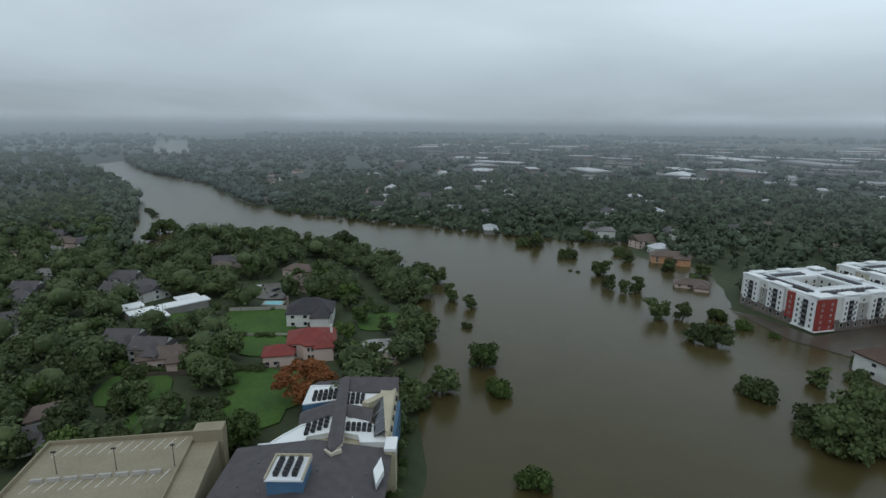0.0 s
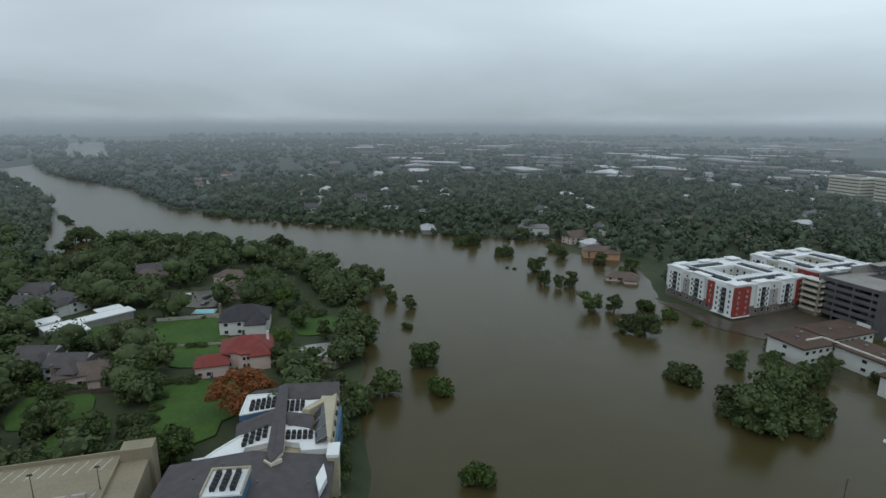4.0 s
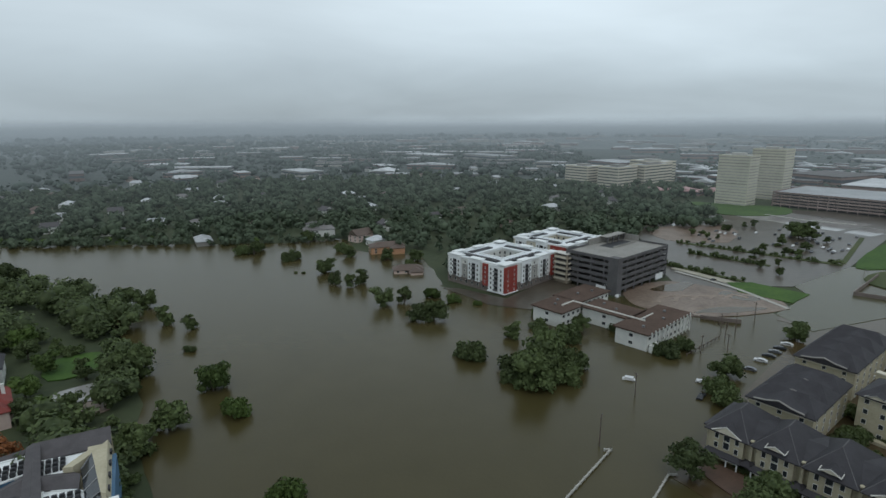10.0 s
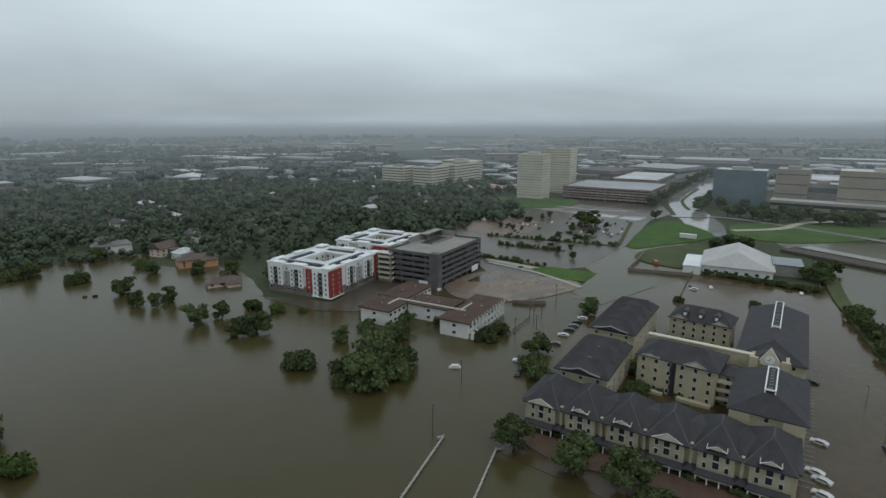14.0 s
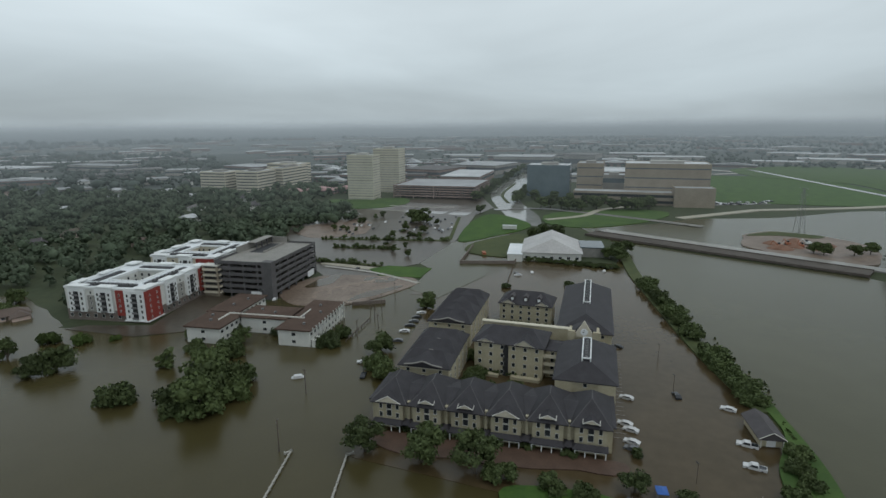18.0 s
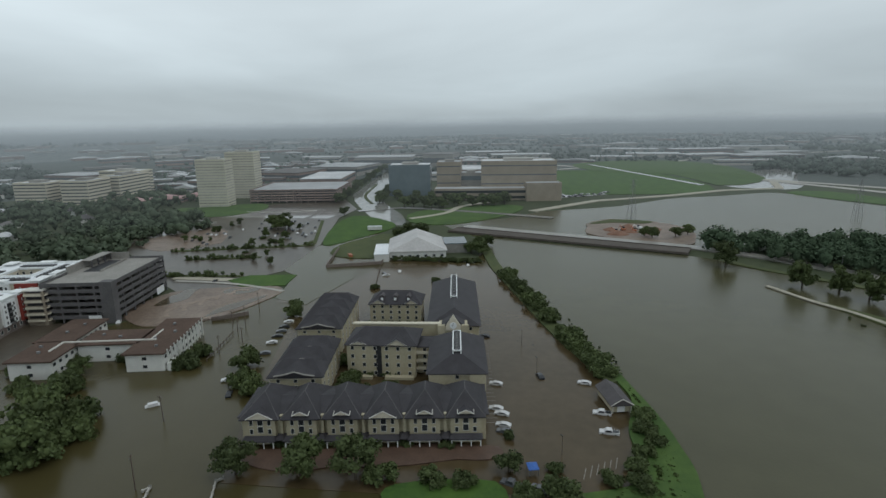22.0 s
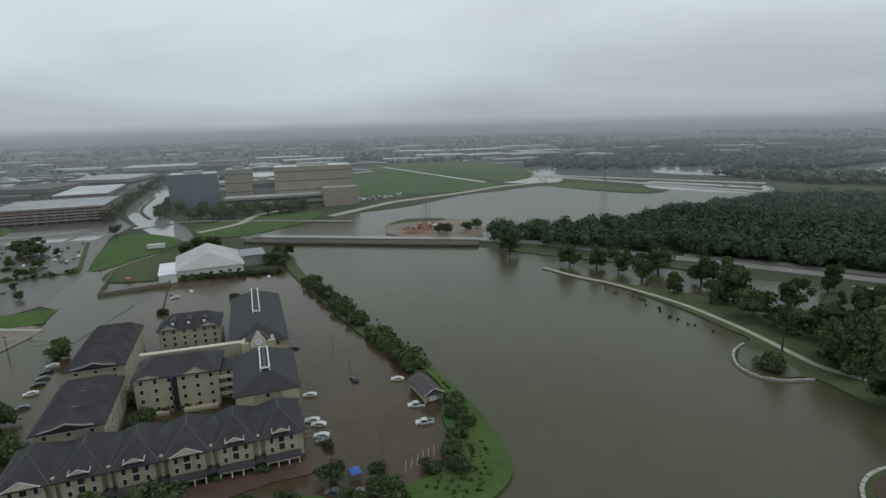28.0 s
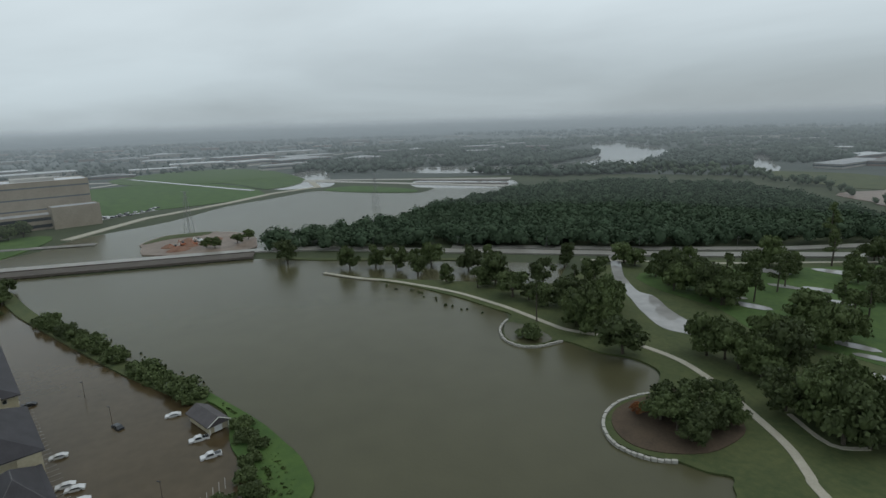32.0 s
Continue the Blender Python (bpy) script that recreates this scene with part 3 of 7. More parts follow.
                     (100, -147), (101, -138), (100, -129), (96, -121), (89, -116), (81, -116), (75, -119), (73, -121), (65, -123), (60, -126), (56, -120), (40, -112), (-40, -130), (-60, -420),
                     (110, -380), (195, -300), (215, -250), (205, -215), (232, -185), (268, -152)], 3, True), 0.6, 8)
sheet("grass", park, 0.45, "rough_grass", "park lawn with brown and green grass", "park", 0.7)
sheet("grass", ragged(curve([(190, -262), (165, -300), (110, -380), (40, -430), (20, -300), (40, -235), (75, -228), (100, -225), (130, -240), (160, -245)], 3, True), 4, 9), 0.52, "meadow",
      "wet green park meadow", "grass", 0.3)
sheet("water", ragged(curve([(177, -153.5), (173, -147), (164, -141.5), (156, -141.5), (152, -146), (151, -154), (158, -157), (168, -157)], 4, True), 0.6, 3), 0.50, "lake", "flood water inside the small park bay", "flood water", 0.1)
walk_line = curve([(312, -121), (287, -133), (267, -146), (231, -160), (201, -165), (187, -166), (166, -166), (154, -167), (138, -174.5), (122, -177), (108, -176.5), (96, -172.5), (85, -167),
                   (70, -158), (58, -150), (49, -141), (44, -136), (10, -112)], 5)
strip("path", walk_line, 2.6, 0.62, "path", "pale concrete footpath through the park", "path", 0.5)
strip("path", curve([(66, -168), (52, -160), (45, -166)], 4), 1.5, 0.62, "path", "narrow side path in the park", "path")
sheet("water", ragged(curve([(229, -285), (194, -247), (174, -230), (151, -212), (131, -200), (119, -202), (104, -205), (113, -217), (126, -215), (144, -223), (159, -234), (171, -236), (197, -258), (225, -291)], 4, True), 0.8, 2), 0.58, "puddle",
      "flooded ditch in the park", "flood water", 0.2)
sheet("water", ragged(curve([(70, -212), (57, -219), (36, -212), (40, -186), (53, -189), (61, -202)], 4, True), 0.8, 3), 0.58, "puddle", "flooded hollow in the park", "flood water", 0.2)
sheet("ground", ragged(curve([(248, -680), (203, -637), (150, -600), (120, -700), (200, -760)], 4, True), 8, 3), 0.3, "mud", "muddy clearing beyond the woods", "clearing")
sheet("grass", ragged(curve([(300, -760), (230, -740), (160, -800), (300, -900), (420, -860)], 4, True), 8, 3), 0.3, "rough_grass", "pale meadow beyond the woods", "meadow")


def sea_wall(label, pts):
    """A curved stone edge of separate blocks."""
    wall = thing("retaining_wall", label, "stone wall", *pts[0])
    line = curve(pts, 8)
    me = Shape().box(-0.75, 0.75, -0.45, 0.45, 0, 0.95).mesh("block", "concrete")
    last, k = Vector((-999, 0)), 0
    for i in range(len(line) - 1):
        a, b = Vector(line[i]), Vector(line[i + 1])
        while (b - last).length >= 1.7 and k < 300:
            d = (b - last) if last.x > -900 else (b - a)
            last = last + d.normalized() * 1.7 if last.x > -900 else a
            o = part("block", me, None, wall, at=(last.x - pts[0][0], last.y - pts[0][1], 0.05, math.degrees(math.atan2(d.y, d.x))))
            o.scale = (1, 1, 0.85 + 0.3 * ((k * 7) % 5) / 5)
            k += 1
    return wall


sea_wall("curved pale stone edge round a park peninsula", [(99.5, -146), (101.5, -137), (100.5, -128), (96, -120), (89, -115), (83, -114.5), (77, -116.5), (72, -121)])
sea_wall("curved pale stone edge of a small park bay", [(180, -155), (174, -146), (164, -139.5), (155, -139.5), (149.5, -145), (147.5, -156)])

# lawns of the riverside gardens
for ring in ([(-102, 250), (-74, 251), (-65, 219), (-91, 219)], [(-84, 217), (-66, 217), (-65, 200), (-80, 200)], [(-76, 182), (-58, 184), (-49, 150), (-68, 150)],
             [(-117, 179), (-98, 181), (-92, 165), (-111, 159)], [(-129, 243), (-116, 243), (-108, 224), (-118, 220)], [(-146, 180), (-125, 178), (-121, 165), (-137, 164)],
             [(-38, 246), (-21, 247), (-20, 229), (-36, 227)], [(-62, 182), (-50, 184), (-46, 162), (-58, 158)], [(-134, 206), (-114, 212), (-108, 200), (-126, 192)], [(-96, 160), (-84, 164), (-80, 142), (-92, 138)]):
    sheet("grass", ragged(curve(ring, 3, True), 0.8, 4), 0.25, "grass", "mown garden lawn behind a house", "lawn", 0.4)
sheet("water", curve([(-33, 213), (-31, 205), (-15, 202), (-17, 215), (-25, 216)], 4, True), 0.3, "puddle", "grey garden pond", "pond", 0.3)
sheet("ground", ragged(curve([(-31, 193), (-31, 200), (-22, 201), (-15, 194), (-22, 190)], 4, True), 0.6, 3), 0.28, "mud", "sandy garden patch", "ground", 0.3)
sheet("pavement", [(-105, 272), (-90, 267), (-80, 268), (-90, 297), (-111, 292)], 0.22, "wet_paving", "wet yard beside the garden pool", "yard", 0.3)
pool = thing("swimming_pool", "small turquoise garden swimming pool", "pool", -85, 262)
part("coping", Shape().box(-5.2, 5.2, -3.4, 3.4, 0.1, 0.35), "concrete", pool)
part("water", Shape().box(-4.4, 4.4, -2.6, 2.6, 0.2, 0.42), "pool", pool, "clear turquoise water")

sheet("ground", ragged(curve([(98, -146), (99, -130), (93, -121), (84, -118), (76, -122), (68, -134), (70, -150), (82, -160), (94, -158)], 4, True), 1.2, 5), 0.56, "litter", "brown leaf litter on the park peninsula", "ground", 0.3)
for x, y, r in ((122, -255, 6), (74, -239, 5), (126, -297, 5), (111, -305, 6), (66, -232, 4), (134, -262, 4), (100, -290, 5), (88, -262, 4), (146, -320, 8), (120, -345, 8)):
    sheet("water", ragged([(x + 1.6 * r * math.cos(k * 0.785), y + 0.6 * r * math.sin(k * 0.785) + 0.3 * r * math.cos(k * 0.785)) for k in range(8)], 0.8, int(r)), 0.64, "puddle", "puddle on the park meadow", "puddle", 0.05)
strip("path", [(531, 309), (531, 270), (545, 236)], 3, 0.45, "concrete", "pale kerbed walk before the tower", "path")
sheet("grass", curve([(543, 400), (496, 330), (548, 298), (592, 325), (560, 372)], 3, True), 0.42, "meadow", "lawn before the office tower", "grass", 0.6)
strip("road", curve([(545, 190), (570, 150), (560, 100), (540, 40), (520, -10)], 4), 8, 0.46, "puddle", "wet street before the hospital", "road", 0.4)
strip("road", curve([(505, 124), (540, 96), (590, 84), (640, 40)], 4), 7, 0.48, "path", "pale wet drive of the hospital", "road", 0.4)

sheet("grass", ragged(curve([(1040, -90), (950, -205), (800, -235), (900, -330), (1200, -330), (1300, -200), (1180, -60)], 3, True), 8, 4), 0.36, "meadow", "wet meadows beyond the reservoir", "meadow", 0.4)
for a, b, w in (((800, -215), (1180, -90), 9), ((740, 0), (990, 40), 8)):
    strip("road", [a, b], w, 0.55, "puddle", "distant flooded road", "road", 0.3)


# ---- buildings ----
MESH = {}


def window_mesh(w, h, wide=False):
    """A window with frame, sill and pane, facing -y, its middle at the origin."""
    key = ("window", w, h, wide)
    if key not in MESH:
        s = Shape()
        for k, y in ((0.08, 0.05), (0.08, -0.1), (0.0, -0.1), (0.0, -0.03)):
            s.v += [(-w / 2 - k, y, -h / 2 - k), (w / 2 + k, y, -h / 2 - k), (w / 2 + k, y, h / 2 + k), (-w / 2 - k, y, h / 2 + k)]
        for r in range(3):
            for k in range(4):
                j = (k + 1) % 4
                s.f.append((4 * r + k, 4 * r + j, 4 * r + 4 + j, 4 * r + 4 + k))
                s.m.append(0)
        s.f.append((12, 13, 14, 15))
        s.m.append(1)
        MESH[key] = s.mesh("window", ["white_wall", "glass"])
    return MESH[key]


def windows(parent, x0, y0, x1, y1, rows, cols, w=1.2, h=1.5, label=""):
    """Rows (heights) and a count of columns of windows on the wall from (x0, y0) to (x1, y1), whose outside is to the right of that way."""
    turn = math.degrees(math.atan2(y1 - y0, x1 - x0))
    d = Vector((x1 - x0, y1 - y0))
    out = Vector((d.y, -d.x)).normalized() * 0.06
    for z in rows:
        for c in range(cols):
            p = Vector((x0, y0)) + d * ((c + 0.5) / cols) + out
            part("window", window_mesh(w, h), None, parent, label, at=(p.x, p.y, z, turn))


def band_windows(parent, x0, y0, x1, y1, rows, h, mat="glass", name="window_band"):
    """Long ribbons of glass, one a storey."""
    d = Vector((x1 - x0, y1 - y0))
    L, turn = d.length, math.degrees(math.atan2(d.y, d.x))
    out = Vector((d.y, -d.x)).normalized() * 0.05
    me = Shape().box(0.6, L - 0.6, -0.1, 0.1, -h / 2, h / 2).mesh(name, mat)
    for z in rows:
        part(name, me, None, parent, at=(x0 + out.x, y0 + out.y, z, turn))


def four_walls(w, d):
    return ((-w, -d, w, -d), (w, -d, w, d), (w, d, -w, d), (-w, d, -w, -d))


def office(name, label, x, y, rz, w, d, h, wall, roof="pale_roof", storeys=5, glass="glass", ratio=0.45, cat="building", plant=True, base=None):
    """A flat-roofed block with ribbon windows, parapet and roof plant."""
    b = thing(name, label, cat, x, y, 0, rz)
    w, d = w / 2, d / 2
    part("wall", Shape().box(-w, w, -d, d, 0, h), wall, b)
    s = Shape()
    for x0, x1, y0, y1 in ((-w, w, -d, -d + 0.5), (-w, w, d - 0.5, d), (-w, -w + 0.5, -d + 0.5, d - 0.5), (w - 0.5, w, -d + 0.5, d - 0.5)):
        s.box(x0, x1, y0, y1, h, h + 0.9)
    part("parapet", s, wall, b)
    part("roof", Shape().box(-w + 0.5, w - 0.5, -d + 0.5, d - 0.5, h, h + 0.25), roof, b)
    if plant:
        part("roof_plant", Shape().box(-w * 0.4, w * 0.3, -d * 0.4, d * 0.4, h + 0.25, h + 3.2).box(w * 0.4, w * 0.6, -d * 0.3, 0, h + 0.25, h + 2), "far_wall", b)
    step = h / max(storeys, 1)
    if storeys:
        for q in four_walls(w, d):
            band_windows(b, *q, [step * (i + 0.55) for i in range(storeys)], step * ratio, glass)
    return b


def parking_garage(name, label, x, y, rz, w, d, h, levels, wall, top="garage_deck", cars=True):
    """Open decks with parapets, columns and a stair tower."""
    b = thing(name, label, "parking garage", x, y, 0, rz)
    w, d = w / 2, d / 2
    step = h / levels
    slab = Shape().box(-w + 0.4, w - 0.4, -d + 0.4, d - 0.4, -0.3, 0).mesh("deck", top)
    rail = Shape()
    for q in ((-w, w, -d, -d + 0.3), (-w, w, d - 0.3, d), (-w, -w + 0.3, -d + 0.3, d - 0.3), (w - 0.3, w, -d + 0.3, d - 0.3)):
        rail.box(*q, -0.7, 1.05)
    rail = rail.mesh("parapet", wall)
    for i in range(1, levels + 1):
        part("deck", slab, None, b, at=(0, 0, i * step))
        part("parapet", rail, None, b, at=(0, 0, i * step))
    post = Shape().box(-0.35, 0.35, -0.35, 0.35, 0, h).mesh("column", wall)
    nx, ny = max(2, round(2 * w / 9)), max(2, round(2 * d / 9))
    for i in range(nx + 1):
        for y_ in (-d + 0.4, d - 0.4):
            part("column", post, None, b, at=(-w + 0.4 + i * (2 * w - 0.8) / nx, y_, 0))
    for i in range(1, ny):
        for x_ in (-w + 0.4, w - 0.4):
            part("column", post, None, b, at=(x_, -d + 0.4 + i * (2 * d - 0.8) / ny, 0))
    part("core", Shape().box(-w + 6, w - 6, -1.0, 1.0, 0, h - 0.3), "dark", b)
    return b


def hip_house(label, x, y, rz, w=16, d=11, h=4.2, wall="white_wall", roof="grey_roof", rise=3.2, hip=0.5, wing=True, chimney=False, group="houses among the trees"):
    """A one- or two-storey house with eaves, a side wing, windows and a door."""
    b = thing("house", label, "house", x, y, 0, rz, group)
    key = ("house", w, d, h, wall, roof, rise, hip, wing)
    if key not in MESH:
        s, r = Shape().box(-w / 2, w / 2, -d / 2, d / 2, 0, h), Shape().roof(-w / 2 - 0.6, w / 2 + 0.6, -d / 2 - 0.6, d / 2 + 0.6, h, rise, hip)
        if hip < 0.2:
            for e in (-w / 2, w / 2):
                s.face([(e, -d / 2, h), (e, d / 2, h), (e, 0, h + rise)])
        if wing:
            s.box(w * 0.05, w * 0.45, -d / 2 - 4.5, -d / 2, 0, h * 0.92)
            r.roof(w * 0.05 - 0.5, w * 0.45 + 0.5, -d / 2 - 5.1, 0, h * 0.92, rise * 0.75, 0.5, along="y")
        MESH[key] = (s.mesh("wall", wall), r.mesh("roof", roof))
    s, r = MESH[key]
    part("wall", s, None, b)
    part("roof", r, None, b)
    rows = [1.6] if h < 5 else [1.6, h - 1.5]
    windows(b, -w / 2, -d / 2, w * 0.04, -d / 2, rows, 2, 1.5, 1.4)
    if x * x + y * y < 450 ** 2:
        windows(b, w / 2, -d / 2, w / 2, d / 2, rows, 2, 1.3, 1.4)
        windows(b, -w / 2, d / 2, -w / 2, -d / 2, rows, 2, 1.3, 1.4)
    part("door", Shape().box(-0.5, 0.5, -0.08, 0.08, 0, 2.1), "wood", b, at=(-w * 0.02, -d / 2 - 0.05, 0.02))
    if chimney:
        part("chimney", Shape().box(-0.5, 0.5, -0.5, 0.5, 0, h + rise + 0.8), "brick_base", b, at=(-w / 2 - 0.45, 0, 0))
    return b


# the five-storey apartments: white and red over brick
def facade(b, x0, y0, x1, y1, h, spec, bay_mat):
    """Bays, grey panels and red strips along one wall; spec: kind, start and end as shares of the wall, foot height."""
    L = math.hypot(x1 - x0, y1 - y0)
    turn = math.degrees(math.atan2(y1 - y0, x1 - x0))
    for kind, u0, u1, z0 in spec:
        c, half = (u0 + u1) / 2, (u1 - u0) * L / 2
        at = (x0 + (x1 - x0) * c, y0 + (y1 - y0) * c, 0, turn)
        if kind == "bay":
            bay = part("bay", Shape().box(-half, half, -0.9, 0, z0, h + 0.25), bay_mat, b, "white projecting bay", at=at)
            # dark slab on the bay face paints the shade of recessed balconies
            part("balcony_shade", Shape().box(-1.25, 1.25, -1.0, -0.8, z0 + 0.7, h - 1.0), "dark", bay, "dark slab painting the shade of a balcony column")
            floors = [z for z in (2.2, 4.9, 7.5, 10.1, 12.4) if z > z0]
            for z in floors:
                part("balcony", Shape().box(-1.4, 1.4, -1.75, -1.0, z - 0.2, z - 0.05).box(-1.4, 1.4, -1.75, -1.68, z - 0.05, z + 0.8), "metal", bay)
                for dx in (-half * 0.66, half * 0.66):
                    part("window", window_mesh(0.85, 1.3), None, bay, at=(dx, -0.96, z + 0.9))
            if z0 < 2:
                part("ledge", Shape().box(-half - 0.5, half + 0.5, -1.5, 0, z0 - 0.45, z0), "white", bay, "white ledge under the bay")
        elif kind == "panel":
            panel = part("panel", Shape().box(-half, half, -0.28, 0, 4.5, h - 2.9), "far_wall", b, "grey stucco wall panel", at=at)
            for z in (6.2, 8.9, 11.2):
                part("window", window_mesh(0.9, 1.2), None, panel, at=(0, -0.34, z))
            part("window", window_mesh(0.9, 1.2), None, b, at=(at[0], at[1], h - 1.6, turn))
        else:
            strip_ = part("red_wall", Shape().box(-half, half, -1.0, 0, z0, h + 0.2), "red", b, "red wall strip", at=at)
            for z in (2.8, 5.6, 8.3, 10.9, 13.4):
                if z > z0 + 0.6:
                    for dx in ((-half * 0.5, half * 0.5) if half > 2.5 else (0,)):
                        part("window", window_mesh(0.6, 1.0), None, strip_, at=(dx, -1.06, z))
            if z0 < 2:
                part("ledge", Shape().box(-half - 0.5, half + 0.5, -1.5, 0, z0 - 0.45, z0), "white", strip_, "white ledge under the red wall")
    for k in range(int(L / 4.2)):
        c = (k + 0.5) / int(L / 4.2)
        part("window", window_mesh(1.5, 1.6), None, b, at=(x0 + (x1 - x0) * c, y0 + (y1 - y0) * c, 2.5, turn))


def apartments(label, x, y, rz, w, d, wall_mat, left, front):
    b = thing("apartment_building", label, "apartment building", x, y, 0, rz, "riverside apartments")
    t, h = 13.0, 15.3
    base, wall, roof, rim = Shape(), Shape(), Shape(), Shape()
    for x0, x1, y0, y1 in ((0, w, 0, t), (0, t, t, d), (w - t, w, t, d), (t, w - t, d - t, d)):
        base.box(x0, x1, y0, y1, 0, 5.4)
        wall.box(x0 + 0.05, x1 - 0.05, y0 + 0.05, y1 - 0.05, 5.4, h)
        roof.box(x0, x1, y0, y1, h, h + 0.3)
    part("base", base, "brick_base", b, "brown brick ground storey")
    part("wall", wall, wall_mat, b, "pale upper storeys")
    part("roof", roof, "membrane", b, "white roof membrane")
    for x0, x1, y0, y1 in ((0, w, -0.4, 0.4), (0, w, d - 0.4, d + 0.4), (-0.4, 0.4, 0.4, d - 0.4), (w - 0.4, w + 0.4, 0.4, d - 0.4),
                           (t, w - t, t - 0.5, t), (t, t + 0.5, t, d - t), (w - t - 0.5, w - t, t, d - t), (t, w - t, d - t, d - t + 0.5)):
        rim.box(x0, x1, y0, y1, h + 0.3, h + 1.2)
    for x0, x1, y0, y1 in ((-1.0, 9, -1.0, 4.2), (w * 0.30, w * 0.48, -1.0, 3.4), (w * 0.64, w * 0.82, -1.0, 3.4), (w - 5, w + 0.6, -1.0, 4), (-1.0, 3.4, d * 0.39, d * 0.60), (-1.0, 3.4, d * 0.74, d * 0.95),
                           (w - 4, w + 0.6, d * 0.4, d * 0.6), (4, 12, d - 3.4, d + 0.6), (w * 0.45, w * 0.62, d - 3.4, d + 0.6), (w - 6, w + 0.6, d - 5, d + 0.6)):
        rim.box(x0, x1, y0, y1, h + 1.2, h + 1.75)
    part("parapet", rim, "white", b, "white stepped parapet")
    for x0, x1, y0, y1 in ((10.5, w - 5, 4.8, 8.4), (4.8, 8.4, 10, d - 5), (10, w - 16, d - 8.2, d - 5), (w - 8.2, w - 5, 14, d - 10)):
        trench = part("roof_trench", Shape().box(x0, x1, y0, y1, h + 0.3, h + 0.75), "dark", b, "dark service trench along the roof")
        part("kerb", Shape().box(x0 - 0.3, x1 + 0.3, y1, y1 + 0.5, h + 0.3, h + 1.3) if x1 - x0 > y1 - y0 else Shape().box(x1, x1 + 0.5, y0 - 0.3, y1 + 0.3, h + 0.3, h + 1.3), "membrane", trench)
    units = Shape().box(-0.7, 0.7, -0.5, 0.5, 0, 0.9).mesh("condenser", "metal")
    for i in range(9):
        part("condenser", units, None, b, at=(12.5 + i * (w - 20) / 9, 6.6, h + 0.75))
        part("condenser", units, None, b, at=(6.6, 12 + i * (d - 20) / 9, h + 0.75, 90))
    facade(b, 0, d, 0, 0, h, left, "white")
    facade(b, 0, 0, w, 0, h, front, "white")
    for q in ((t, d - t, w - t, d - t), (w - t, d - t, w - t, t)):
        windows(b, *q, [8.3, 10.9, 13.5], 4, 1.2, 1.5)
    for q in ((w, 0, w, d), (w, d, 0, d)):
        windows(b, *q, [2.6, 5.6, 8.3, 10.9, 13.5], 10, 1.2, 1.5)
    return b


apartments("five-storey white and red apartments over brick", 163, 226.5, 15, 46.5, 42.5, "white_wall",
           (("bay", 0.05, 0.26, 4.4), ("panel", 0.28, 0.37, 0), ("bay", 0.39, 0.60, 4.4), ("red", 0.65, 0.745, 3.4), ("bay", 0.75, 1.0, 1.5)),
           (("red", -0.02, 0.20, 1.5), ("bay", 0.29, 0.47, 4.4), ("panel", 0.49, 0.61, 0), ("bay", 0.63, 0.82, 4.4), ("red", 0.88, 1.0, 3.4)))
apartments("white-roofed apartment block with cream walls and a courtyard", 222, 245, 13.5, 42, 42, "pale_tan",
           (("bay", 0.05, 0.26, 4.4), ("panel", 0.30, 0.40, 0), ("bay", 0.45, 0.66, 4.4), ("red", 0.72, 0.98, 4.4)), (("bay", 0.25, 0.45, 4.4), ("panel", 0.5, 0.6, 0), ("bay", 0.65, 0.85, 4.4)))
garage = parking_garage("parking_garage", "dark grey six-level parking garage with open decks", 236.3, 218.6, 12.3, 53, 33, 19.0, 6, "garage")
part("stair_tower", Shape().box(-27.2, -22.5, -16.8, -11, 0, 20.3), "garage", garage, "solid dark corner tower")
# flat dark sheet on the uncut deck paints the ramp's shade
part("ramp_shade", Shape().box(-2, 22, 2, 11, 19.0, 19.06), "dark", garage, "dark sheet painting the shaded ramp opening")
part("ramp_wall", Shape().box(-2.4, 22.4, 1.6, 2, 18.9, 20.0).box(-6, 26.4, 15.6, 16.4, 18.9, 22.6).box(25.9, 26.4, 2, 15.6, 18.9, 22.6), "garage_deck", garage, "raised wall round the ramp")
part("ramp_roof", Shape().box(6, 26.4, 11, 16.4, 22.6, 23.0), "garage_deck", garage, "pale roof slab over the ramp")
for x_ in (7, 13, 19, 25):
    part("ramp_column", Shape().box(x_ - 0.3, x_ + 0.3, 11.1, 11.7, 19.0, 22.6), "garage", garage)
part("sign", Shape().box(14, 22, -16.8, -16.6, 1.0, 4.5), "white", garage, "blank white banner")
part("sign", Shape().box(-26.9, -26.7, -10, -4, 1.0, 4.0), "white", garage, "blank white banner")
annexe = thing("balcony_block", "tan five-storey block with stacked balconies beside the garage", "apartment building", 208.3, 227.0, 0, 12.3)
part("wall", Shape().box(-2.4, 2.4, 0, 9, 0, 17.0), "tan", annexe)
part("roof", Shape().box(-2.7, 2.7, -0.3, 9.3, 17.0, 17.5), "trim", annexe)
for k in range(5):
    part("balcony", Shape().box(-3.6, -2.4, 0.6, 8.4, 2.4 + 3.1 * k, 2.65 + 3.1 * k).box(-3.6, -3.45, 0.6, 8.4, 2.65 + 3.1 * k, 3.5 + 3.1 * k), "pale_tan", annexe)
    # no opening is cut: dark slabs on the wall paint its shade
    part("balcony_shade", Shape().box(-2.46, -2.3, 0.9, 8.0, 3.7 + 3.1 * k, 5.0 + 3.1 * k), "dark", annexe, "dark slab painting the shade behind a balcony")
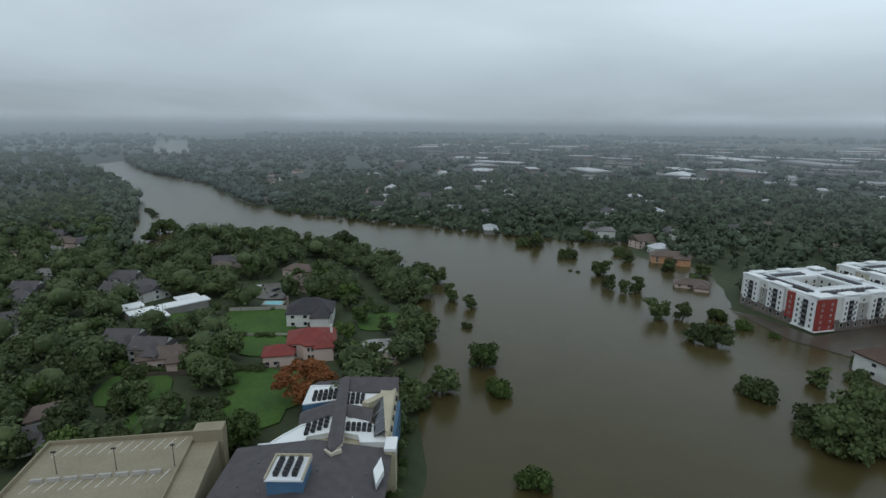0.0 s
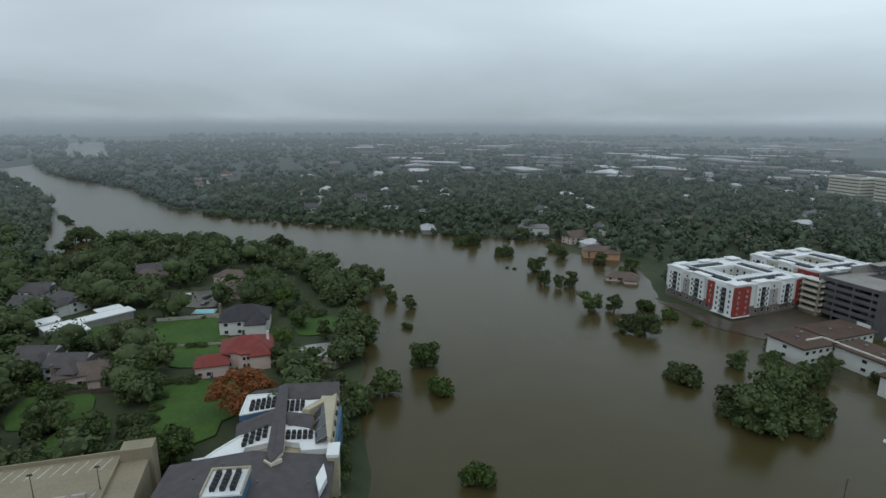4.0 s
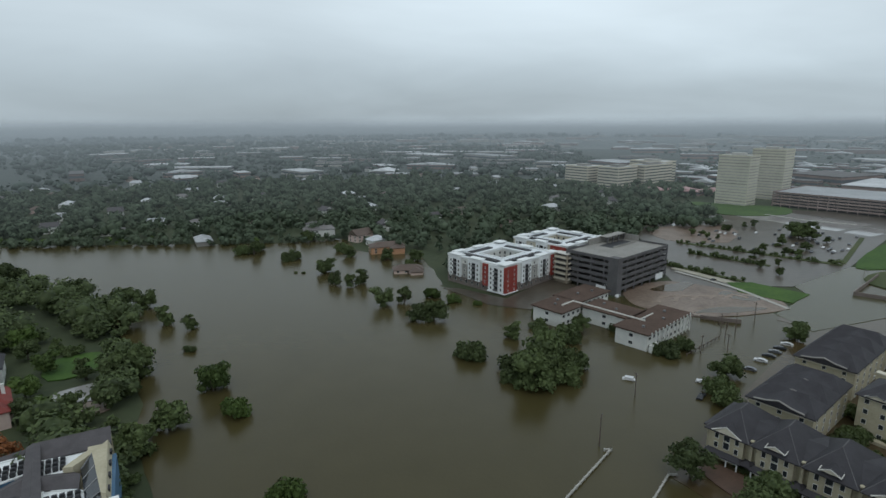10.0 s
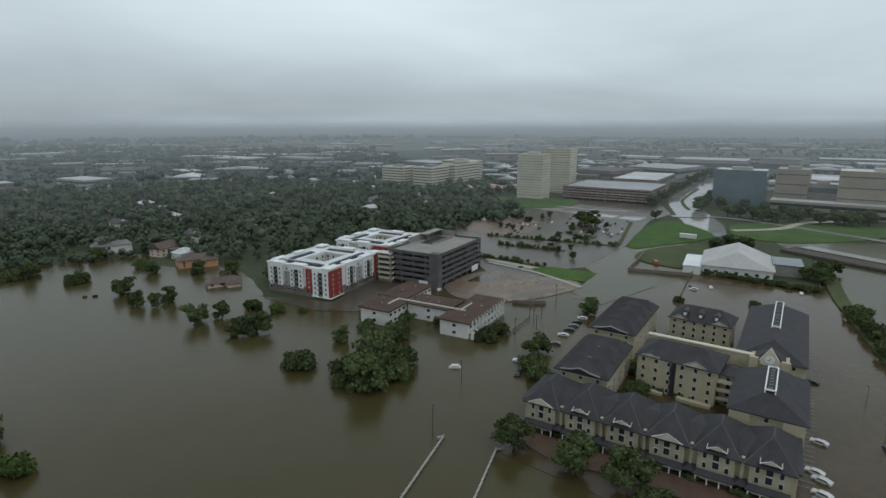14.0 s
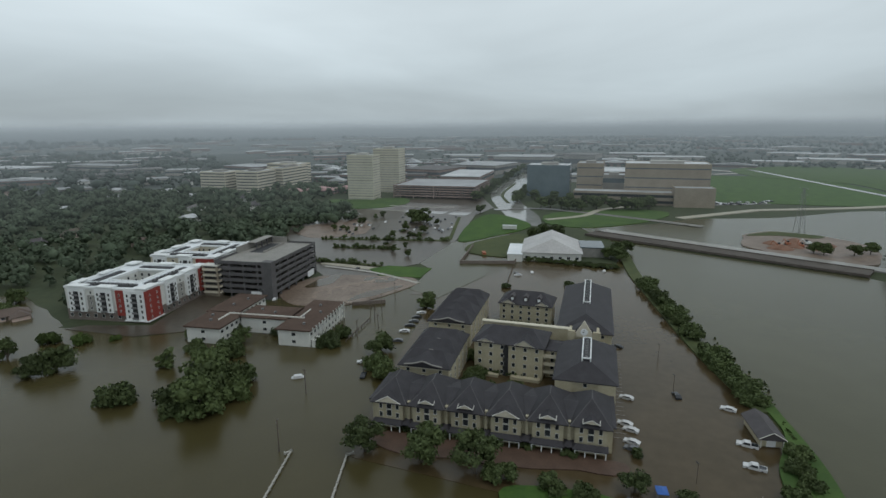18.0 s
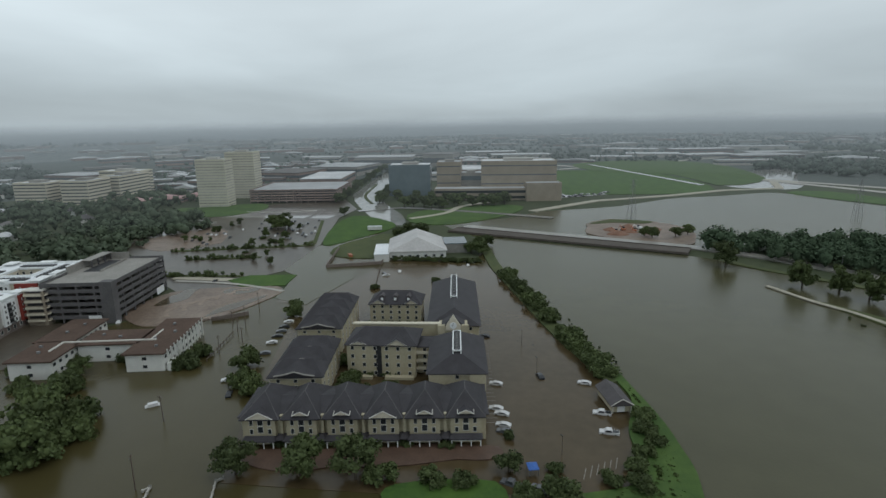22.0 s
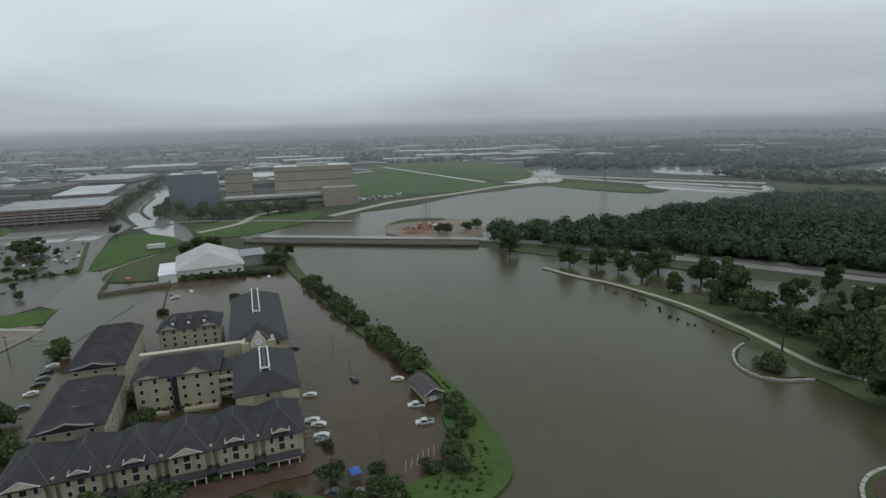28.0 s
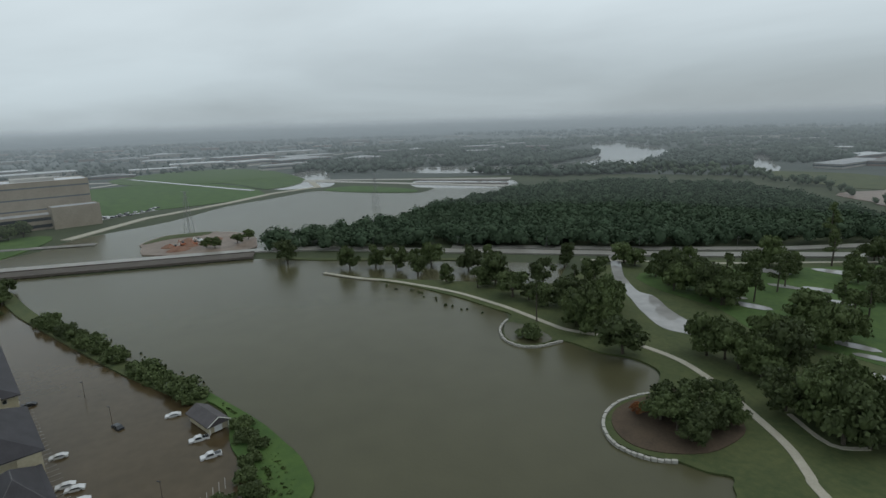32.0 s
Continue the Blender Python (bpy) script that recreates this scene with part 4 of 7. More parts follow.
    part("balcony", Shape().box(-2.2, 2.2, -1.2, 0, 2.4 + 3.1 * k, 2.65 + 3.1 * k).box(-2.2, 2.2, -1.2, -1.05, 2.65 + 3.1 * k, 3.6 + 3.1 * k), "pale_tan", annexe)
    part("balcony_shade", Shape().box(-2.0, 2.0, -0.06, 0.1, 3.7 + 3.1 * k, 5.1 + 3.1 * k), "dark", annexe, "dark slab painting the shade behind a balcony")


def motel_wing(parent, x0, x1, y0, y1, front):
    part("wall", Shape().box(x0, x1, y0, y1, 0, 7.0), "white_wall", parent)
    part("roof", Shape().box(x0 - 0.9, x1 + 0.9, y0 - 0.9, y1 + 0.9, 7.0, 7.6), "motel_roof", parent, "flat brown gravel roof")
    for q, c in (((x0, y0, x1, y0), int((x1 - x0) / 3.5)), ((x1, y1, x0, y1), int((x1 - x0) / 3.5)), ((x0, y1, x0, y0), 1 if front else 0)):
        if c:
            windows(parent, *q, [2.1, 5.3], c, 1.7, 1.3)


motel = thing("motel", "two-storey white motel with flat brown roofs, standing in water", "motel", 170, 139, 0, 13)
motel_wing(motel, 0, 37, 0, 14, True)
motel_wing(motel, -4, 14, 38.5, 54, True)
motel_wing(motel, 11, 25, 14.9, 37.6, True)
motel_wing(motel, 15, 40, 42, 56, False)
for k in range(12):
    part("pilaster", Shape().box(-0.2, 0.2, -0.35, 0, 0, 8.1), "white_wall", motel, "white pilaster standing above the roof edge", at=(1.5 + k * 3.1, -0.92, 0))
part("pipe", Shape().box(12.6, 13.2, 8, 44, 7.6, 8.1).box(4, 13.2, 43.6, 44.2, 7.6, 8.1).box(13.2, 24, 10, 10.5, 7.6, 8.0), "trim", motel, "pale roof kerb between the wings")
vents = Shape().box(-0.5, 0.5, -0.5, 0.5, 0, 0.8).mesh("roof_vent", "metal")
for x_, y_ in ((6, 5), (14, 9), (21, 4), (30, 8), (17, 24), (20, 32), (3, 47), (9, 50), (24, 49), (33, 47)):
    part("roof_vent", vents, None, motel, at=(x_, y_, 7.6))
part("annex", Shape().box(0, 5, -2.4, -0.95, 0, 3.2), "white_wall", motel)


# ---- the cream apartment complex with dark roofs ----
def gable_front(parent, x, y, w, h, label="white-trimmed front gable"):
    """A small pediment over a bay, facing -x."""
    g = part("gable", Shape().face([(0, -w / 2, 0), (0, 0, h), (0, w / 2, 0)][::-1]).face([(0.4, -w / 2, 0), (0.4, w / 2, 0), (0.4, 0, h)][::-1]), "pale_tan", parent, label, at=(x, y[0], y[1]))
    s = Shape()
    for k in (-1, 1):
        s.tube((-0.05, k * w / 2, 0), (-0.05, 0, h), 0.22, 0.22, 4)
    part("trim", s, "trim", g)
    part("gable_roof", Shape().face([(-0.5, -w / 2 - 0.4, -0.1), (9, -w / 2 - 0.4, -0.1), (9, 0, h + 0.3), (-0.5, 0, h + 0.3)]).face([(-0.5, w / 2 + 0.4, -0.1), (-0.5, 0, h + 0.3), (9, 0, h + 0.3), (9, w / 2 + 0.4, -0.1)])
         , "slate", g)
    return g


row = thing("apartment_row", "cream three-storey apartment row with dark hipped roofs", "apartment building", 130.0, 83.9, 0, -80.0, "apartment complex")
# local x runs along the row, local -y... the row is laid out along its own x with the street front at y = 0
ROW = 70.6
part("wall", Shape().box(0, ROW, 0.4, 17, 0, 8.6), "cream", row)
part("roof", Shape().roof(-0.8, ROW + 0.8, -0.6, 18, 8.6, 1.9, 0.5), "slate", row, "dark shingle roof")
for k in range(6):
    c = ROW * (k + 0.5) / 6
    bay = part("bay", Shape().box(-4.3, 4.3, -1.2, 0.5, 0, 8.6), "cream", row, at=(c, 0, 0))
    part("bay_roof", Shape().roof(-5.75, 5.75, -2.2, 17.8, 8.6, 5.2, 0.62, along="y"), "slate", bay, "dark hipped bay roof")
    big = k in (0, 3)
    gw, gh = (7.6, 2.1) if big else (4.6, 1.2)
    s = Shape().face([(-gw / 2, -2.1, 8.7 + (0 if big else 1.0)), (gw / 2, -2.1, 8.7 + (0 if big else 1.0)), (0, -2.1, 8.7 + gh + (0 if big else 1.0))])
    part("gable", s, "pale_tan", bay, "pale front gable")
    t = Shape()
    z0 = 8.7 + (0 if big else 1.0)
    for e in (-1, 1):
        t.tube((e * gw / 2, -2.2, z0), (0, -2.2, z0 + gh), 0.2, 0.2, 4)
        t.tube((e * gw / 2, -2.2, z0), (e * gw / 2, 1.5, z0 + 0.6), 0.12, 0.12, 4)
    part("gable_trim", t, "trim", bay)
    r = Shape()
    for e in (-1, 1):
        q = [(e * (gw / 2 + 0.3), -2.3, z0 - 0.1), (0, -2.3, z0 + gh + 0.25), (0, 3.5, z0 + gh + 0.25), (e * (gw / 2 + 0.3), 0.5, z0 - 0.1)]
        r.face(q if e < 0 else q[::-1])
    part("gable_roof", r, "slate", bay)
    for z in (4.4, 7.1):
        for dx, w_ in ((-2.6, 0.9), (0, 1.5), (2.6, 0.9)):
            if z > 6 or dx:
                part("window", window_mesh(w_, 1.5), None, bay, at=(dx, -1.25, z))
    part("window", window_mesh(1.5, 1.9), None, bay, at=(0, -1.25, 5.0))
    porch = part("porch_roof", Shape().roof(-4.8, 4.8, -4.2, -1.1, 3.0, 0.9, 0.3), "slate", bay, "dark porch roof")
    part("ridge_cap", Shape().tube((0, 5.2, 13.75), (0, 10.0, 13.75), 0.16, 0.16, 5).tube((-5.75, -2.2, 8.6), (0, 5.2, 13.8), 0.13, 0.13, 4).tube((5.75, -2.2, 8.6), (0, 5.2, 13.8), 0.13, 0.13, 4), "garage", bay, "grey ridge tiles")
    part("lintel", Shape().box(-4.3, 4.3, -3.9, -3.6, 2.35, 2.7), "white", porch)
    for e in (-4.1, -1.4, 1.4, 4.1):
        part("post", Shape().box(e - 0.14, e + 0.14, -3.9, -3.62, 0, 2.4), "white", porch)
    if k < 5:
        part("pier", Shape().box(-0.4, 0.4, -0.6, 0.4, 0, 9.0), "cream", row, "cream pier", at=(c + ROW / 12, 0, 0))
        part("link_roof", Shape().roof(-1.4, 1.4, -3.6, 0.2, 3.0, 0.7, 0.3), "slate", row, at=(c + ROW / 12, 0, 0))


def walkup(label, x, y, rz, w, d, h, rise, gables, axis="x", storeys=4, cols=4, whole=True):
    """A cream walk-up block with a dark hipped roof; local -x is its front."""
    b = thing("apartment_block", label, "apartment building", x, y, 0, rz, "apartment complex")
    w, d = w / 2, d / 2
    part("wall", Shape().box(-w, w, -d, d, 0, h), "cream", b)
    if whole:
        part("roof", Shape().roof(-w - 0.8, w + 0.8, -d - 0.8, d + 0.8, h, rise, 0.35, along=axis), "slate", b, "dark shingle roof")
    step = h / max(storeys, 1)
    rows = [step * (i + 0.55) for i in range(storeys)]
    windows(b, -w, d, -w, -d, rows, cols, 1.1, 1.4)
    windows(b, -w, -d, w, -d, rows, max(2, int(w / 3)), 1.1, 1.4)
    windows(b, w, d, -w, d, rows, max(2, int(w / 3)), 1.1, 1.4)
    part("cornice", Shape().box(-w - 0.15, w + 0.15, -d - 0.15, d + 0.15, h - 0.75, h - 0.31), "pale_tan", b)
    for gx, gy, gw, gh in gables:
        gable_front(b, gx - 0.1, (gy, h + 0.2), gw, gh)
    return b


north_block = walkup("long cream apartment block with a dark hipped roof", 214.5, 90, 9, 40, 17.5, 10.2, 5.0, [(-20.8, 0, 13, 2.0)], cols=3, whole=False)
south_block = walkup("cream apartment block beside the flooded street", 168, 80.2, 10, 31, 17, 10.2, 5.0, [(-16.3, 0, 13, 2.0)], cols=3, whole=False)
for b, n, L, half in ((north_block, 4, 40, 9.4), (south_block, 3, 31, 9.2)):
    for i in range(n):
        u = -L / 2 + L * i / n
        roof = part("unit_roof", Shape().roof(u - 0.9, u + L / n + 0.6, -half, half, 10.5, 3.9, 0.34, along="y").box(u, u + L / n, -half + 1, half - 1, 10.0, 10.3), "slate", b, "dark hipped roof of one unit")
        hood, edge = Shape(), Shape()
        rise = [(-half * 0.72, 0.0), (-half * 0.36, 0.5), (0, 1.5), (half * 0.36, 0.5), (half * 0.72, 0.0)]
        for (a, za), (c, zc) in zip(rise, rise[1:]):
            hood.face([(u - 1.3, a, 11.2 + za), (u + 4.2, a, 12.6 + za), (u + 4.2, c, 12.6 + zc), (u - 1.3, c, 11.2 + zc)][::-1])
            hood.face([(u - 1.3, a, 10.6), (u - 1.3, c, 10.6), (u - 1.3, c, 11.2 + zc), (u - 1.3, a, 11.2 + za)][::-1])
            edge.tube((u - 1.4, a, 11.2 + za), (u - 1.4, c, 11.2 + zc), 0.3, 0.3, 4)
        part("eyebrow", hood, "slate", roof, "low curved eyebrow gable")
        part("eyebrow_trim", edge, "garage_deck", roof)
court = walkup("cream four-storey block facing the courtyard", 185, 56.6, 5, 16, 25, 12.6, 4.0, [(-8.9, -6, 7, 2.2), (-8.9, 8, 6, 1.2)], "y", 4, 6)
# dark slab before the wall paints the shade of a stairwell recess
part("stairwell_shade", Shape().box(-8.15, -7.5, -0.2, 1.8, 0, 12.2), "dark", court, "dark slab painting a shaded stairwell slot")
part("planter", Shape().box(-10.5, -8.2, -12, -1.5, 0, 1.2).box(-10.5, -8.2, 3, 12, 0, 1.2), "cream", court)
bridge_block = walkup("open galleries between two blocks", 187, 39, 7, 9, 10, 10.8, 1.2, [], "y", 4, 2)
for z in (2.6, 5.6, 8.6):
    part("gallery", Shape().box(-6.5, -4.5, -6, 6, z - 0.2, z).box(-6.5, -6.3, -6, 6, z, z + 1.0), "pale_tan", bridge_block)
south_wing = walkup("cream wing with a tall dark hipped roof", 176, 28, 9, 30, 18.5, 11.3, 5.2, [], "x", 4, 1)
for y_ in (-6.6, 6.6):
    part("pilaster", Shape().box(-15.7, -15, y_ - 2.6, y_ + 2.6, 0, 11), "cream", south_wing)
north_wing = walkup("long cream wing with a dark hipped roof", 232, 38, 9, 60, 20, 11.5, 5.2, [], "x", 4, 3)
for b, u0, u1 in ((south_wing, -10, 8), (north_wing, -9, 25)):
    f = part("ridge_frame", Shape().box(u0, u1, -1.5, -1.1, 16.6, 17.0).box(u0, u1, 1.1, 1.5, 16.6, 17.0).box(u0, u0 + 0.4, -1.1, 1.1, 16.6, 17.0).box(u1 - 0.4, u1, -1.1, 1.1, 16.6, 17.0), "white", b, "white frame round the roof ridge")
    part("ridge_vent", Shape().box(u0 + 0.4, u1 - 0.4, -1.1, 1.1, 15.9, 16.7), "dark", f, "dark roof well")
    for i in range(8):
        v = u0 + 1.2 + i * (u1 - u0 - 2.4) / 7
        part("vent", Shape().box(v - 0.3, v + 0.3, -0.5, 0.5, 16.7, 17.2), "metal", f)
    for e in (-1.3, 1.3):
        for v in (u0 + 0.3, u1 - 0.3, (u0 + u1) / 2):
            part("post", Shape().box(v - 0.2, v + 0.2, e - 0.2, e + 0.2, 14.8, 16.6), "white", f)
court_north = walkup("cream block with dormers behind the courtyard", 234.6, 65, 6, 14, 23, 10.6, 4.4, [(-7.9, -7.5, 6, 1.8), (-7.9, 7.5, 6, 1.8)], "y", 4, 6)
for y_ in (-6, 0, 6):
    o = part("dormer", Shape().box(-6, -3, y_ - 0.9, y_ + 0.9, 11.2, 13.6).roof(-6.2, -1.5, y_ - 1.1, y_ + 1.1, 13.6, 0.9, 0.0), "shingle", court_north)
    part("window", Shape().box(-6.12, -5.98, y_ - 0.6, y_ + 0.6, 12.0, 13.5), "white", o, "white round-headed window")
# clock tower and long white garden wall
clock = thing("clock_tower", "cream clock tower with a pointed gable and a white clock", "clock tower", 199, 33, 0, 9)
part("shaft", Shape().box(-3.6, 3.6, -5.5, 5.5, 0, 13.6), "cream", clock)
part("turret", Shape().box(-4.2, -3.0, -5.9, -3.2, 0, 14.4).box(-4.2, -3.0, 3.2, 5.9, 0, 14.4), "cream", clock)
part("gable", Shape().prism([(-2.8, 12.5), (2.8, 12.5), (2.8, 14.2), (0, 18.6), (-2.8, 14.2)], -0.5, 0.5, bottom=True), "pale_tan", clock).matrix_local = pose(-3.9, 0, 0, 90, 0, -90)
dial = Shape()
dial.v = [(0, 1.35 * math.cos(i * math.pi / 12), 1.35 * math.sin(i * math.pi / 12)) for i in range(24)] + [(-0.15, 1.3 * math.cos(i * math.pi / 12), 1.3 * math.sin(i * math.pi / 12)) for i in range(24)]
dial.f = [tuple(range(24, 48))[::-1]] + [(i, (i + 1) % 24, 24 + (i + 1) % 24, 24 + i)[::-1] for i in range(24)]
dial.m = [0] * 25
face_ = part("clock_face", dial, "white", clock, "round white clock face", at=(-4.45, 0, 14.4))
part("hand", Shape().box(-0.2, -0.17, -0.07, 0.07, 0, 1.0), "dark", face_)
part("hand", Shape().box(-0.2, -0.17, -0.07, 0.7, -0.07, 0.07), "dark", face_)
part("roof", Shape().roof(-3.0, 4.2, -4.5, 4.5, 13.6, 3.4, 0.3), "slate", clock)
link = thing("roof_parapet", "long pale parapet wall between the blocks", "wall", 196.5, 55, 0, 7)
part("wall", Shape().box(-0.8, 0.8, -17, 17, 0, 13.4), "cream", link)
part("coping", Shape().box(-1.1, 1.1, -17.2, 17.2, 13.4, 13.8), "pale_tan", link, "pale coping")
shed = thing("carport", "low cream shed with a grey pitched roof on the levee", "shed", 169.3, -24.2, 0.6, 15)
part("wall", Shape().box(-6.2, 6.2, -2.9, 2.9, 0, 2.7), "cream", shed)
part("roof", Shape().roof(-7.2, 7.0, -3.7, 3.7, 2.7, 2.1, 0.0), "shingle", shed, "grey shingle roof")
part("gable", Shape().face([(-6.3, -3.2, 2.7), (-6.3, 0, 4.6), (-6.3, 3.2, 2.7)]), "white_wall", shed)
part("bargeboard", Shape().tube((-7.3, -3.7, 2.7), (-7.3, 0, 4.8), 0.14, 0.14, 4).tube((-7.3, 3.7, 2.7), (-7.3, 0, 4.8), 0.14, 0.14, 4), "trim", shed)
part("door", Shape().box(-6.32, -6.15, -1.2, 1.2, 0, 2.1), "white", shed)
for e in (-2.9, 2.9):
    part("post", Shape().box(-7.1, -6.9, e - 0.1, e + 0.1, 0, 2.5), "trim", shed)

# ---- the school with its roof wells, and the parking deck ----
school = thing("school", "large school with dark roofs, white roof wells and air units", "school", -28, 95, 0, 0)


def plate(pts, mat, name, label="", thick=0.0):
    """A sloping roof plane given by its corners, with a skirt below it."""
    s = Shape().face(pts)
    if thick:
        for a, b in zip(pts, pts[1:] + pts[:1]):
            s.face([(a[0], a[1], a[2] - thick), (b[0], b[1], b[2] - thick), b, a])
    return part(name, s, mat, school, label)


part("wall", Shape().prism([(-13, 0.5), (14, 0.5), (14, 55.5), (-9.5, 55.2), (-9.8, 44), (-8.6, 34), (-13, 25.5)], 0, 11.0), "cream", school)
part("roof", Shape().roof(-22, 16, -12, 24.6, 11.6, 2.6, 0.0, along="y"), "shingle", school, "dark grey shingle roof")
part("spine", Shape().prism([(0.5, 23.2), (2.2, 19.4), (4.1, 23.4), (0.1, 56.5), (-2.3, 56.3)], 11.5, 14.4), "pale_tan", school, "narrow wall of the roof spine")
plate([(0.4, 23.2, 14.42), (2.2, 19.2, 14.42), (2.3, 24, 15.0), (-1.0, 56.8, 15.0), (-2.5, 56.3, 14.42)], "shingle", "spine_roof", "dark ridge running through the roof wells", 0.25)
plate([(2.2, 19.2, 14.42), (4.2, 23.4, 14.42), (0.3, 56.6, 14.42), (-1.0, 56.8, 15.0), (2.3, 24, 15.0)], "shingle", "spine_roof", "dark ridge running through the roof wells", 0.25)
# far cross roof
plate([(-0.2, 51.2, 12.8), (15.2, 50.6, 13.2), (15.0, 56.8, 14.9), (-1.0, 57.2, 14.7)], "shingle", "roof", "dark grey shingle roof", 0.4)
plate([(-10.6, 55.1, 12.7), (-2.2, 55.6, 12.8), (-2.2, 57.4, 13.6), (-9.4, 56.6, 13.2)], "shingle", "roof", "dark grey shingle roof", 0.3)
part("wall", Shape().box(-0.2, 14.9, 56.85, 57.3, 0, 14.3), "cream", school)
# middle cross roof, both sides of the spine
plate([(-9.6, 34.0, 11.4), (-0.4, 37.6, 13.0), (-0.8, 42.2, 14.3), (-10.4, 39.4, 12.6)], "shingle", "roof", "dark grey shingle roof", 0.3)
plate([(-10.4, 39.4, 12.6), (-0.8, 42.2, 14.3), (-1.4, 46.6, 12.9), (-10.8, 43.6, 10.7)], "shingle", "roof", "dark grey shingle roof", 0.3)
plate([(1.9, 37.9, 13.0), (9.4, 34.9, 12.8), (9.6, 38.8, 14.0), (1.6, 41.2, 14.3)], "shingle", "roof", "dark grey shingle roof", 0.3)
plate([(1.6, 41.2, 14.3), (9.6, 38.8, 14.0), (7.6, 42.6, 12.9), (1.2, 44.2, 13.0)], "shingle", "roof", "dark grey shingle roof", 0.3)
# white roof wells with low parapets
for ring in ([(-10.7, 44.0), (-1.6, 47.0), (-2.3, 55.5), (-11.0, 55.0)], [(0.9, 44.2), (6.2, 43.0), (9.6, 46.2), (10.2, 51.0), (5.0, 51.8), (5.0, 50.6), (0.2, 51.1)],
             [(0.0, 30.2), (-6.0, 28.2), (-6.0, 25.0), (-14.2, 24.8), (-12.2, 28.2), (-8.3, 33.4), (-0.9, 37.3)], [(2.6, 38.0), (9.2, 34.6), (14.2, 29.2), (14.2, 26.0), (8.0, 25.8), (7.2, 29.0), (3.2, 30.2)]):
    if sum(a[0] * b[1] - b[0] * a[1] for a, b in zip(ring, ring[1:] + ring[:1])) < 0:
        ring = ring[::-1]
    well = part("roof_well", Shape().prism(ring, 11.2, 12.5), "white", school, "white membrane roof well")
    rim = Shape()
    for a, b in zip(ring, ring[1:] + ring[:1]):
        d = Vector((b[0] - a[0], b[1] - a[1])).normalized() * 0.18
        rim.prism([(a[0] + d.y, a[1] - d.x), (b[0] + d.y, b[1] - d.x), (b[0] - d.y, b[1] + d.x), (a[0] - d.y, a[1] + d.x)], 12.5, 12.85)
    part("parapet", rim, "white", well)
plate([(-10.85, 43.85, 12.6), (-3.6, 46.2, 12.6), (-3.6, 46.2, 12.0), (-10.85, 43.85, 10.3)], "blue", "panel", "blue wall below a roof well")
part("ledge", Shape().prism([(-17, 24.7), (-14.2, 24.6), (-6, 24.9), (-6, 25.3), (-14, 25.2)], 12.4, 12.75), "white", school, "thin white roof ledge")
unit = Shape().box(-0.5, 0.5, -0.5, 0.5, 0, 1.0).tube((0, 0, 1.0), (0, 0, 1.12), 0.38, 0.38, 8).mesh("air_unit", "dark")
for x0, y0, nx, ny, sx, sy in ((-8.2, 46.6, 5, 3, 0.35, 1.9), (1.4, 45.4, 4, 3, 0.0, 1.9), (-6.2, 29.3, 4, 3, 1.2, 1.9), (3.9, 31.6, 5, 2, -0.1, 1.9)):
    for i in range(nx):
        for j in range(ny):
            part("air_unit", unit, None, school, "black air conditioner", at=(x0 + i * 1.4 - 0.15 * j, y0 + j * sy + i * sx, 12.5))
# east side: sloping glazing between cream gables, a cream parapet with slots and a blue band
plate([(11.0, 28.2, 13.0), (14.0, 28.0, 15.0), (11.6, 44.8, 15.0), (9.3, 42.4, 13.0)], "glass", "glazing", "dark sloping glazing", 0.3)
for k in range(4):
    u = k / 3
    a, b = Vector((11.0 - 1.7 * u, 28.2 + 14.2 * u, 13.08)), Vector((14.0 - 2.4 * u, 28.0 + 16.8 * u, 15.08))
    part("mullion", Shape().tube(a, b, 0.12, 0.12, 4), "metal", school)
plate([(14.0, 27.4, 15.1), (14.9, 27.2, 14.6), (14.6, 50.4, 14.6), (11.6, 45.0, 15.1)], "cream", "parapet", "cream parapet of the side wall", 2.4)
plate([(14.9, 27.2, 14.6), (15.6, 27.0, 12.2), (15.3, 50.6, 12.2), (14.6, 50.4, 14.6)], "cream", "wall", "battered cream side wall", 0.0)
for k in range(4):
    part("window_slot", Shape().box(-0.15, 0.35, -0.9, 0.9, -0.35, 0.35), "dark", school, at=(15.15, 30.5 + k * 5.2, 13.6))
part("panel", Shape().box(15.2, 16.2, 27.6, 47, 3, 12.3), "blue", school, "blue wall panel")
part("wall", Shape().box(14.05, 15.15, 27.2, 50.6, 0, 12.1), "cream", school)
part("gable", Shape().prism([(6.0, 42.2), (8.0, 41.6), (12.4, 46.6), (10.4, 47.4)], 12, 14.6), "cream", school, "cream gable wall")
part("gable", Shape().prism([(10.3, 48.2), (14.7, 49.6), (14.9, 50.6), (10.3, 51.0)], 12, 13.6), "cream", school, "cream gable wall")
part("corner_block", Shape().box(14.4, 16.9, 22.2, 27.1, 0, 12.6), "cream", school)
part("corner_roof", Shape().box(14.2, 17.1, 22.0, 27.3, 12.6, 13.4), "white", school, "white corner roof")
part("spine_end", Shape().prism([(0.2, 20.4), (2.2, 18.6), (4.4, 20.6), (4.1, 20.9), (2.2, 19.1), (0.5, 20.7)], 12.4, 14.2), "pale_tan", school, "pale rounded end wall of the spine")
part("penthouse", Shape().box(-8.5, -1, 5, 13, 12, 16.8), "blue", school, "blue plant penthouse")
part("penthouse_roof", Shape().box(-8.8, -0.7, 4.7, 13.3, 16.8, 17.2), "membrane", school, "white flat roof")
part("parapet", Shape().box(-8.8, -0.7, 13.0, 13.3, 17.2, 17.8).box(-8.8, -8.5, 4.7, 13.0, 17.2, 17.8).box(-1.0, -0.7, 4.7, 13.0, 17.2, 17.8), "cream", school)
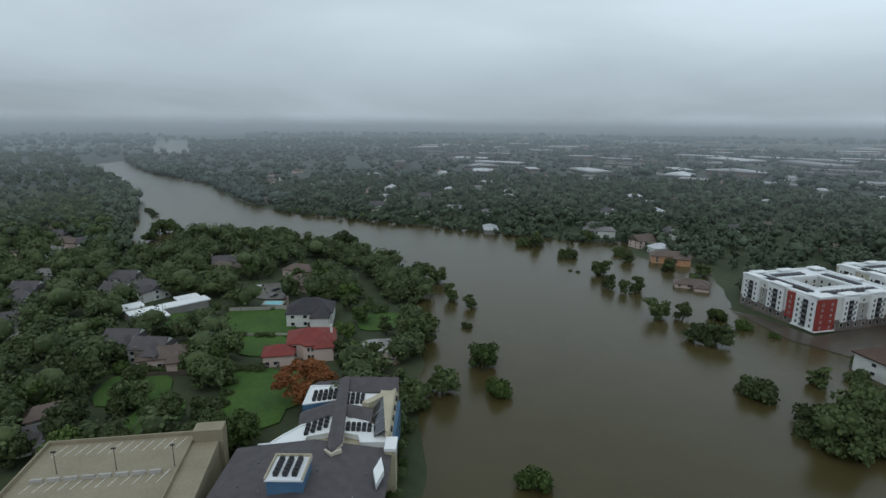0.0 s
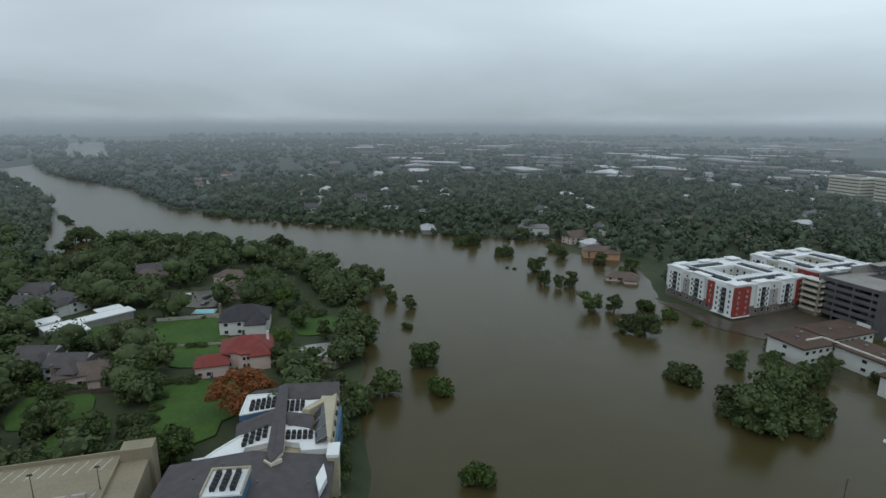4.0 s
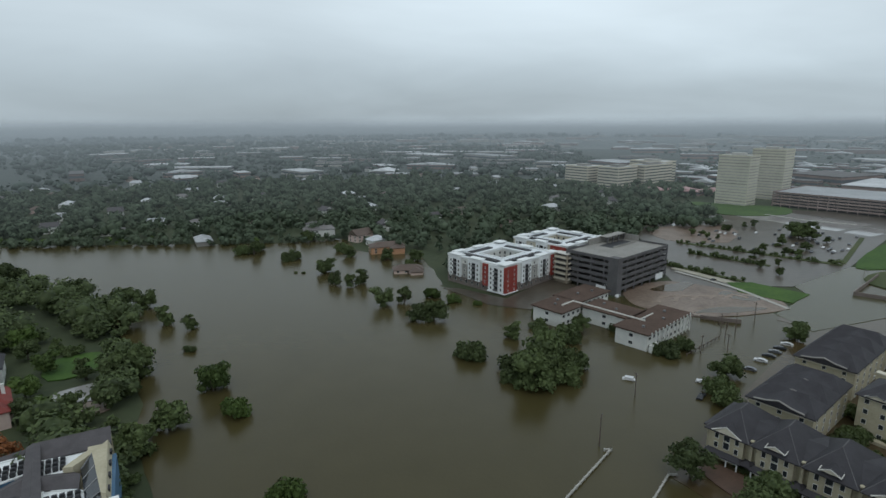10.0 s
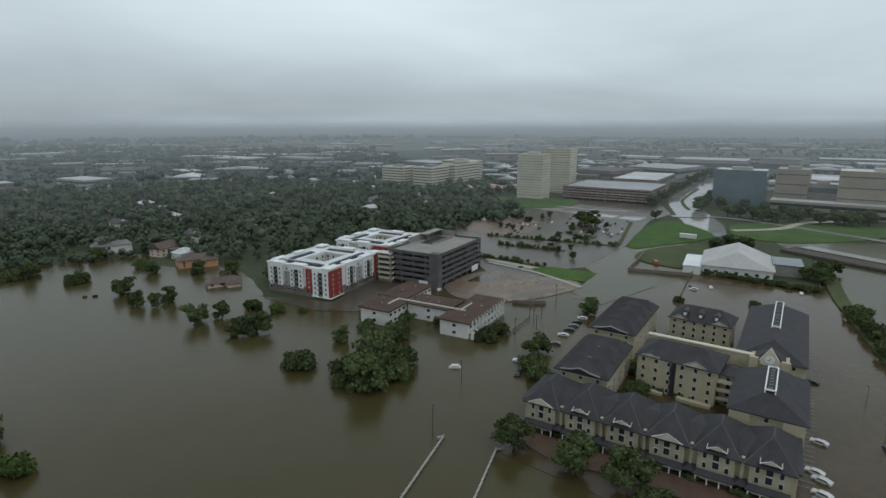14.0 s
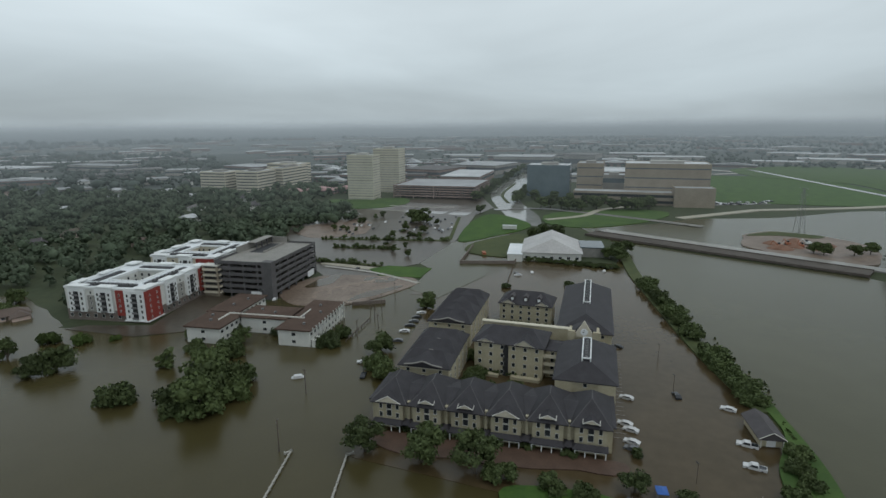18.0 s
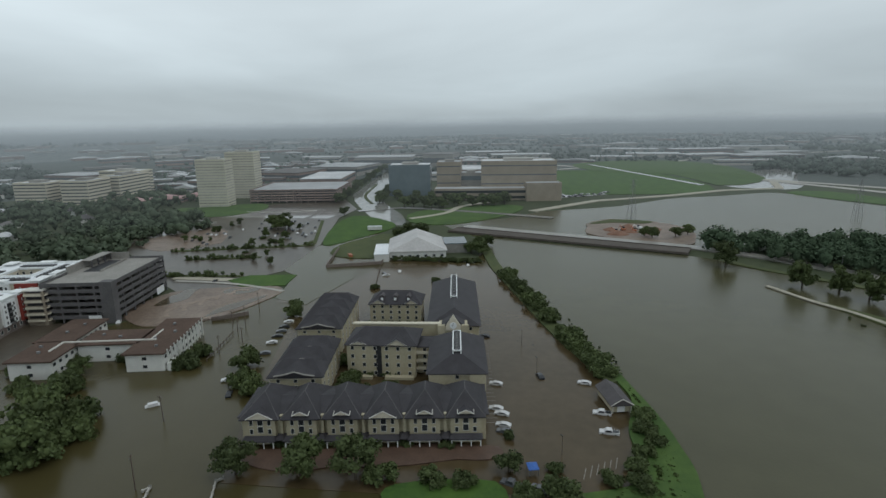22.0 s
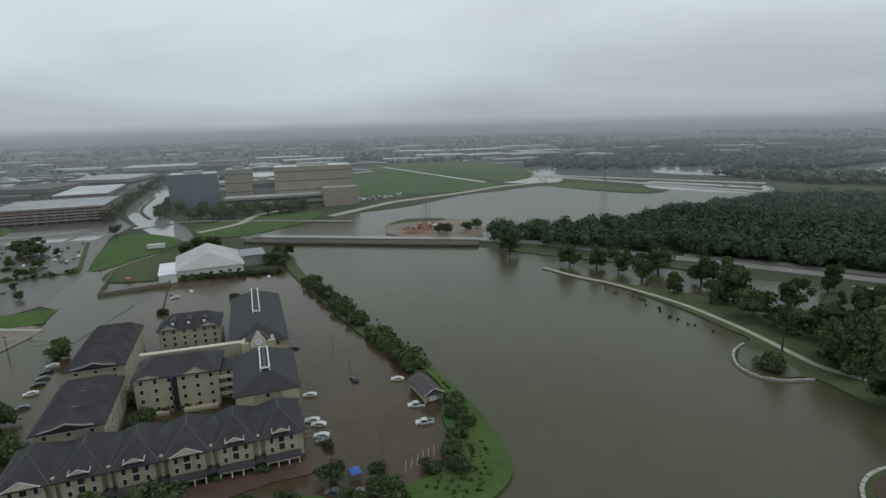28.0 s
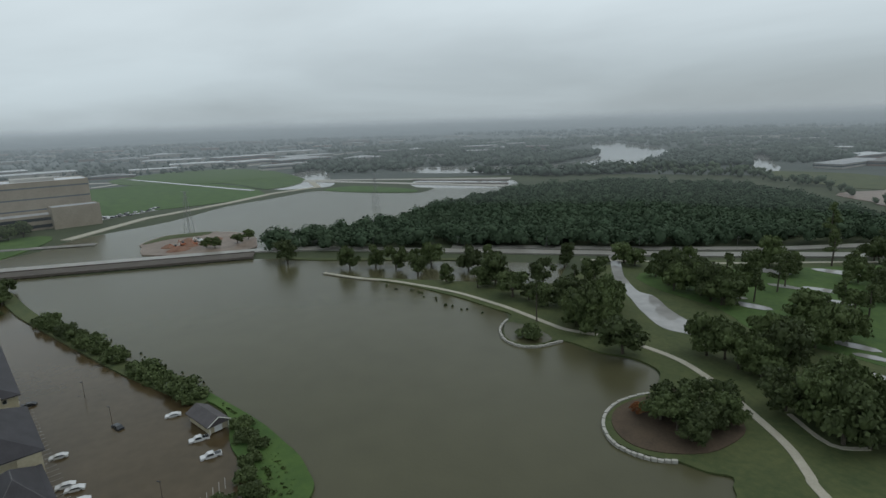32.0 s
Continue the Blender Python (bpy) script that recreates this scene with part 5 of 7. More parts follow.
for i in range(3):
    for j in range(5):
        part("air_unit", unit, None, school, "black air conditioner", at=(-6.8 + i * 2.0, 6.4 + j * 1.25, 17.2))
part("skylight", Shape().prism([(14.0, 8), (15.2, 13), (14.0, 18), (12.8, 13)], 12.6, 14.0), "white", school, "white diamond skylight")
vent = Shape().tube((0, 0, 0), (0, 0, 0.5), 0.16, 0.16, 6).mesh("vent", "metal")
for k in range(16):
    x_ = -18 + (k * 7.3) % 31
    y_ = -6 + (k * 11.9) % 28
    part("vent", vent, None, school, at=(x_, y_, 14.2 - abs(x_ + 3) * 2.6 / 19))

deck = thing("parking_deck", "beige rooftop parking deck with white stall lines", "parking deck", -93, 100, 0, 9)
part("wall", Shape().box(0, 40.5, -14, 20, 0, 11.6), "deck", deck)
part("deck", Shape().box(0, 40.5, -14, 20, 11.6, 12.0), "deck", deck, "beige concrete top deck")
rim = Shape()
for q in ((0, 34.5, 19.6, 20), (0, 0.4, -14, 19.6), (34, 34.4, -14, 17)):
    rim.box(*q, 12, 13.0)
part("parapet", rim, "deck", deck)
line = Shape().box(-0.07, 0.07, -2.4, 2.4, 12.0, 12.012).mesh("stall_line", "line")
for i in range(12):
    for y_ in (16.5, 3.4):
        o = part("stall_line", line, None, deck, at=(4 + i * 2.5, y_, 0, -18))
part("stair_tower", Shape().box(34.5, 41.5, 16, 20.2, 0, 15.0), "deck", deck, "beige stair tower")
block = Shape().box(-1.3, 1.3, -0.3, 0.3, 12, 12.9).mesh("barrier", "concrete")
for i in range(8):
    part("barrier", block, None, deck, at=(5 + i * 3.5, 4.6, 0))
for i in range(3):
    lamp = thing("street_lamp", "dark lamp post on the parking deck", "lamp post", -86.5 + i * 12.5, 108.5 + i * 1.6, 12.0, 9, "deck lamp posts")
    part("pole", Shape().tube((0, 0, 0), (0, 0, 5.5), 0.12, 0.08), "wood", lamp)
    part("head", Shape().box(-0.5, 0.5, -0.2, 0.2, 5.4, 5.65), "dark", lamp)


# ---- the town beyond ----
office("office_tower", "pale cream office tower with rows of narrow windows", 574, 369, 10, 24, 33, 53, "tower_wall", storeys=17, ratio=0.3, cat="tower", glass="far_wall")
office("office_tower", "taller cream office tower behind its twin", 652, 378, 10, 26, 36, 57, "tower_wall", storeys=18, ratio=0.3, cat="tower", glass="far_wall")
red_garage = parking_garage("parking_garage", "long red-brown parking garage with a pale roof deck", 648, 296, 9, 92, 104, 15, 5, "brick_far", "pale_roof")
for x, y, w, d, h in ((572, 604, 34, 40, 27), (590, 556, 44, 34, 28), (652, 552, 70, 26, 29), (700, 590, 30, 60, 30)):
    office("office_building", "tan brick mid-rise with pale cornice", x, y, 8, w, d, h, "pale_tan", storeys=7, ratio=0.35, glass="far_glass")
office("hospital", "broad blue glass-fronted hospital wing", 694, 168, 8, 40, 52, 38, "hospital_glass", storeys=9, glass="hospital_glass", cat="hospital")
office("hospital", "tan hospital block with dark window bands", 700, 118, 6, 44, 30, 41, "tan", storeys=4, ratio=0.12, cat="hospital", glass="far_glass")
office("hospital", "large tan hospital block with thin window bands", 690, 31, 6, 46, 90, 43, "tan", storeys=4, ratio=0.12, cat="hospital", glass="far_glass")
office("hospital_podium", "low tan entrance wing of the hospital", 652, 62, 6, 26, 130, 13, "tan", "pale_roof", 2, cat="hospital", plant=False)
office("hospital_podium", "curved pale low wing of the hospital", 648, 0, 10, 22, 40, 20, "tan", "pale_roof", 0, cat="hospital", plant=False)
hall = thing("assembly_hall", "white gabled hall with a broad tent-like roof", "hall", 372, 86, 0, 14)
part("wall", Shape().box(-22, 20, -18, 20, 0, 6), "white_wall", hall)
part("roof", Shape().roof(-23, 21, -19, 21, 6, 8.5, 0.15), "hall_roof", hall, "pale pink-grey metal roof")
part("annex", Shape().box(-26, 6, 20.2, 30, 0, 5.0), "white_wall", hall)
part("annex_roof", Shape().box(-26.3, 6.3, 20.1, 30.3, 5.0, 5.5), "membrane", hall)
part("annex", Shape().box(-6, 16, -34, -18.2, 0, 6.5), "far_wall", hall)
part("annex_roof", Shape().box(-6.3, 16.3, -34.3, -18.1, 6.5, 7.0), "blue_glass", hall, "blue-grey flat roof")
windows(hall, -22.05, 20, -22.05, -18, [2.6], 7, 2.0, 1.6)

rng = random.Random(11)
UNIT = {
    "wall": Shape().box(-0.5, 0.5, -0.5, 0.5, 0, 1).mesh("wall", "far_wall"),
    "brick": Shape().box(-0.5, 0.5, -0.5, 0.5, 0, 1).mesh("wall", "brick_far"),
    "flat": Shape().box(-0.51, 0.51, -0.51, 0.51, 0, 1).mesh("roof", "far_roof"),
    "grey": Shape().box(-0.51, 0.51, -0.51, 0.51, 0, 1).mesh("roof", "grey_roof"),
    "pink": Shape().roof(-0.53, 0.53, -0.53, 0.53, 0, 1, 0.2, 0.05).mesh("roof", "pink_roof"),
    "pitch": Shape().roof(-0.53, 0.53, -0.53, 0.53, 0, 1, 0.05, 0.05).mesh("roof", "far_roof"),
    "glass": Shape().box(-0.503, 0.503, -0.503, 0.503, 0, 1).mesh("window_band", "far_glass"),
}


def far_shed(x, y, rz, w, d, h, wall="wall", roof="flat", label="distant low warehouse with a pale flat roof", bands=1):
    b = thing("warehouse", label, "warehouse", x, y, 0, rz, "distant warehouses")
    o = part("wall", UNIT[wall], None, b)
    o.scale = (w, d, h)
    o = part("roof", UNIT[roof], None, b, at=(0, 0, h))
    o.scale = (w, d, 0.6 if roof not in ("pitch", "pink") else 4)
    for k in range(bands):
        o = part("window_band", UNIT["glass"], None, b, at=(0, 0, h * (k + 0.45) / bands))
        o.scale = (w, d, 0.3 * h / bands)
    return b


placed = []


FIELD = [(1060, 60), (690, 10), (690, -110), (738, -260), (960, -330), (1240, -330), (1240, -60)]
OPEN = FAR_WATER + [FIELD, [(900, -260), (560, -300), (430, -230), (340, -640), (660, -640), (900, -430)]]


def free(x, y, r):
    if not any(inside(x, y, q) for q in OPEN) and all((x - a) ** 2 + (y - b) ** 2 > (r + c) ** 2 for a, b, c in placed):
        placed.append((x, y, r))
        return True
    return False


# measured landmarks first, then the scatter of sheds and streets behind them
for x, y, w, d, h, roof in ((-85, 1085, 70, 20, 12, "grey"), (255, 965, 75, 40, 9, "flat"), (63, 945, 30, 25, 8, "pitch"), (430, 1010, 60, 30, 8, "flat"), (160, 1000, 40, 20, 8, "flat"),
                            (664, 1264, 120, 60, 10, "flat"), (752, 1124, 140, 50, 12, "flat"), (820, 780, 90, 60, 14, "flat"), (1323, -480, 130, 60, 10, "pitch"), (1380, -370, 110, 50, 9, "flat"),
                            (1610, -415, 160, 60, 10, "flat"), (820, 330, 60, 120, 12, "flat"), (880, 420, 80, 90, 14, "grey"), (980, 360, 90, 100, 16, "flat"), (1090, 200, 60, 60, 30, "grey"),
                            (1140, 330, 120, 80, 22, "flat"), (760, 470, 90, 60, 12, "flat"), (900, 120, 60, 60, 16, "flat"), (365, -1029, 140, 40, 7, "flat"), (330, -1120, 160, 40, 7, "grey"), (400, -1180, 120, 40, 8, "flat")):
    placed.append((x, y, max(w, d) * 0.6))
    far_shed(x, y, rng.uniform(-8, 18), d, w, h, rng.choice(("wall", "wall", "brick")), roof)
for x, y, w, d in ((1420, -260, 120, 60), (1500, -560, 140, 50), (1260, 40, 120, 50), (1450, 60, 150, 60), (1220, -600, 90, 40), (1700, -250, 150, 70), (1750, -600, 160, 60),
                   (1050, 120, 80, 40), (1600, 150, 140, 60), (1360, -160, 100, 40)):
    placed.append((x, y, w * 0.55))
    far_shed(x, y, rng.uniform(-20, 20), d, w, rng.uniform(6, 9), "wall", rng.choice(("flat", "flat", "pitch")), bands=0)
for k in range(420):
    a = rng.uniform(-2, 100) if k % 5 else rng.uniform(100, 160)
    r = 880 + 2900 * rng.random() ** 1.5
    x, y = r * math.sin(radians(a)), r * math.cos(radians(a))
    if a > 112 and r < 1400:
        continue
    w, d = rng.uniform(30, 90) * (1 + r / 4000), rng.uniform(18, 45)
    if free(x, y, max(w, d) * 0.55):
        far_shed(x, y, 90 - a + rng.uniform(-25, 25), d, w, rng.uniform(5, 11), rng.choice(("wall", "wall", "brick")),
                 rng.choice(("flat", "flat", "flat", "grey", "pitch")), bands=1 if r < 1800 else 0)

# ---- houses ----
villa = hip_house("villa with red tile roofs and pale pink walls", -52, 205, 12, 18, 14, 6.2, "pink_wall", "red_tile", 3.6, 0.5, True)
part("balcony", Shape().box(8.4, 10.6, -4.5, -1.5, 3.2, 3.5).box(10.3, 10.6, -4.5, -1.5, 3.5, 4.5).box(8.4, 10.3, -4.5, -4.2, 3.5, 4.5), "white", villa, "white balcony")
part("chimney", Shape().box(7.2, 8.2, -0.5, 0.5, 6, 10.4), "white_wall", villa, "white chimney")
part("bay", Shape().prism([(-3.4, -8.6), (-1.8, -10.2), (1.0, -10.2), (2.4, -8.6), (2.4, -6.9), (-3.4, -6.9)], 0, 6.0), "pink_wall", villa, "pink bay front")
part("bay_roof", Shape().prism([(-3.9, -8.8), (-2.1, -10.8), (1.3, -10.8), (2.9, -8.8), (2.9, -6.9), (-3.9, -6.9)], 6.0, 6.5), "red_tile", villa)
windows(villa, -1.8, -10.2, 1.0, -10.2, [1.8, 4.6], 2, 0.9, 1.4)
hip_house("red-tiled garden wing of the villa", -62, 194, 12, 11, 9, 4.6, "pink_wall", "red_tile", 2.6, 0.5, False)
hip_house("large white house with a steep dark slate roof", -60, 238, 6, 20, 15, 6.4, "white_wall", "slate", 5.0, 0.45, True, True)
flat_villa = thing("house", "low modern house with bright white flat roofs", "house", -131, 247, 0, 44)
part("wall", Shape().box(-16, 18, -4.6, 2.6, 0, 3.6).box(-13, -4, -14, -4.6, 0, 3.4).box(-17, -9, 2.6, 10, 0, 4.4).box(7, 16, 2.6, 8, 0, 3.9), "far_wall", flat_villa)
part("roof", Shape().box(-17, 19, -5, 3, 3.6, 4.1).box(-14, -3, -15, -5, 3.4, 3.9).box(-18, -8, 3, 11, 4.4, 5.0).box(6, 17, 3, 9, 3.9, 4.4), "white", flat_villa, "bright white flat roof")
windows(flat_villa, -16, -5.02, -10, -5.02, [1.8], 2, 1.6, 1.6)
ORANGE = hip_house("orange stucco house standing at the water", 150, 352, -12, 24, 11, 5.0, "orange_wall", "brown_shingle", 2.8, 0.5, True)
hip_house("brown-roofed house half under water", 140, 296, -20, 18, 9, 2.4, "pink_wall", "brown_shingle", 2.6, 0.5, True)
hip_house("long white two-storey house at the river woods", 125, 432, -8, 24, 10, 6.0, "white_wall", "grey_roof", 2.6, 0.2, False)
hip_house("tan gabled house behind the orange house", 148, 398, 20, 16, 11, 5.6, "pink_wall", "brown_shingle", 4.0, 0.0, False)
hip_house("pale roofed house by the orange house", 153, 378, 10, 13, 10, 4.4, "white_wall", "pale_roof", 3.0, 0.5, False)
hip_house("small white house in the garden below the deck", -114, 137, 35, 10, 8, 4.6, "white_wall", "grey_roof", 2.5, 0.3, True)
hip_house("brown-roofed house with a pale garage", -119, 150, 35, 11, 8, 3.8, "far_wall", "brown_shingle", 2.5, 0.3, False)
STYLES = ((16, 11, 4.0, "white_wall", "grey_roof", 3.0, 0.5), (19, 10, 4.2, "pink_wall", "brown_shingle", 3.0, 0.5), (14, 10, 5.8, "white_wall", "shingle", 3.4, 0.1),
          (22, 11, 3.8, "far_wall", "pale_roof", 2.6, 0.5), (17, 12, 4.4, "white_wall", "pale_roof", 3.2, 0.3))
LABELS = ("white bungalow with a grey hipped roof among trees", "pinkish bungalow with a brown shingle roof", "white gabled house with a dark roof", "long low house with a pale grey roof", "white house with a light roof among trees")
HOMES = [(-111, 196), (-126, 204), (-150, 272), (-174, 290), (-262, 358), (-130, 318), (-84, 314), (-262, 328), (-187, 222), (-250, 378), (-200, 250), (-170, 180), (-75, 291), (-225, 300), (-285, 400), (-310, 440), (-268, 384), (-243, 355), (-166, 268), (-104, 192), (-133, 325), (-238, 232), (-212, 268), (-290, 345)]
for x, y in HOMES:
    k = (0, 1, 2)[rng.randrange(3)]
    hip_house(LABELS[k], x, y, rng.uniform(-40, 40), *STYLES[k], wing=rng.random() < 0.6, chimney=rng.random() < 0.3)
    placed.append((x, y, 11))
for k in range(130):
    a, r = rng.uniform(-32, 47), 440 + 620 * rng.random() ** 0.9
    x, y = r * math.sin(radians(a)), r * math.cos(radians(a))
    if inside(x, y, flood) or (x > 300 and y < 420) or not free(x, y, 14):
        continue
    k = rng.randrange(5)
    hip_house(LABELS[k], x, y, rng.choice((0, 90)) + rng.uniform(-15, 15), *STYLES[k], wing=rng.random() < 0.4)

# ---- trees ----
def ico():
    bm = bmesh.new()
    bmesh.ops.create_icosphere(bm, subdivisions=2, radius=1.0)
    v = np.array([p.co for p in bm.verts])
    f = np.array([[p.index for p in q.verts] for q in bm.faces])
    bm.free()
    return v, f


def ico_low():
    bm = bmesh.new()
    bmesh.ops.create_icosphere(bm, subdivisions=1, radius=1.0)
    v = np.array([p.co for p in bm.verts])
    f = np.array([[p.index for p in q.verts] for q in bm.faces])
    bm.free()
    return v, f


ICO, LOW = ico(), ico_low()


def leaf_quads(r, centre, radii, count, size, up=0.0):
    """Small leaf sprays spread over an egg-shaped lump, as quads."""
    d = r.normal(size=(count, 3))
    d /= np.linalg.norm(d, axis=1)[:, None]
    d[:, 2] = np.where(d[:, 2] < -0.45, -d[:, 2], d[:, 2])
    p = centre + d * radii * r.uniform(0.78, 1.10, (count, 1))
    a = r.normal(size=(count, 3))
    n = 0.7 * d + 0.9 * r.normal(size=(count, 3)) + np.array((0, 0, up))
    a = np.cross(n, a)
    a /= np.linalg.norm(a, axis=1)[:, None] + 1e-9
    b = np.cross(n, a)
    b /= np.linalg.norm(b, axis=1)[:, None] + 1e-9
    s = size * r.uniform(0.6, 1.3, (count, 1))
    a, b = a * s, b * s * r.uniform(0.5, 1.0, (count, 1))
    return np.stack([p - a, p - b, p + a, p + b], 1).reshape(-1, 3)


def lumps_mesh(name, lumps, mat, seed, leaves, size, shape=LOW, core=0.84, up=0.0):
    """One mesh of leafy lumps (x, y, z, rx, ry, rz): a rough core and loose sprays round it."""
    r = np.random.RandomState(seed)
    verts, tris, quads, base = [], [], [], 0
    sv, sf = shape
    for x, y, z, a, b, c in lumps:
        v = sv * np.array((a, b, c)) * core * r.uniform(0.78, 1.18, (len(sv), 1)) + np.array((x, y, z))
        verts.append(v)
        tris.append(sf + base)
        base += len(v)
        n = leaves if not callable(leaves) else leaves(a)
        if n:
            q = leaf_quads(r, np.array((x, y, z)), np.array((a, b, c)), n, size, up)
            verts.append(q)
            quads.append(np.arange(len(q)).reshape(-1, 4) + base)
            base += len(q)
    me = bpy.data.meshes.new(name)
    me.from_pydata(np.concatenate(verts), [], [tuple(t) for t in np.concatenate(tris)] + ([tuple(t) for t in np.concatenate(quads)] if quads else []))
    me.materials.append(M[mat])
    cores = sum(len(t) for t in tris)
    me.polygons.foreach_set("use_smooth", [i < cores for i in range(len(me.polygons))])
    me.update()
    return me


def tree_kind(kind, seed):
    """Crown and trunk meshes of one sort of tree, about 10 m tall."""
    r = random.Random(seed)
    s = Shape()
    lumps = []
    if kind in ("oak", "young"):
        spread, low, top = (5.2, 1.7, 9.6) if kind == "oak" else (3.4, 1.5, 8.4)
        s.tube((0, 0, -0.3), (0.2, 0.1, low + 1.5), 0.42, 0.28)
        for k in range(25 if kind == "oak" else 16):
            w, d = r.uniform(0, 6.28), spread * math.sqrt(r.random()) * 0.82
            z = r.uniform(low + 0.6, top - 1.2 - 0.06 * d * d)
            q = r.uniform(1.3, 2.3) * (1.0 if kind == "oak" else 0.8)
            lumps.append((d * math.cos(w), d * math.sin(w), z, q, q, q * 0.75))
            if k % 3 == 0:
                s.tube((0.2, 0.1, low + 0.6), (0.8 * d * math.cos(w), 0.8 * d * math.sin(w), z), 0.2, 0.06, 5)
        n, size = 66, 0.40
    elif kind == "bush":
        s.tube((0, 0, -0.3), (0, 0, 2), 0.2, 0.1)
        for k in range(14):
            w, d = r.uniform(0, 6.28), 3.2 * math.sqrt(r.random())
            lumps.append((d * math.cos(w), d * math.sin(w), r.uniform(0.8, 4.0 - 0.5 * d), *(r.uniform(1.2, 1.8),) * 2, r.uniform(1.0, 1.5)))
        n, size = 84, 0.34
    elif kind == "pine":
        s.tube((0, 0, -0.3), (0.3, 0.2, 12.5), 0.34, 0.12)
        for k in range(12):
            w, z = r.uniform(0, 6.28), r.uniform(5.5, 13.2)
            d = (13.6 - z) * 0.32 * r.uniform(0.5, 1.2)
            q = r.uniform(0.9, 1.5)
            lumps.append((d * math.cos(w), d * math.sin(w), z, q, q, q * 0.7))
            s.tube((0.2, 0.1, z - 0.8), (d * math.cos(w), d * math.sin(w), z), 0.1, 0.04, 4)
        n, size = 70, 0.31
    else:
        s.tube((0, 0, -0.3), (0, 0, 6), 0.5, 0.2)
        for k in range(58):
            w, e = r.uniform(0, 6.28), 6.2 * math.sqrt(r.random())
            p = (e * math.cos(w), e * math.sin(w), r.uniform(0.75, 1.0) * (2.4 + 8.0 * math.sqrt(max(0.0, 1 - (e / 6.6) ** 2))))
            if k % 2:
                s.tube((0, 0, r.uniform(1.5, 5.5)), p, 0.14, 0.05, 4)
            lumps.append((*p, 1.25, 1.25, 0.9))
        n, size = 80, 0.30
    return s, lumps, n, size


KINDS = {}
for kind, mat, count in (("oak", "leaf", 4), ("oak", "leaf_bright", 2), ("young", "leaf", 3), ("young", "leaf_bright", 2), ("bush", "leaf", 3), ("bush", "leaf_bright", 2), ("pine", "leaf", 3), ("bare", "leaf_brown", 1)):
    for i in range(count):
        s, lumps, n, size = tree_kind(kind, 40 + i + len(kind) * 7 + (100 if mat != "leaf" else 0))
        KINDS.setdefault((kind, mat), []).append((s.mesh("trunk", "bark" if kind != "bare" else "branch"),
                                                  lumps_mesh("crown", lumps, mat, i + 5, n, size, core=0.72 if kind != "bare" else 0.5)))
TREE_LABEL = {("oak", "leaf"): "broad dark green oak", ("oak", "leaf_bright"): "broad fresh green tree", ("young", "leaf"): "slim dark green tree", ("young", "leaf_bright"): "slim fresh green tree",
              ("bush", "leaf"): "dense dark green shrub", ("bush", "leaf_bright"): "dense light green shrub", ("pine", "leaf"): "tall dark pine with a bare lower trunk", ("bare", "leaf_brown"): "large tree with rust-brown dead foliage"}
trees_made = []


def tree(kind, x, y, s=1.0, mat="leaf", where="on wet ground", z=0.0, stretch=1.0, group=""):
    made = KINDS[kind, mat]
    k = int(abs(x * 7.3 + y * 3.1)) % len(made)
    name = {"bush": "shrub"}.get(kind, "tree")
    t = thing(name, TREE_LABEL[kind, mat] + " " + where, name, x, y, z, (x * 37 + y * 91) % 360, group)
    t.scale = (s, s, s * stretch)
    part("trunk", made[k][0], None, t)
    part("crown", made[k][1], None, t)
    trees_made.append((x, y))
    return t


tree("bare", -44.5, 164, 1.55, "leaf_brown", "beside the school", stretch=0.82)
# trees standing in the flood: sort, place, size
FLOODED = [("oak", 15, 190, 0.85), ("bush", 18, 169, 1.0), ("bush", 23, 120, 0.95), ("young", 14, 258, 0.7), ("bush", 11, 231, 0.5), ("young", 5, 270, 0.9), ("oak", -4, 301, 0.9),
           ("oak", -13, 312, 0.9), ("oak", -34, 337, 1.0), ("oak", -71, 384, 1.3), ("oak", -10, 217, 1.1), ("oak", -8, 161, 0.9), ("young", 0, 170, 1.1), ("bush", 85, 364, 1.2)]
FLOODED2 = [("bush", 79, 328, 0.3), ("bush", 83, 325, 0.3), ("oak", 95, 318, 0.85), ("young", 92.5, 292, 0.85), ("young", 99, 284, 0.75), ("young", 105, 286, 0.95), ("oak", 101.5, 246, 0.85),
            ("young", 112, 242, 0.9), ("oak", 113.5, 213, 0.95), ("oak", 106, 217, 0.7), ("bush", 107, 170, 1.25), ("young", 132, 177, 0.75), ("oak", 113, 137, 1.15), ("oak", 121, 145, 1.25)]
FLOODED3 = [("bush", 109, 146, 0.9), ("bush", 124, 137, 1.4), ("oak", 129, 151, 1.15), ("bush", 116, 153, 1.2), ("oak", 138, 160, 0.95), ("bush", 132, 143, 1.4), ("bush", 151, 164, 1.2), ("bush", 149, 180, 0.9), ("oak", 162, 168, 0.6),
            ("bush", 177, 161, 0.75), ("bush", 169, 179, 0.85), ("bush", 175, 133, 1.0), ("bush", 183, 134, 1.0), ("bush", 186, 165, 0.9), ("oak", 178, 110, 0.8), ("bush", 160, 98, 1.1), ("bush", 165, 104, 1.0), ("oak", 234, 117, 0.7), ("young", 66, 391, 1.0)]
FLOODED4 = [("oak", -220, 403, 0.80), ("oak", -227, 429, 0.95), ("oak", -224, 439, 0.90), ("oak", -209, 425, 0.85), ("oak", -188, 398, 0.80), ("oak", -186, 411, 0.95), ("oak", -173, 403, 0.90), ("oak", -159, 397, 0.85), ("oak", -149, 404, 0.80), ("oak", -136, 409, 0.95), ("oak", -126, 418, 0.90),
            ("bush", -296, 544, 0.7), ("bush", -274, 514, 0.7), ("bush", -285, 530, 0.7), ("bush", -343, 607, 0.7), ("bush", -250, 478, 0.7)]
for kind, x, y, s in FLOODED + FLOODED2 + FLOODED3 + FLOODED4:
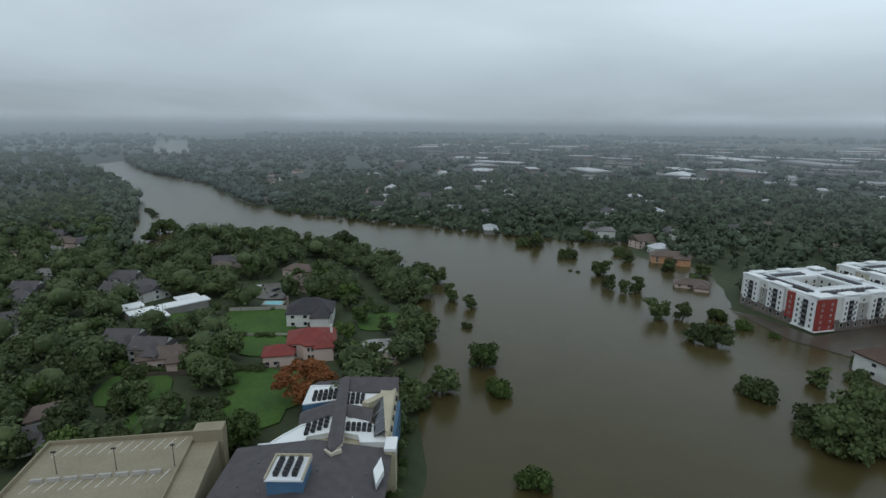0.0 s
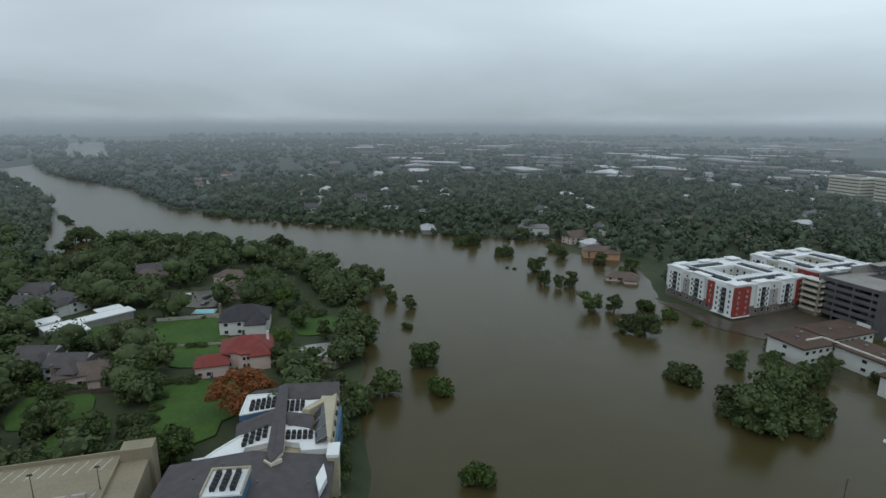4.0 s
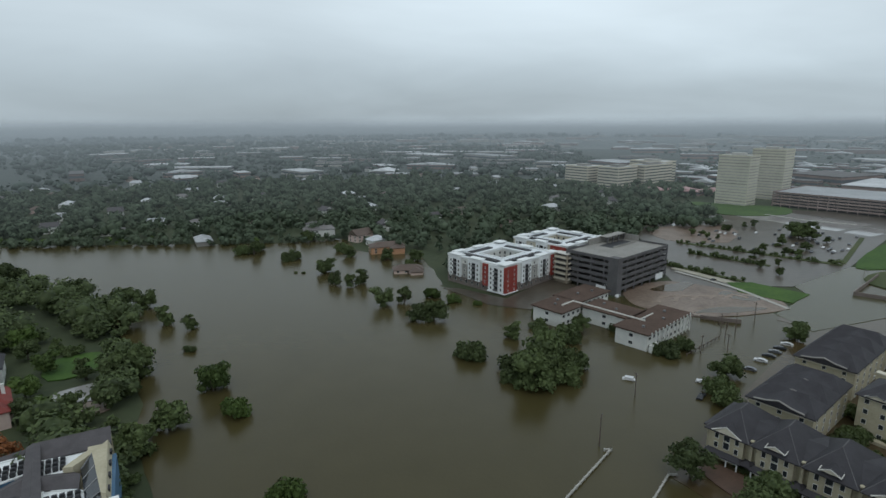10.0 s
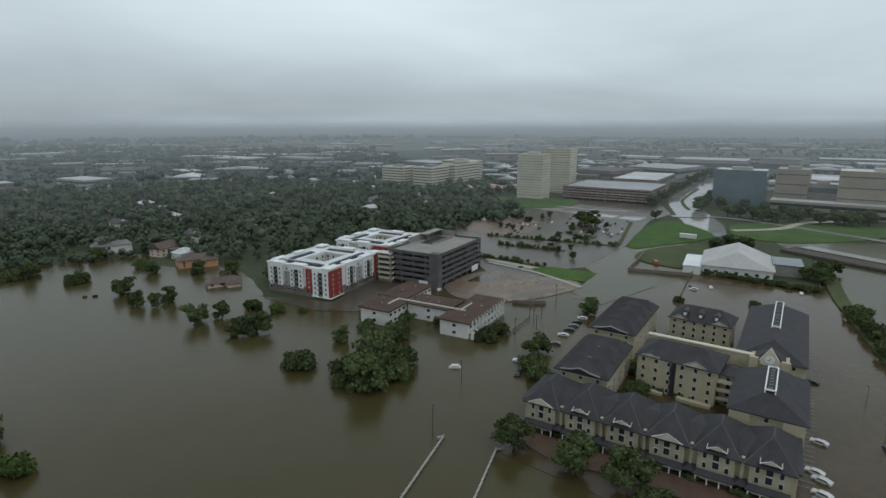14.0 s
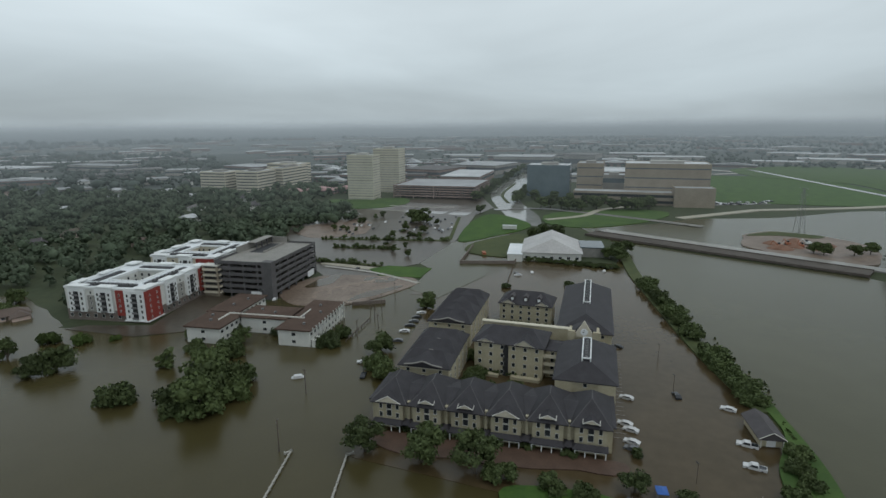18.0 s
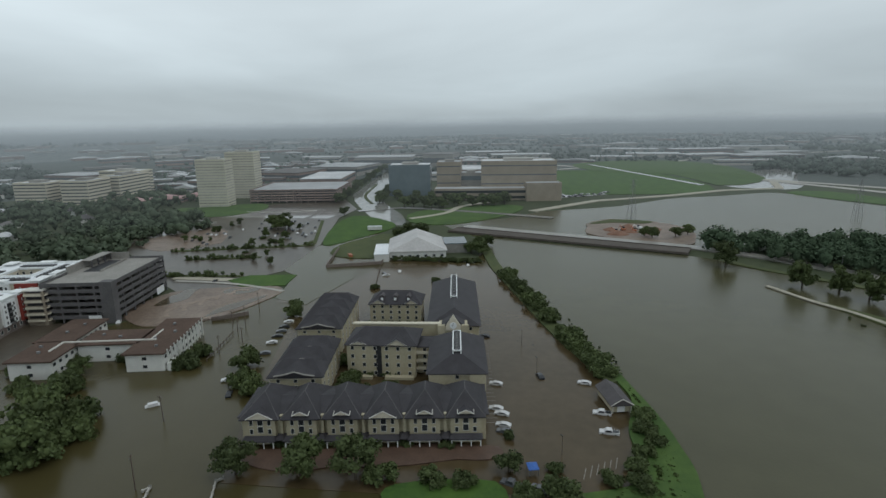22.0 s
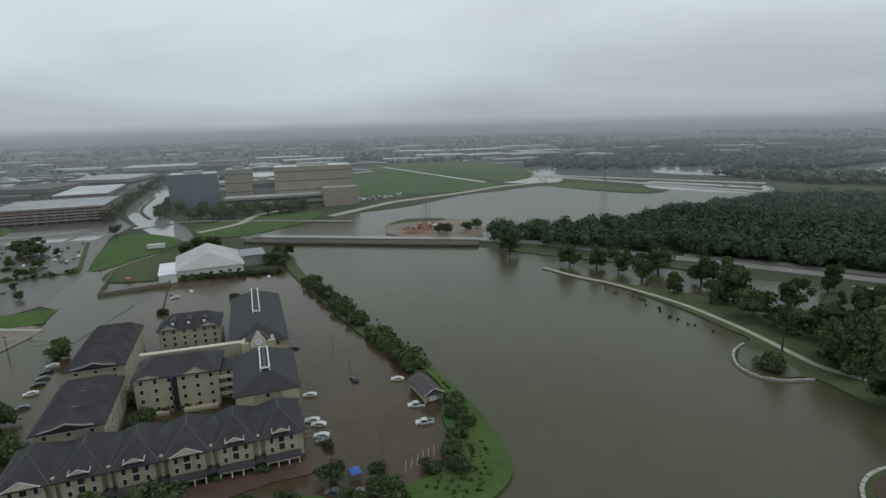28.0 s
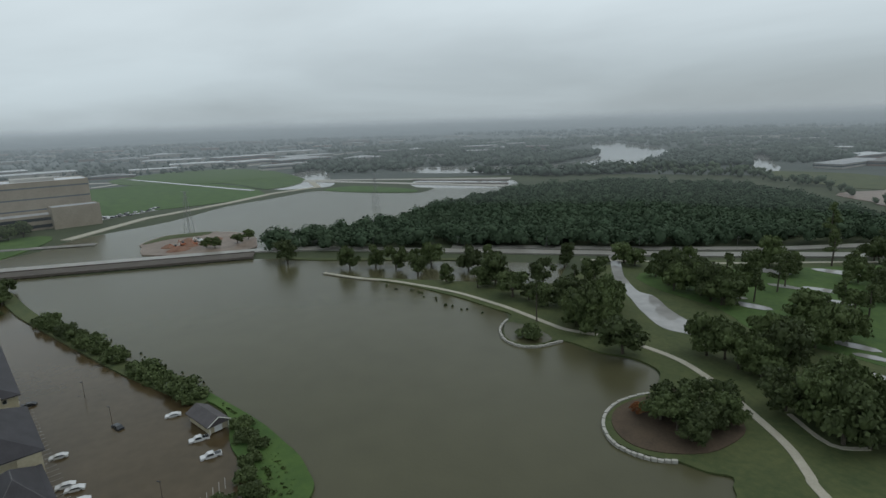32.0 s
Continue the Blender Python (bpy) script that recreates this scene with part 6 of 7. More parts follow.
    s *= 1.32 if s > 0.4 else 1.0
    tree(kind, x, y, s, "leaf_bright" if (x, y) in ((15, 190), (18, 169), (23, 120)) else "leaf", "standing in flood water", {"oak": -1.7, "young": -1.5, "bush": -0.6}[kind] * s, stretch=1.12, group="trees in the flood")
# street trees round the complex
for kind, x, y, s in (("oak", 116, 78, 1.12), ("oak", 118, 61, 1.15), ("oak", 119, 46, 1.25), ("bush", 119, 39, 1.1), ("bush", 120, 26, 0.95), ("bush", 121, 18, 0.85), ("oak", 128, 7, 0.7), ("bush", 130, -5, 0.6),
                      ("bush", 127, -19, 0.8), ("bush", 118, -7, 1.4), ("bush", 144, 8, 0.5), ("bush", 118, 2, 0.9)):
    tree(kind, x, y, s, "leaf", "on the strip before the apartments", 0.3, group="street trees")
for x, y, s in ((246, 72, 1.0), (245, 60, 1.0), (219, 58, 1.2), (217, 70, 1.2), (171, 66, 1.1), (165, 66, 0.9), (163, 60, 1.0), (167, 50, 0.9), (282, 91, 0.7), (206, 72, 0.9), (300, 60, 0.7), (160, 44, 0.9), (211, 50, 1.0), (158, 52, 0.9), (186, 73, 0.9)):
    tree("bush", x, y, s, "leaf", "between the apartment blocks", 0.1, group="courtyard shrubs")
# ---- woods ----
LOW_CORE = 0.72
FAR = ("far_woods", "hazed_mid_woods", "hazed_horizon_woods")


def woods(name, ring, count, hlow, hhigh, mat, seed, label, leaves=22, size=0.8, clear=(), vary=(0.55, 0.8, 1.0, 1.0, 1.3), core=0.8):
    """A closed stand of trees as one mesh of leafy crowns; far stands are made of broad clumps."""
    r = random.Random(seed)
    xs, ys = [p[0] for p in ring], [p[1] for p in ring]
    lumps, tries = [], 0
    while len(lumps) < count * (1 if mat in FAR else 2) and tries < count * 40:
        tries += 1
        x, y = r.uniform(min(xs), max(xs)), r.uniform(min(ys), max(ys))
        if not inside(x, y, ring) or any(inside(x, y, q) for q in clear) or (mat in FAR and any(inside(x, y, q) for q in FAR_WATER + [FIELD])):
            continue
        if any((x - a) ** 2 + (y - b) ** 2 < (c * 0.75) ** 2 for a, b, c in placed if abs(a - x) < 60):
            continue
        h = r.uniform(hlow, hhigh)
        h *= r.choice(vary)
        q = h * r.uniform(0.33, 0.48)
        if mat in FAR:
            wide = q * r.uniform(1.3, 2.6)
            lumps.append((x, y, h * 0.42, wide, wide * r.uniform(0.7, 1.0), h * 0.56))
            continue
        lumps.append((x, y, h - q * 0.9, q, q, q * 0.85))
        w = r.uniform(0, 6.28)
        lumps.append((x + q * 0.7 * math.cos(w), y + q * 0.7 * math.sin(w), h * 0.45, q * 0.8, q * 0.8, h * 0.42))
    return setting(name, lumps_mesh(name, lumps, mat, seed, leaves, size, core=LOW_CORE if leaves > 60 else core, up=0.9), None, label, "woods", "stuff")


for i in range(11):
    tree("bush", 152.5 + 7.5 * i / 10, 71 - 40 * i / 10, 0.75 + 0.25 * (i * 3 % 4) / 3, "leaf", "behind the apartment row", 0.1, group="courtyard shrubs")
# the hedge and trees on the levee
for i in range(18):
    u = i / 17
    x, y = 318 - 128 * u, 21.5 - 45 * u
    if 0.62 < u < 0.70:
        continue
    tree("bush", x, y, 1.0 + 0.5 * ((i * 5) % 3) / 2, "leaf", "on the levee", 0.2, group="levee hedge")
for x, y, s in ((160, -32, 0.9), (153, -31, 0.9), (147, -33, 0.8), (140, -29, 0.8), (134, -26, 0.8), (126, -26, 0.9)):
    tree("bush", x, y, s, "leaf", "on the levee slope", 0.5, group="levee hedge")

woods("levee_scrub", [(188, -29), (166, -32), (150, -30), (135, -30), (127, -26), (121, -14), (114, -8), (111, -16), (114, -29), (122, -36), (143, -37), (165, -34)], 420, 0.5, 1.1, "leaf_bright", 46, "rank green grass and weeds on the levee", 14, 0.45)

# park trees
for i, (x, y) in enumerate(((313, -139), (305, -153), (293, -161), (273, -165), (284, -182), (247, -168), (258, -192), (227, -175), (225, -186), (259, -210), (212, -209), (229, -244), (194, -230), (164, -207),
                            (147, -171), (170, -164), (147, -183), (157, -177), (176, -286), (130, -247), (146, -302), (151, -332), (137, -329), (153, -419), (118, -389), (106, -332), (179, -264))):
    tree(("oak", "young", "oak", "young")[i % 4] if i < 14 else ("oak", "oak", "young", "pine")[i % 4], x, y, 1.3 + 0.45 * ((i * 3) % 5) / 5, "leaf", "in the flooded park", -1.6, 1.35, group="park trees")
for k, (x, y) in enumerate(((185, -181), (154, -173), (150, -179), (151, -186), (150, -176), (170, -198), (160, -182), (156, -192), (164, -188), (176, -188), (158, -249), (151, -257), (131, -246), (130, -256), (137, -247),
                            (201, -275), (145, -252), (165, -255), (140, -258), (104, -188), (91, -186), (83, -186), (80, -194), (98, -190), (86, -212), (83, -226), (80, -234), (95, -246), (78, -242), (88, -196),
                            (90, -222), (56, -166), (50, -163), (45, -166), (60, -181), (50, -180), (62, -172), (54, -172), (40, -172))):
    tree("oak", x, y, 1.2 + 0.4 * ((k * 7) % 5) / 4, "leaf", "in a dense clump in the park", -0.4, 1.4 if k % 3 else 1.1, group="park trees")
for x, y in ((90, -142), (81, -143), (75, -141), (74, -149), (79, -153), (85, -150), (87, -135), (81, -134), (75, -132)):
    tree("oak", x, y, 1.0, "leaf", "on the park peninsula", -0.2, 1.15, group="park trees")
tree("bare", 93, -133, 0.42, "leaf_brown", "on the park peninsula")
for x, y in ((124, -262), (126, -297), (135, -377), (118, -396), (81, -271)):
    tree("pine", x, y, 1.3, "leaf", "on the park meadow", 0.3, group="park trees")
tree("bush", 158, -149, 1.5, "leaf", "on the small park bay", 0.3, group="park trees")
tree("oak", 355, -113, 1.5, "leaf", "at the causeway", 0.2, 1.1)
r5 = random.Random(5)
more = 0
while more < 26:
    x, y = r5.uniform(20, 250), r5.uniform(-400, -165)
    if not inside(x, y, park) or min((x - a) ** 2 + (y - b) ** 2 for a, b in walk_line) < 60 or inside(x, y, [(214, -270), (155, -205), (110, -200), (110, -215), (195, -262)]):
        continue
    if min((x - a) ** 2 + (y - b) ** 2 for a, b in trees_made) < 36:
        continue
    tree(r5.choice(("oak", "oak", "pine", "young")), x, y, r5.uniform(1.0, 1.7), "leaf", "in the park", 0.3, group="park trees")
    more += 1
for x, y in ((441, -79), (441, -102), (450, -113), (436, -84)):
    tree("oak", x, y, 0.9, "leaf", "on the construction island", 0.5)
# riverside garden trees
gardens = [(-20, 150), (-18, 205), (-28, 245), (-45, 282), (-72, 315), (-98, 350), (-150, 385), (-195, 395), (-215, 370), (-300, 480), (-380, 600), (-420, 560), (-330, 330), (-240, 180), (-150, 130), (-100, 128), (-60, 130), (-45, 150)]
LAWNS = [rect(-104, -64, 217, 252), rect(-86, -63, 198, 219), rect(-78, -52, 149, 186), rect(-118, -91, 159, 182), rect(-130, -107, 220, 244), rect(-147, -120, 163, 181), rect(-40, -14, 203, 247), rect(-75, -38, 183, 262), rect(-152, -108, 224, 268), rect(-95, -76, 255, 270), rect(-123, -104, 130, 160), [(-45 + 13.5 * math.cos(k * 0.5236), 171 + 15 * math.sin(k * 0.5236)) for k in range(12)], rect(-62, -40, 150, 186), rect(-134, -108, 190, 212), rect(-97, -80, 138, 166), rect(-112, -82, 266, 296), rect(-36, -12, 188, 218)]
made = 0
while made < 75:
    x, y = r5.uniform(-150, -10), r5.uniform(125, 320)
    if not inside(x, y, gardens) or any(inside(x, y, q) for q in LAWNS) or any((x - a) ** 2 + (y - b) ** 2 < 64 for a, b in HOMES):
        continue
    if min((x - a) ** 2 + (y - b) ** 2 for a, b in trees_made) < (20 if y < 330 else 26):
        continue
    tree(r5.choice(("oak", "oak", "oak", "young", "bush")), x, y, r5.uniform(0.75, 1.3), r5.choice(("leaf", "leaf", "leaf", "leaf_bright")), "in the riverside gardens", group="garden trees")
    made += 1
CLEAR = LAWNS + [rect(a - 11, a + 11, b - 13, b + 8) for a, b in HOMES]
# garden edges
for i in range(60):
    for a, b in (((-104, 252), (-74, 253)), ((-91, 218), (-66, 218)), ((-76, 186), (-64, 186)), ((-70, 152), (-74, 184))):
        if i % 15 == 0:
            u = i / 60 + r5.uniform(-0.04, 0.04)
            tree("bush", a[0] + (b[0] - a[0]) * u, a[1] + (b[1] - a[1]) * u, r5.uniform(0.45, 0.7), "leaf", "along a garden boundary", group="garden hedges")
# trees at the town lots
for i in range(30):
    x, y = r5.uniform(300, 490), r5.uniform(170, 290)
    if inside(x, y, [(320, 175), (300, 200), (345, 245), (360, 300), (460, 280), (495, 200), (400, 165)]):
        tree(r5.choice(("oak", "bush", "young")), x, y, r5.uniform(0.5, 0.9), "leaf", "between flooded car parks", group="car park trees")
for x, y, s in ((462, 232, 1.3), (455, 240, 1.2), (440, 228, 1.1), (448, 222, 1.0), (436, 108, 1.0), (428, 96, 1.2), (380, 42, 1.3), (372, 48, 1.0), (368, 40, 1.0), (395, 40, 1.0), (418, 112, 1.0), (640, 150, 1.2), (630, 130, 1.2), (632, 112, 1.2), (636, 90, 1.1),
                (632, 70, 1.0), (634, 50, 1.1), (640, 172, 1.3), (520, 196, 1.0)):
    tree("oak", x, y, s, "leaf", "beside a street", group="street trees")
for i in range(16):
    tree("bush", 346 + 2.2 * (i % 2), 104 - i * 4.2, 0.75, "leaf", "in a row before the hall", group="hall hedge")
for i in range(30):
    u = (i / 29) ** 1.4
    tree("oak", 600 + 560 * u, 208 + 92 * u + (25 if i % 2 else -25), 1.15 + 0.3 * (i % 3) / 2, "leaf", "lining the avenue", group="avenue trees")


forest = [(410, -112), (387, -116), (364, -157), (314, -224), (260, -282), (208, -338), (150, -430), (95, -480), (135, -500), (255, -590), (333, -629), (450, -580), (492, -427), (462, -324), (424, -236), (412, -170), (416, -125)]
woods("forest", forest, 2500, 10, 14, "forest", 21, "dense dark green wood beyond the lake", 50, 0.95, vary=(0.8, 0.9, 1.0, 1.0, 1.1, 1.25), core=0.66)
woods("garden_woods", gardens, 960, 7, 13.5, "leaf_mass", 20, "dense canopy of garden trees on the river bank", 62, 0.74, CLEAR + [[(-192, 428), (-203, 346), (-222, 376), (-246, 404), (-262, 440), (-235, 440)]])
woods("bank_trees", band(curve([(-14, 262), (-28, 300), (-46, 334), (-70, 358), (-104, 380), (-150, 405), (-196, 412)], 5), 26), 210, 7, 12, "leaf_mass", 19, "dark trees along the flooded river bank", 66, 0.7)
woods("bank_trees", band(curve([(-12, 132), (-14, 170), (-13, 208), (-15, 250)], 5), 9), 34, 6, 10, "leaf_mass", 18, "dark trees along the flooded river bank", 66, 0.7)
north_wood = [(-180, 575), (-130, 540), (-76, 512), (-12, 480), (53, 446), (95, 426), (140, 415), (142, 372), (150, 350), (170, 334), (160, 300), (152, 270), (196, 290), (250, 300), (345, 290), (420, 340), (520, 470), (520, 620), (420, 800), (250, 860), (0, 880), (-230, 830), (-300, 780), (-255, 668)]
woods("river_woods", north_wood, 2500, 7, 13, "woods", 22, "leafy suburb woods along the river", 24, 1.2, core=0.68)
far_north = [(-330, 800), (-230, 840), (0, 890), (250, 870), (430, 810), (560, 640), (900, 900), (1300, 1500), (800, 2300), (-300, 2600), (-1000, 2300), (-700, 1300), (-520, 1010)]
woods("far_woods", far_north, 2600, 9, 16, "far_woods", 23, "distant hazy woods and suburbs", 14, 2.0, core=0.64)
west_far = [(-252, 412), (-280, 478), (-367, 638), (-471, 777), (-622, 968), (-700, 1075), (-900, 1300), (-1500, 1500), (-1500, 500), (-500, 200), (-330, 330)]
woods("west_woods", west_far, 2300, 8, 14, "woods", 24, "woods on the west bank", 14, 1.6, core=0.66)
woods("far_woods", [(-720, 1250), (-1000, 2400), (-2400, 4000), (-3600, 3000), (-1500, 1450), (-900, 1290)], 1300, 10, 18, "hazed_horizon_woods", 25, "distant hazy woods upstream", 3, 2.0)
woods("far_woods", [(-900, 2500), (700, 2500), (2200, 2400), (3300, 1800), (3600, 2600), (1500, 4300), (-1500, 4300)], 2200, 12, 24, "hazed_horizon_woods", 26, "distant hazy woods on the horizon", 3, 2.4)
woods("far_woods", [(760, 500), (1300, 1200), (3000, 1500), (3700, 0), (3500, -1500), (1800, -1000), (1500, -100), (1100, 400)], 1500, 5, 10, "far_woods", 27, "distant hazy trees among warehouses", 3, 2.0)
woods("far_woods", [(860, -640), (1100, -1100), (1700, -700), (1900, -1300), (1250, -1900), (1220, -1400), (1130, -1180)], 900, 10, 17, "hazed_mid_woods", 28, "distant hazy woods behind the reservoir", 10, 2.2, core=0.7)
woods("far_woods", [(640, -900), (850, -1350), (1200, -1400), (1500, -3000), (-200, -2600), (-300, -1200), (200, -1250), (560, -1200), (440, -890)], 2600, 10, 17, "hazed_mid_woods", 29, "distant hazy woods to the south", 8, 2.3, core=0.7)
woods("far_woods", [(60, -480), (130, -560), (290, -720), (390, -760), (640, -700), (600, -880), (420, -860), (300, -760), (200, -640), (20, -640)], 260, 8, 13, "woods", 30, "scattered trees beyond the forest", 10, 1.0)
woods("far_woods", [(1500, -200), (1900, -1000), (2600, -1800), (3600, -1600), (3900, 200), (3200, 1700), (2600, 1500)], 1500, 7, 13, "hazed_horizon_woods", 33, "distant hazy trees at the horizon", 2, 2.4)
woods("far_woods", [(200, -2000), (1500, -1900), (2700, -1900), (3300, -2600), (1500, -4200), (-1500, -4000)], 2000, 10, 18, "hazed_horizon_woods", 34, "distant hazy woods at the southern horizon", 2, 2.4)
for a, b in (((290, 230), (296, 180)), ((330, 242), (343, 192)), ((352, 268), (384, 170))):
    woods("hedge", band([a, b], 4), 46, 2, 3.4, "leaf_mass", 60 + a[0] % 7, "dark hedge between flooded car parks", 30, 0.4)
woods("far_woods", [(860, -610), (1100, -1080), (1480, -900), (1230, -420), (1000, -350), (900, -480)], 700, 9, 15, "hazed_mid_woods", 35, "distant hazy wood beyond the reservoir", 16, 1.9, core=0.64)
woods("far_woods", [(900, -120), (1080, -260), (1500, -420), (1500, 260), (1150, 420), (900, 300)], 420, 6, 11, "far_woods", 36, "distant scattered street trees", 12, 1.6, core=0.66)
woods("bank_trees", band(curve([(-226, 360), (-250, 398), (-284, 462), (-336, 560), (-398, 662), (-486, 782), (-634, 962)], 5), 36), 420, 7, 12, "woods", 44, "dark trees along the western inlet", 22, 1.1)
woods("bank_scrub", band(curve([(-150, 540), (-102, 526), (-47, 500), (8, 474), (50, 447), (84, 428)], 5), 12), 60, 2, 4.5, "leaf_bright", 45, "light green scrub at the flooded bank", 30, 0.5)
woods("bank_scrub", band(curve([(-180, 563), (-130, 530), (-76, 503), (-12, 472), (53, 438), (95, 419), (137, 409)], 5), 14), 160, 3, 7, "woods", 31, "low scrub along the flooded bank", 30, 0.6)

woods("bank_trees", band(curve([(-700, 1262), (-536, 1020), (-400, 872), (-320, 800), (-250, 690), (-176, 588)], 5), 44), 520, 8, 14, "hazed_mid_woods", 37, "hazy trees along the far river bank", 24, 1.5, core=0.62)

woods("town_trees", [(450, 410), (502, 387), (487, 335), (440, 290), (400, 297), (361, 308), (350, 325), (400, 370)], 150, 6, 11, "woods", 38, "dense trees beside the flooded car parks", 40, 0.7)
for x, y in ((576, 148), (583, 139), (571, 116), (571, 104), (608, 98), (587, 74), (596, 64), (598, 51), (607, 41), (578, 110), (590, 92), (602, 58), (585, 128), (625, 44)):
    tree("oak", x, y, 1.35, "leaf", "before the hospital", 0.3, group="hospital trees")
for kind, x, y, s, mat in (("oak", -36, 236, 0.9, "leaf_bright"), ("oak", -41, 216, 0.85, "leaf_bright"), ("bush", -30, 250, 1.0, "leaf"), ("young", -24, 222, 1.0, "leaf"), ("oak", -45, 254, 0.9, "leaf"), ("oak", -60, 264, 1.0, "leaf"),
                           ("bush", -36, 205, 0.9, "leaf_bright"), ("oak", -27, 190, 1.0, "leaf"), ("bush", -36, 192, 0.9, "leaf"), ("young", -104, 168, 1.2, "leaf"), ("oak", -118, 160, 1.1, "leaf"), ("oak", -130, 176, 1.1, "leaf"),
                           ("oak", -90, 195, 1.1, "leaf_bright"), ("oak", -98, 157, 1.2, "leaf"), ("oak", -84, 150, 1.1, "leaf"), ("pine", -100, 206, 1.1, "leaf"), ("oak", -77, 174, 1.0, "leaf"), ("oak", -72, 150, 1.0, "leaf"),
                           ("oak", -110, 146, 1.1, "leaf"), ("oak", -106, 134, 1.0, "leaf"), ("oak", -66, 142, 0.9, "leaf"), ("pine", -122, 168, 1.2, "leaf"), ("oak", -88, 133, 0.9, "leaf")):
    tree(kind, x, y, s, mat, "between the gardens", group="garden trees")
for x, y in ((131, 73), (132, 61), (133, 49), (136, 37), (137, 25)):
    for k in (-1, 1):
        tree("bush", x - 0.5, y + k * 0.9, 0.40, "leaf", "between two porches", 0.1, 1.2, group="porch hedge")
for i in range(11):
    if i != 5:
        tree("bush", 175.6 + 4 * i / 10, 69 - 23 * i / 10, 0.42, "leaf", "before the courtyard block", 0.1, 1.2, group="courtyard hedge")
for i in range(8):
    tree("bush", 224.5 + 2.4 * i / 7, 75 - 21 * i / 7, 0.6, "leaf", "before the dormered block", 0.1, 1.2, group="courtyard hedge")
office("hospital", "low white wing of the hospital with a blue glass band", 712, 92, 6, 30, 30, 26, "far_wall", storeys=2, ratio=0.4, cat="hospital", glass="hospital_glass")
for k in range(26):
    x, y = -10.5 - 3.0 * ((k * 7) % 5) / 4, 62 + k * 3.4
    tree("bush" if k % 3 else "young", x, y, 0.45 + 0.25 * ((k * 3) % 4) / 3, "leaf" if k % 4 else "leaf_bright", "at the water beside the school", group="school hedge")

woods("far_woods", [(820, -560), (640, -585), (560, -690), (500, -960), (785, -1130), (1000, -1000), (900, -760)], 800, 9, 15, "hazed_mid_woods", 39, "distant hazy wood behind the forest", 20, 1.7, core=0.64)
woods("far_woods", [(493, -983), (377, -1060), (420, -1250), (631, -1437), (785, -1173)], 420, 9, 15, "hazed_mid_woods", 40, "distant hazy wood behind the forest", 16, 1.9, core=0.64)

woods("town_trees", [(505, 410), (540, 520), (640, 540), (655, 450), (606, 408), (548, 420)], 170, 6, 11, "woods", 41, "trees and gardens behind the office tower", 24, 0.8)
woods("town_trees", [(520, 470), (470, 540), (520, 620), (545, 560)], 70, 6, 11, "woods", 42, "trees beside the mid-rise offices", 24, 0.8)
for x, y, w, d in ((600, 455, 44, 20), (622, 430, 34, 18), (575, 480, 26, 16)):
    b = far_shed(x, y, 20, d, w, 5, "brick", "pink", "low shops with reddish roofs among trees", 1)
r7 = random.Random(7)
spots = []
while len(spots) < 46:
    x, y = r7.uniform(640, 1250), r7.uniform(300, 760)
    if inside(x, y, [(640, 420), (720, 360), (860, 300), (1000, 420), (1250, 480), (1100, 760), (780, 700)]) and all((x - a) ** 2 + (y - b) ** 2 > 900 for a, b in spots) and free(x, y, 14):
        spots.append((x, y))
        far_shed(x, y, 8 + r7.uniform(-10, 10), r7.uniform(14, 26), r7.uniform(20, 46), r7.uniform(4, 9), r7.choice(("wall", "brick")), r7.choice(("flat", "flat", "grey", "pitch")), "low shop building with a pale roof", 1)
woods("far_woods", [(640, 420), (720, 360), (860, 300), (1000, 420), (1250, 480), (1100, 760), (780, 700)], 320, 6, 11, "hazed_mid_woods", 43, "street trees among low shops", 16, 1.2, core=0.64)

for kind, x, y, s in (("bush", 83, 361, 1.1), ("bush", 128, 243, 1.2), ("bush", 135, 232, 1.0), ("bush", 143, 222, 0.6), ("young", 96, 322, 1.0), ("bush", 60, 398, 1.5), ("bush", 70, 402, 1.4), ("bush", 124, 372, 1.4),
                      ("oak", 168, 188, 0.8), ("bush", 160, 193, 1.0), ("oak", 110, 414, 1.0), ("oak", 140, 330, 0.9), ("oak", 156, 318, 1.0), ("bush", 146, 306, 1.2), ("oak", 122, 352, 0.9)):
    tree(kind, x, y, s, "leaf_bright" if 127 < x < 145 and y < 245 else "leaf", "standing in flood water", {"oak": -1.7, "young": -1.5, "bush": -0.6}[kind], stretch=1.12, group="trees in the flood")

# ---- cars, poles and other small things ----
def car_meshes(kind):
    if kind not in MESH:
        L, W = (5.7, 2.0) if kind == "pickup" else (4.7, 1.85)
        body, glass, wheel = Shape(), Shape(), Shape()
        side = [(-L / 2, 0.35), (L / 2, 0.35), (L / 2, 0.75), (L / 2 - 0.15, 0.95), (L * 0.27, 1.02)]
        if kind == "pickup":
            side += [(L * 0.14, 1.75), (-L * 0.12, 1.8), (-L * 0.16, 1.1), (-L / 2, 1.1)]
            win = [(L * 0.24, 1.08), (L * 0.135, 1.68), (-L * 0.10, 1.72), (-L * 0.13, 1.08)]
        else:
            side += [(L * 0.12, 1.42), (-L * 0.22, 1.46), (-L * 0.42, 1.05), (-L / 2, 0.95)]
            win = [(L * 0.24, 1.02), (L * 0.115, 1.36), (-L * 0.21, 1.40), (-L * 0.37, 1.03)]
        n = len(side)
        ring = [(x, W / 2 * (0.86 if z > 1.2 else 1.0), z) for x, z in side]
        body.v = [(x, -y, z) for x, y, z in ring] + ring
        body.f = [tuple(range(n)), tuple(range(2 * n - 1, n - 1, -1))] + [(i, n + i, n + (i + 1) % n, (i + 1) % n) for i in range(n)]
        body.m = [0] * len(body.f)
        for e in (-1, 1):
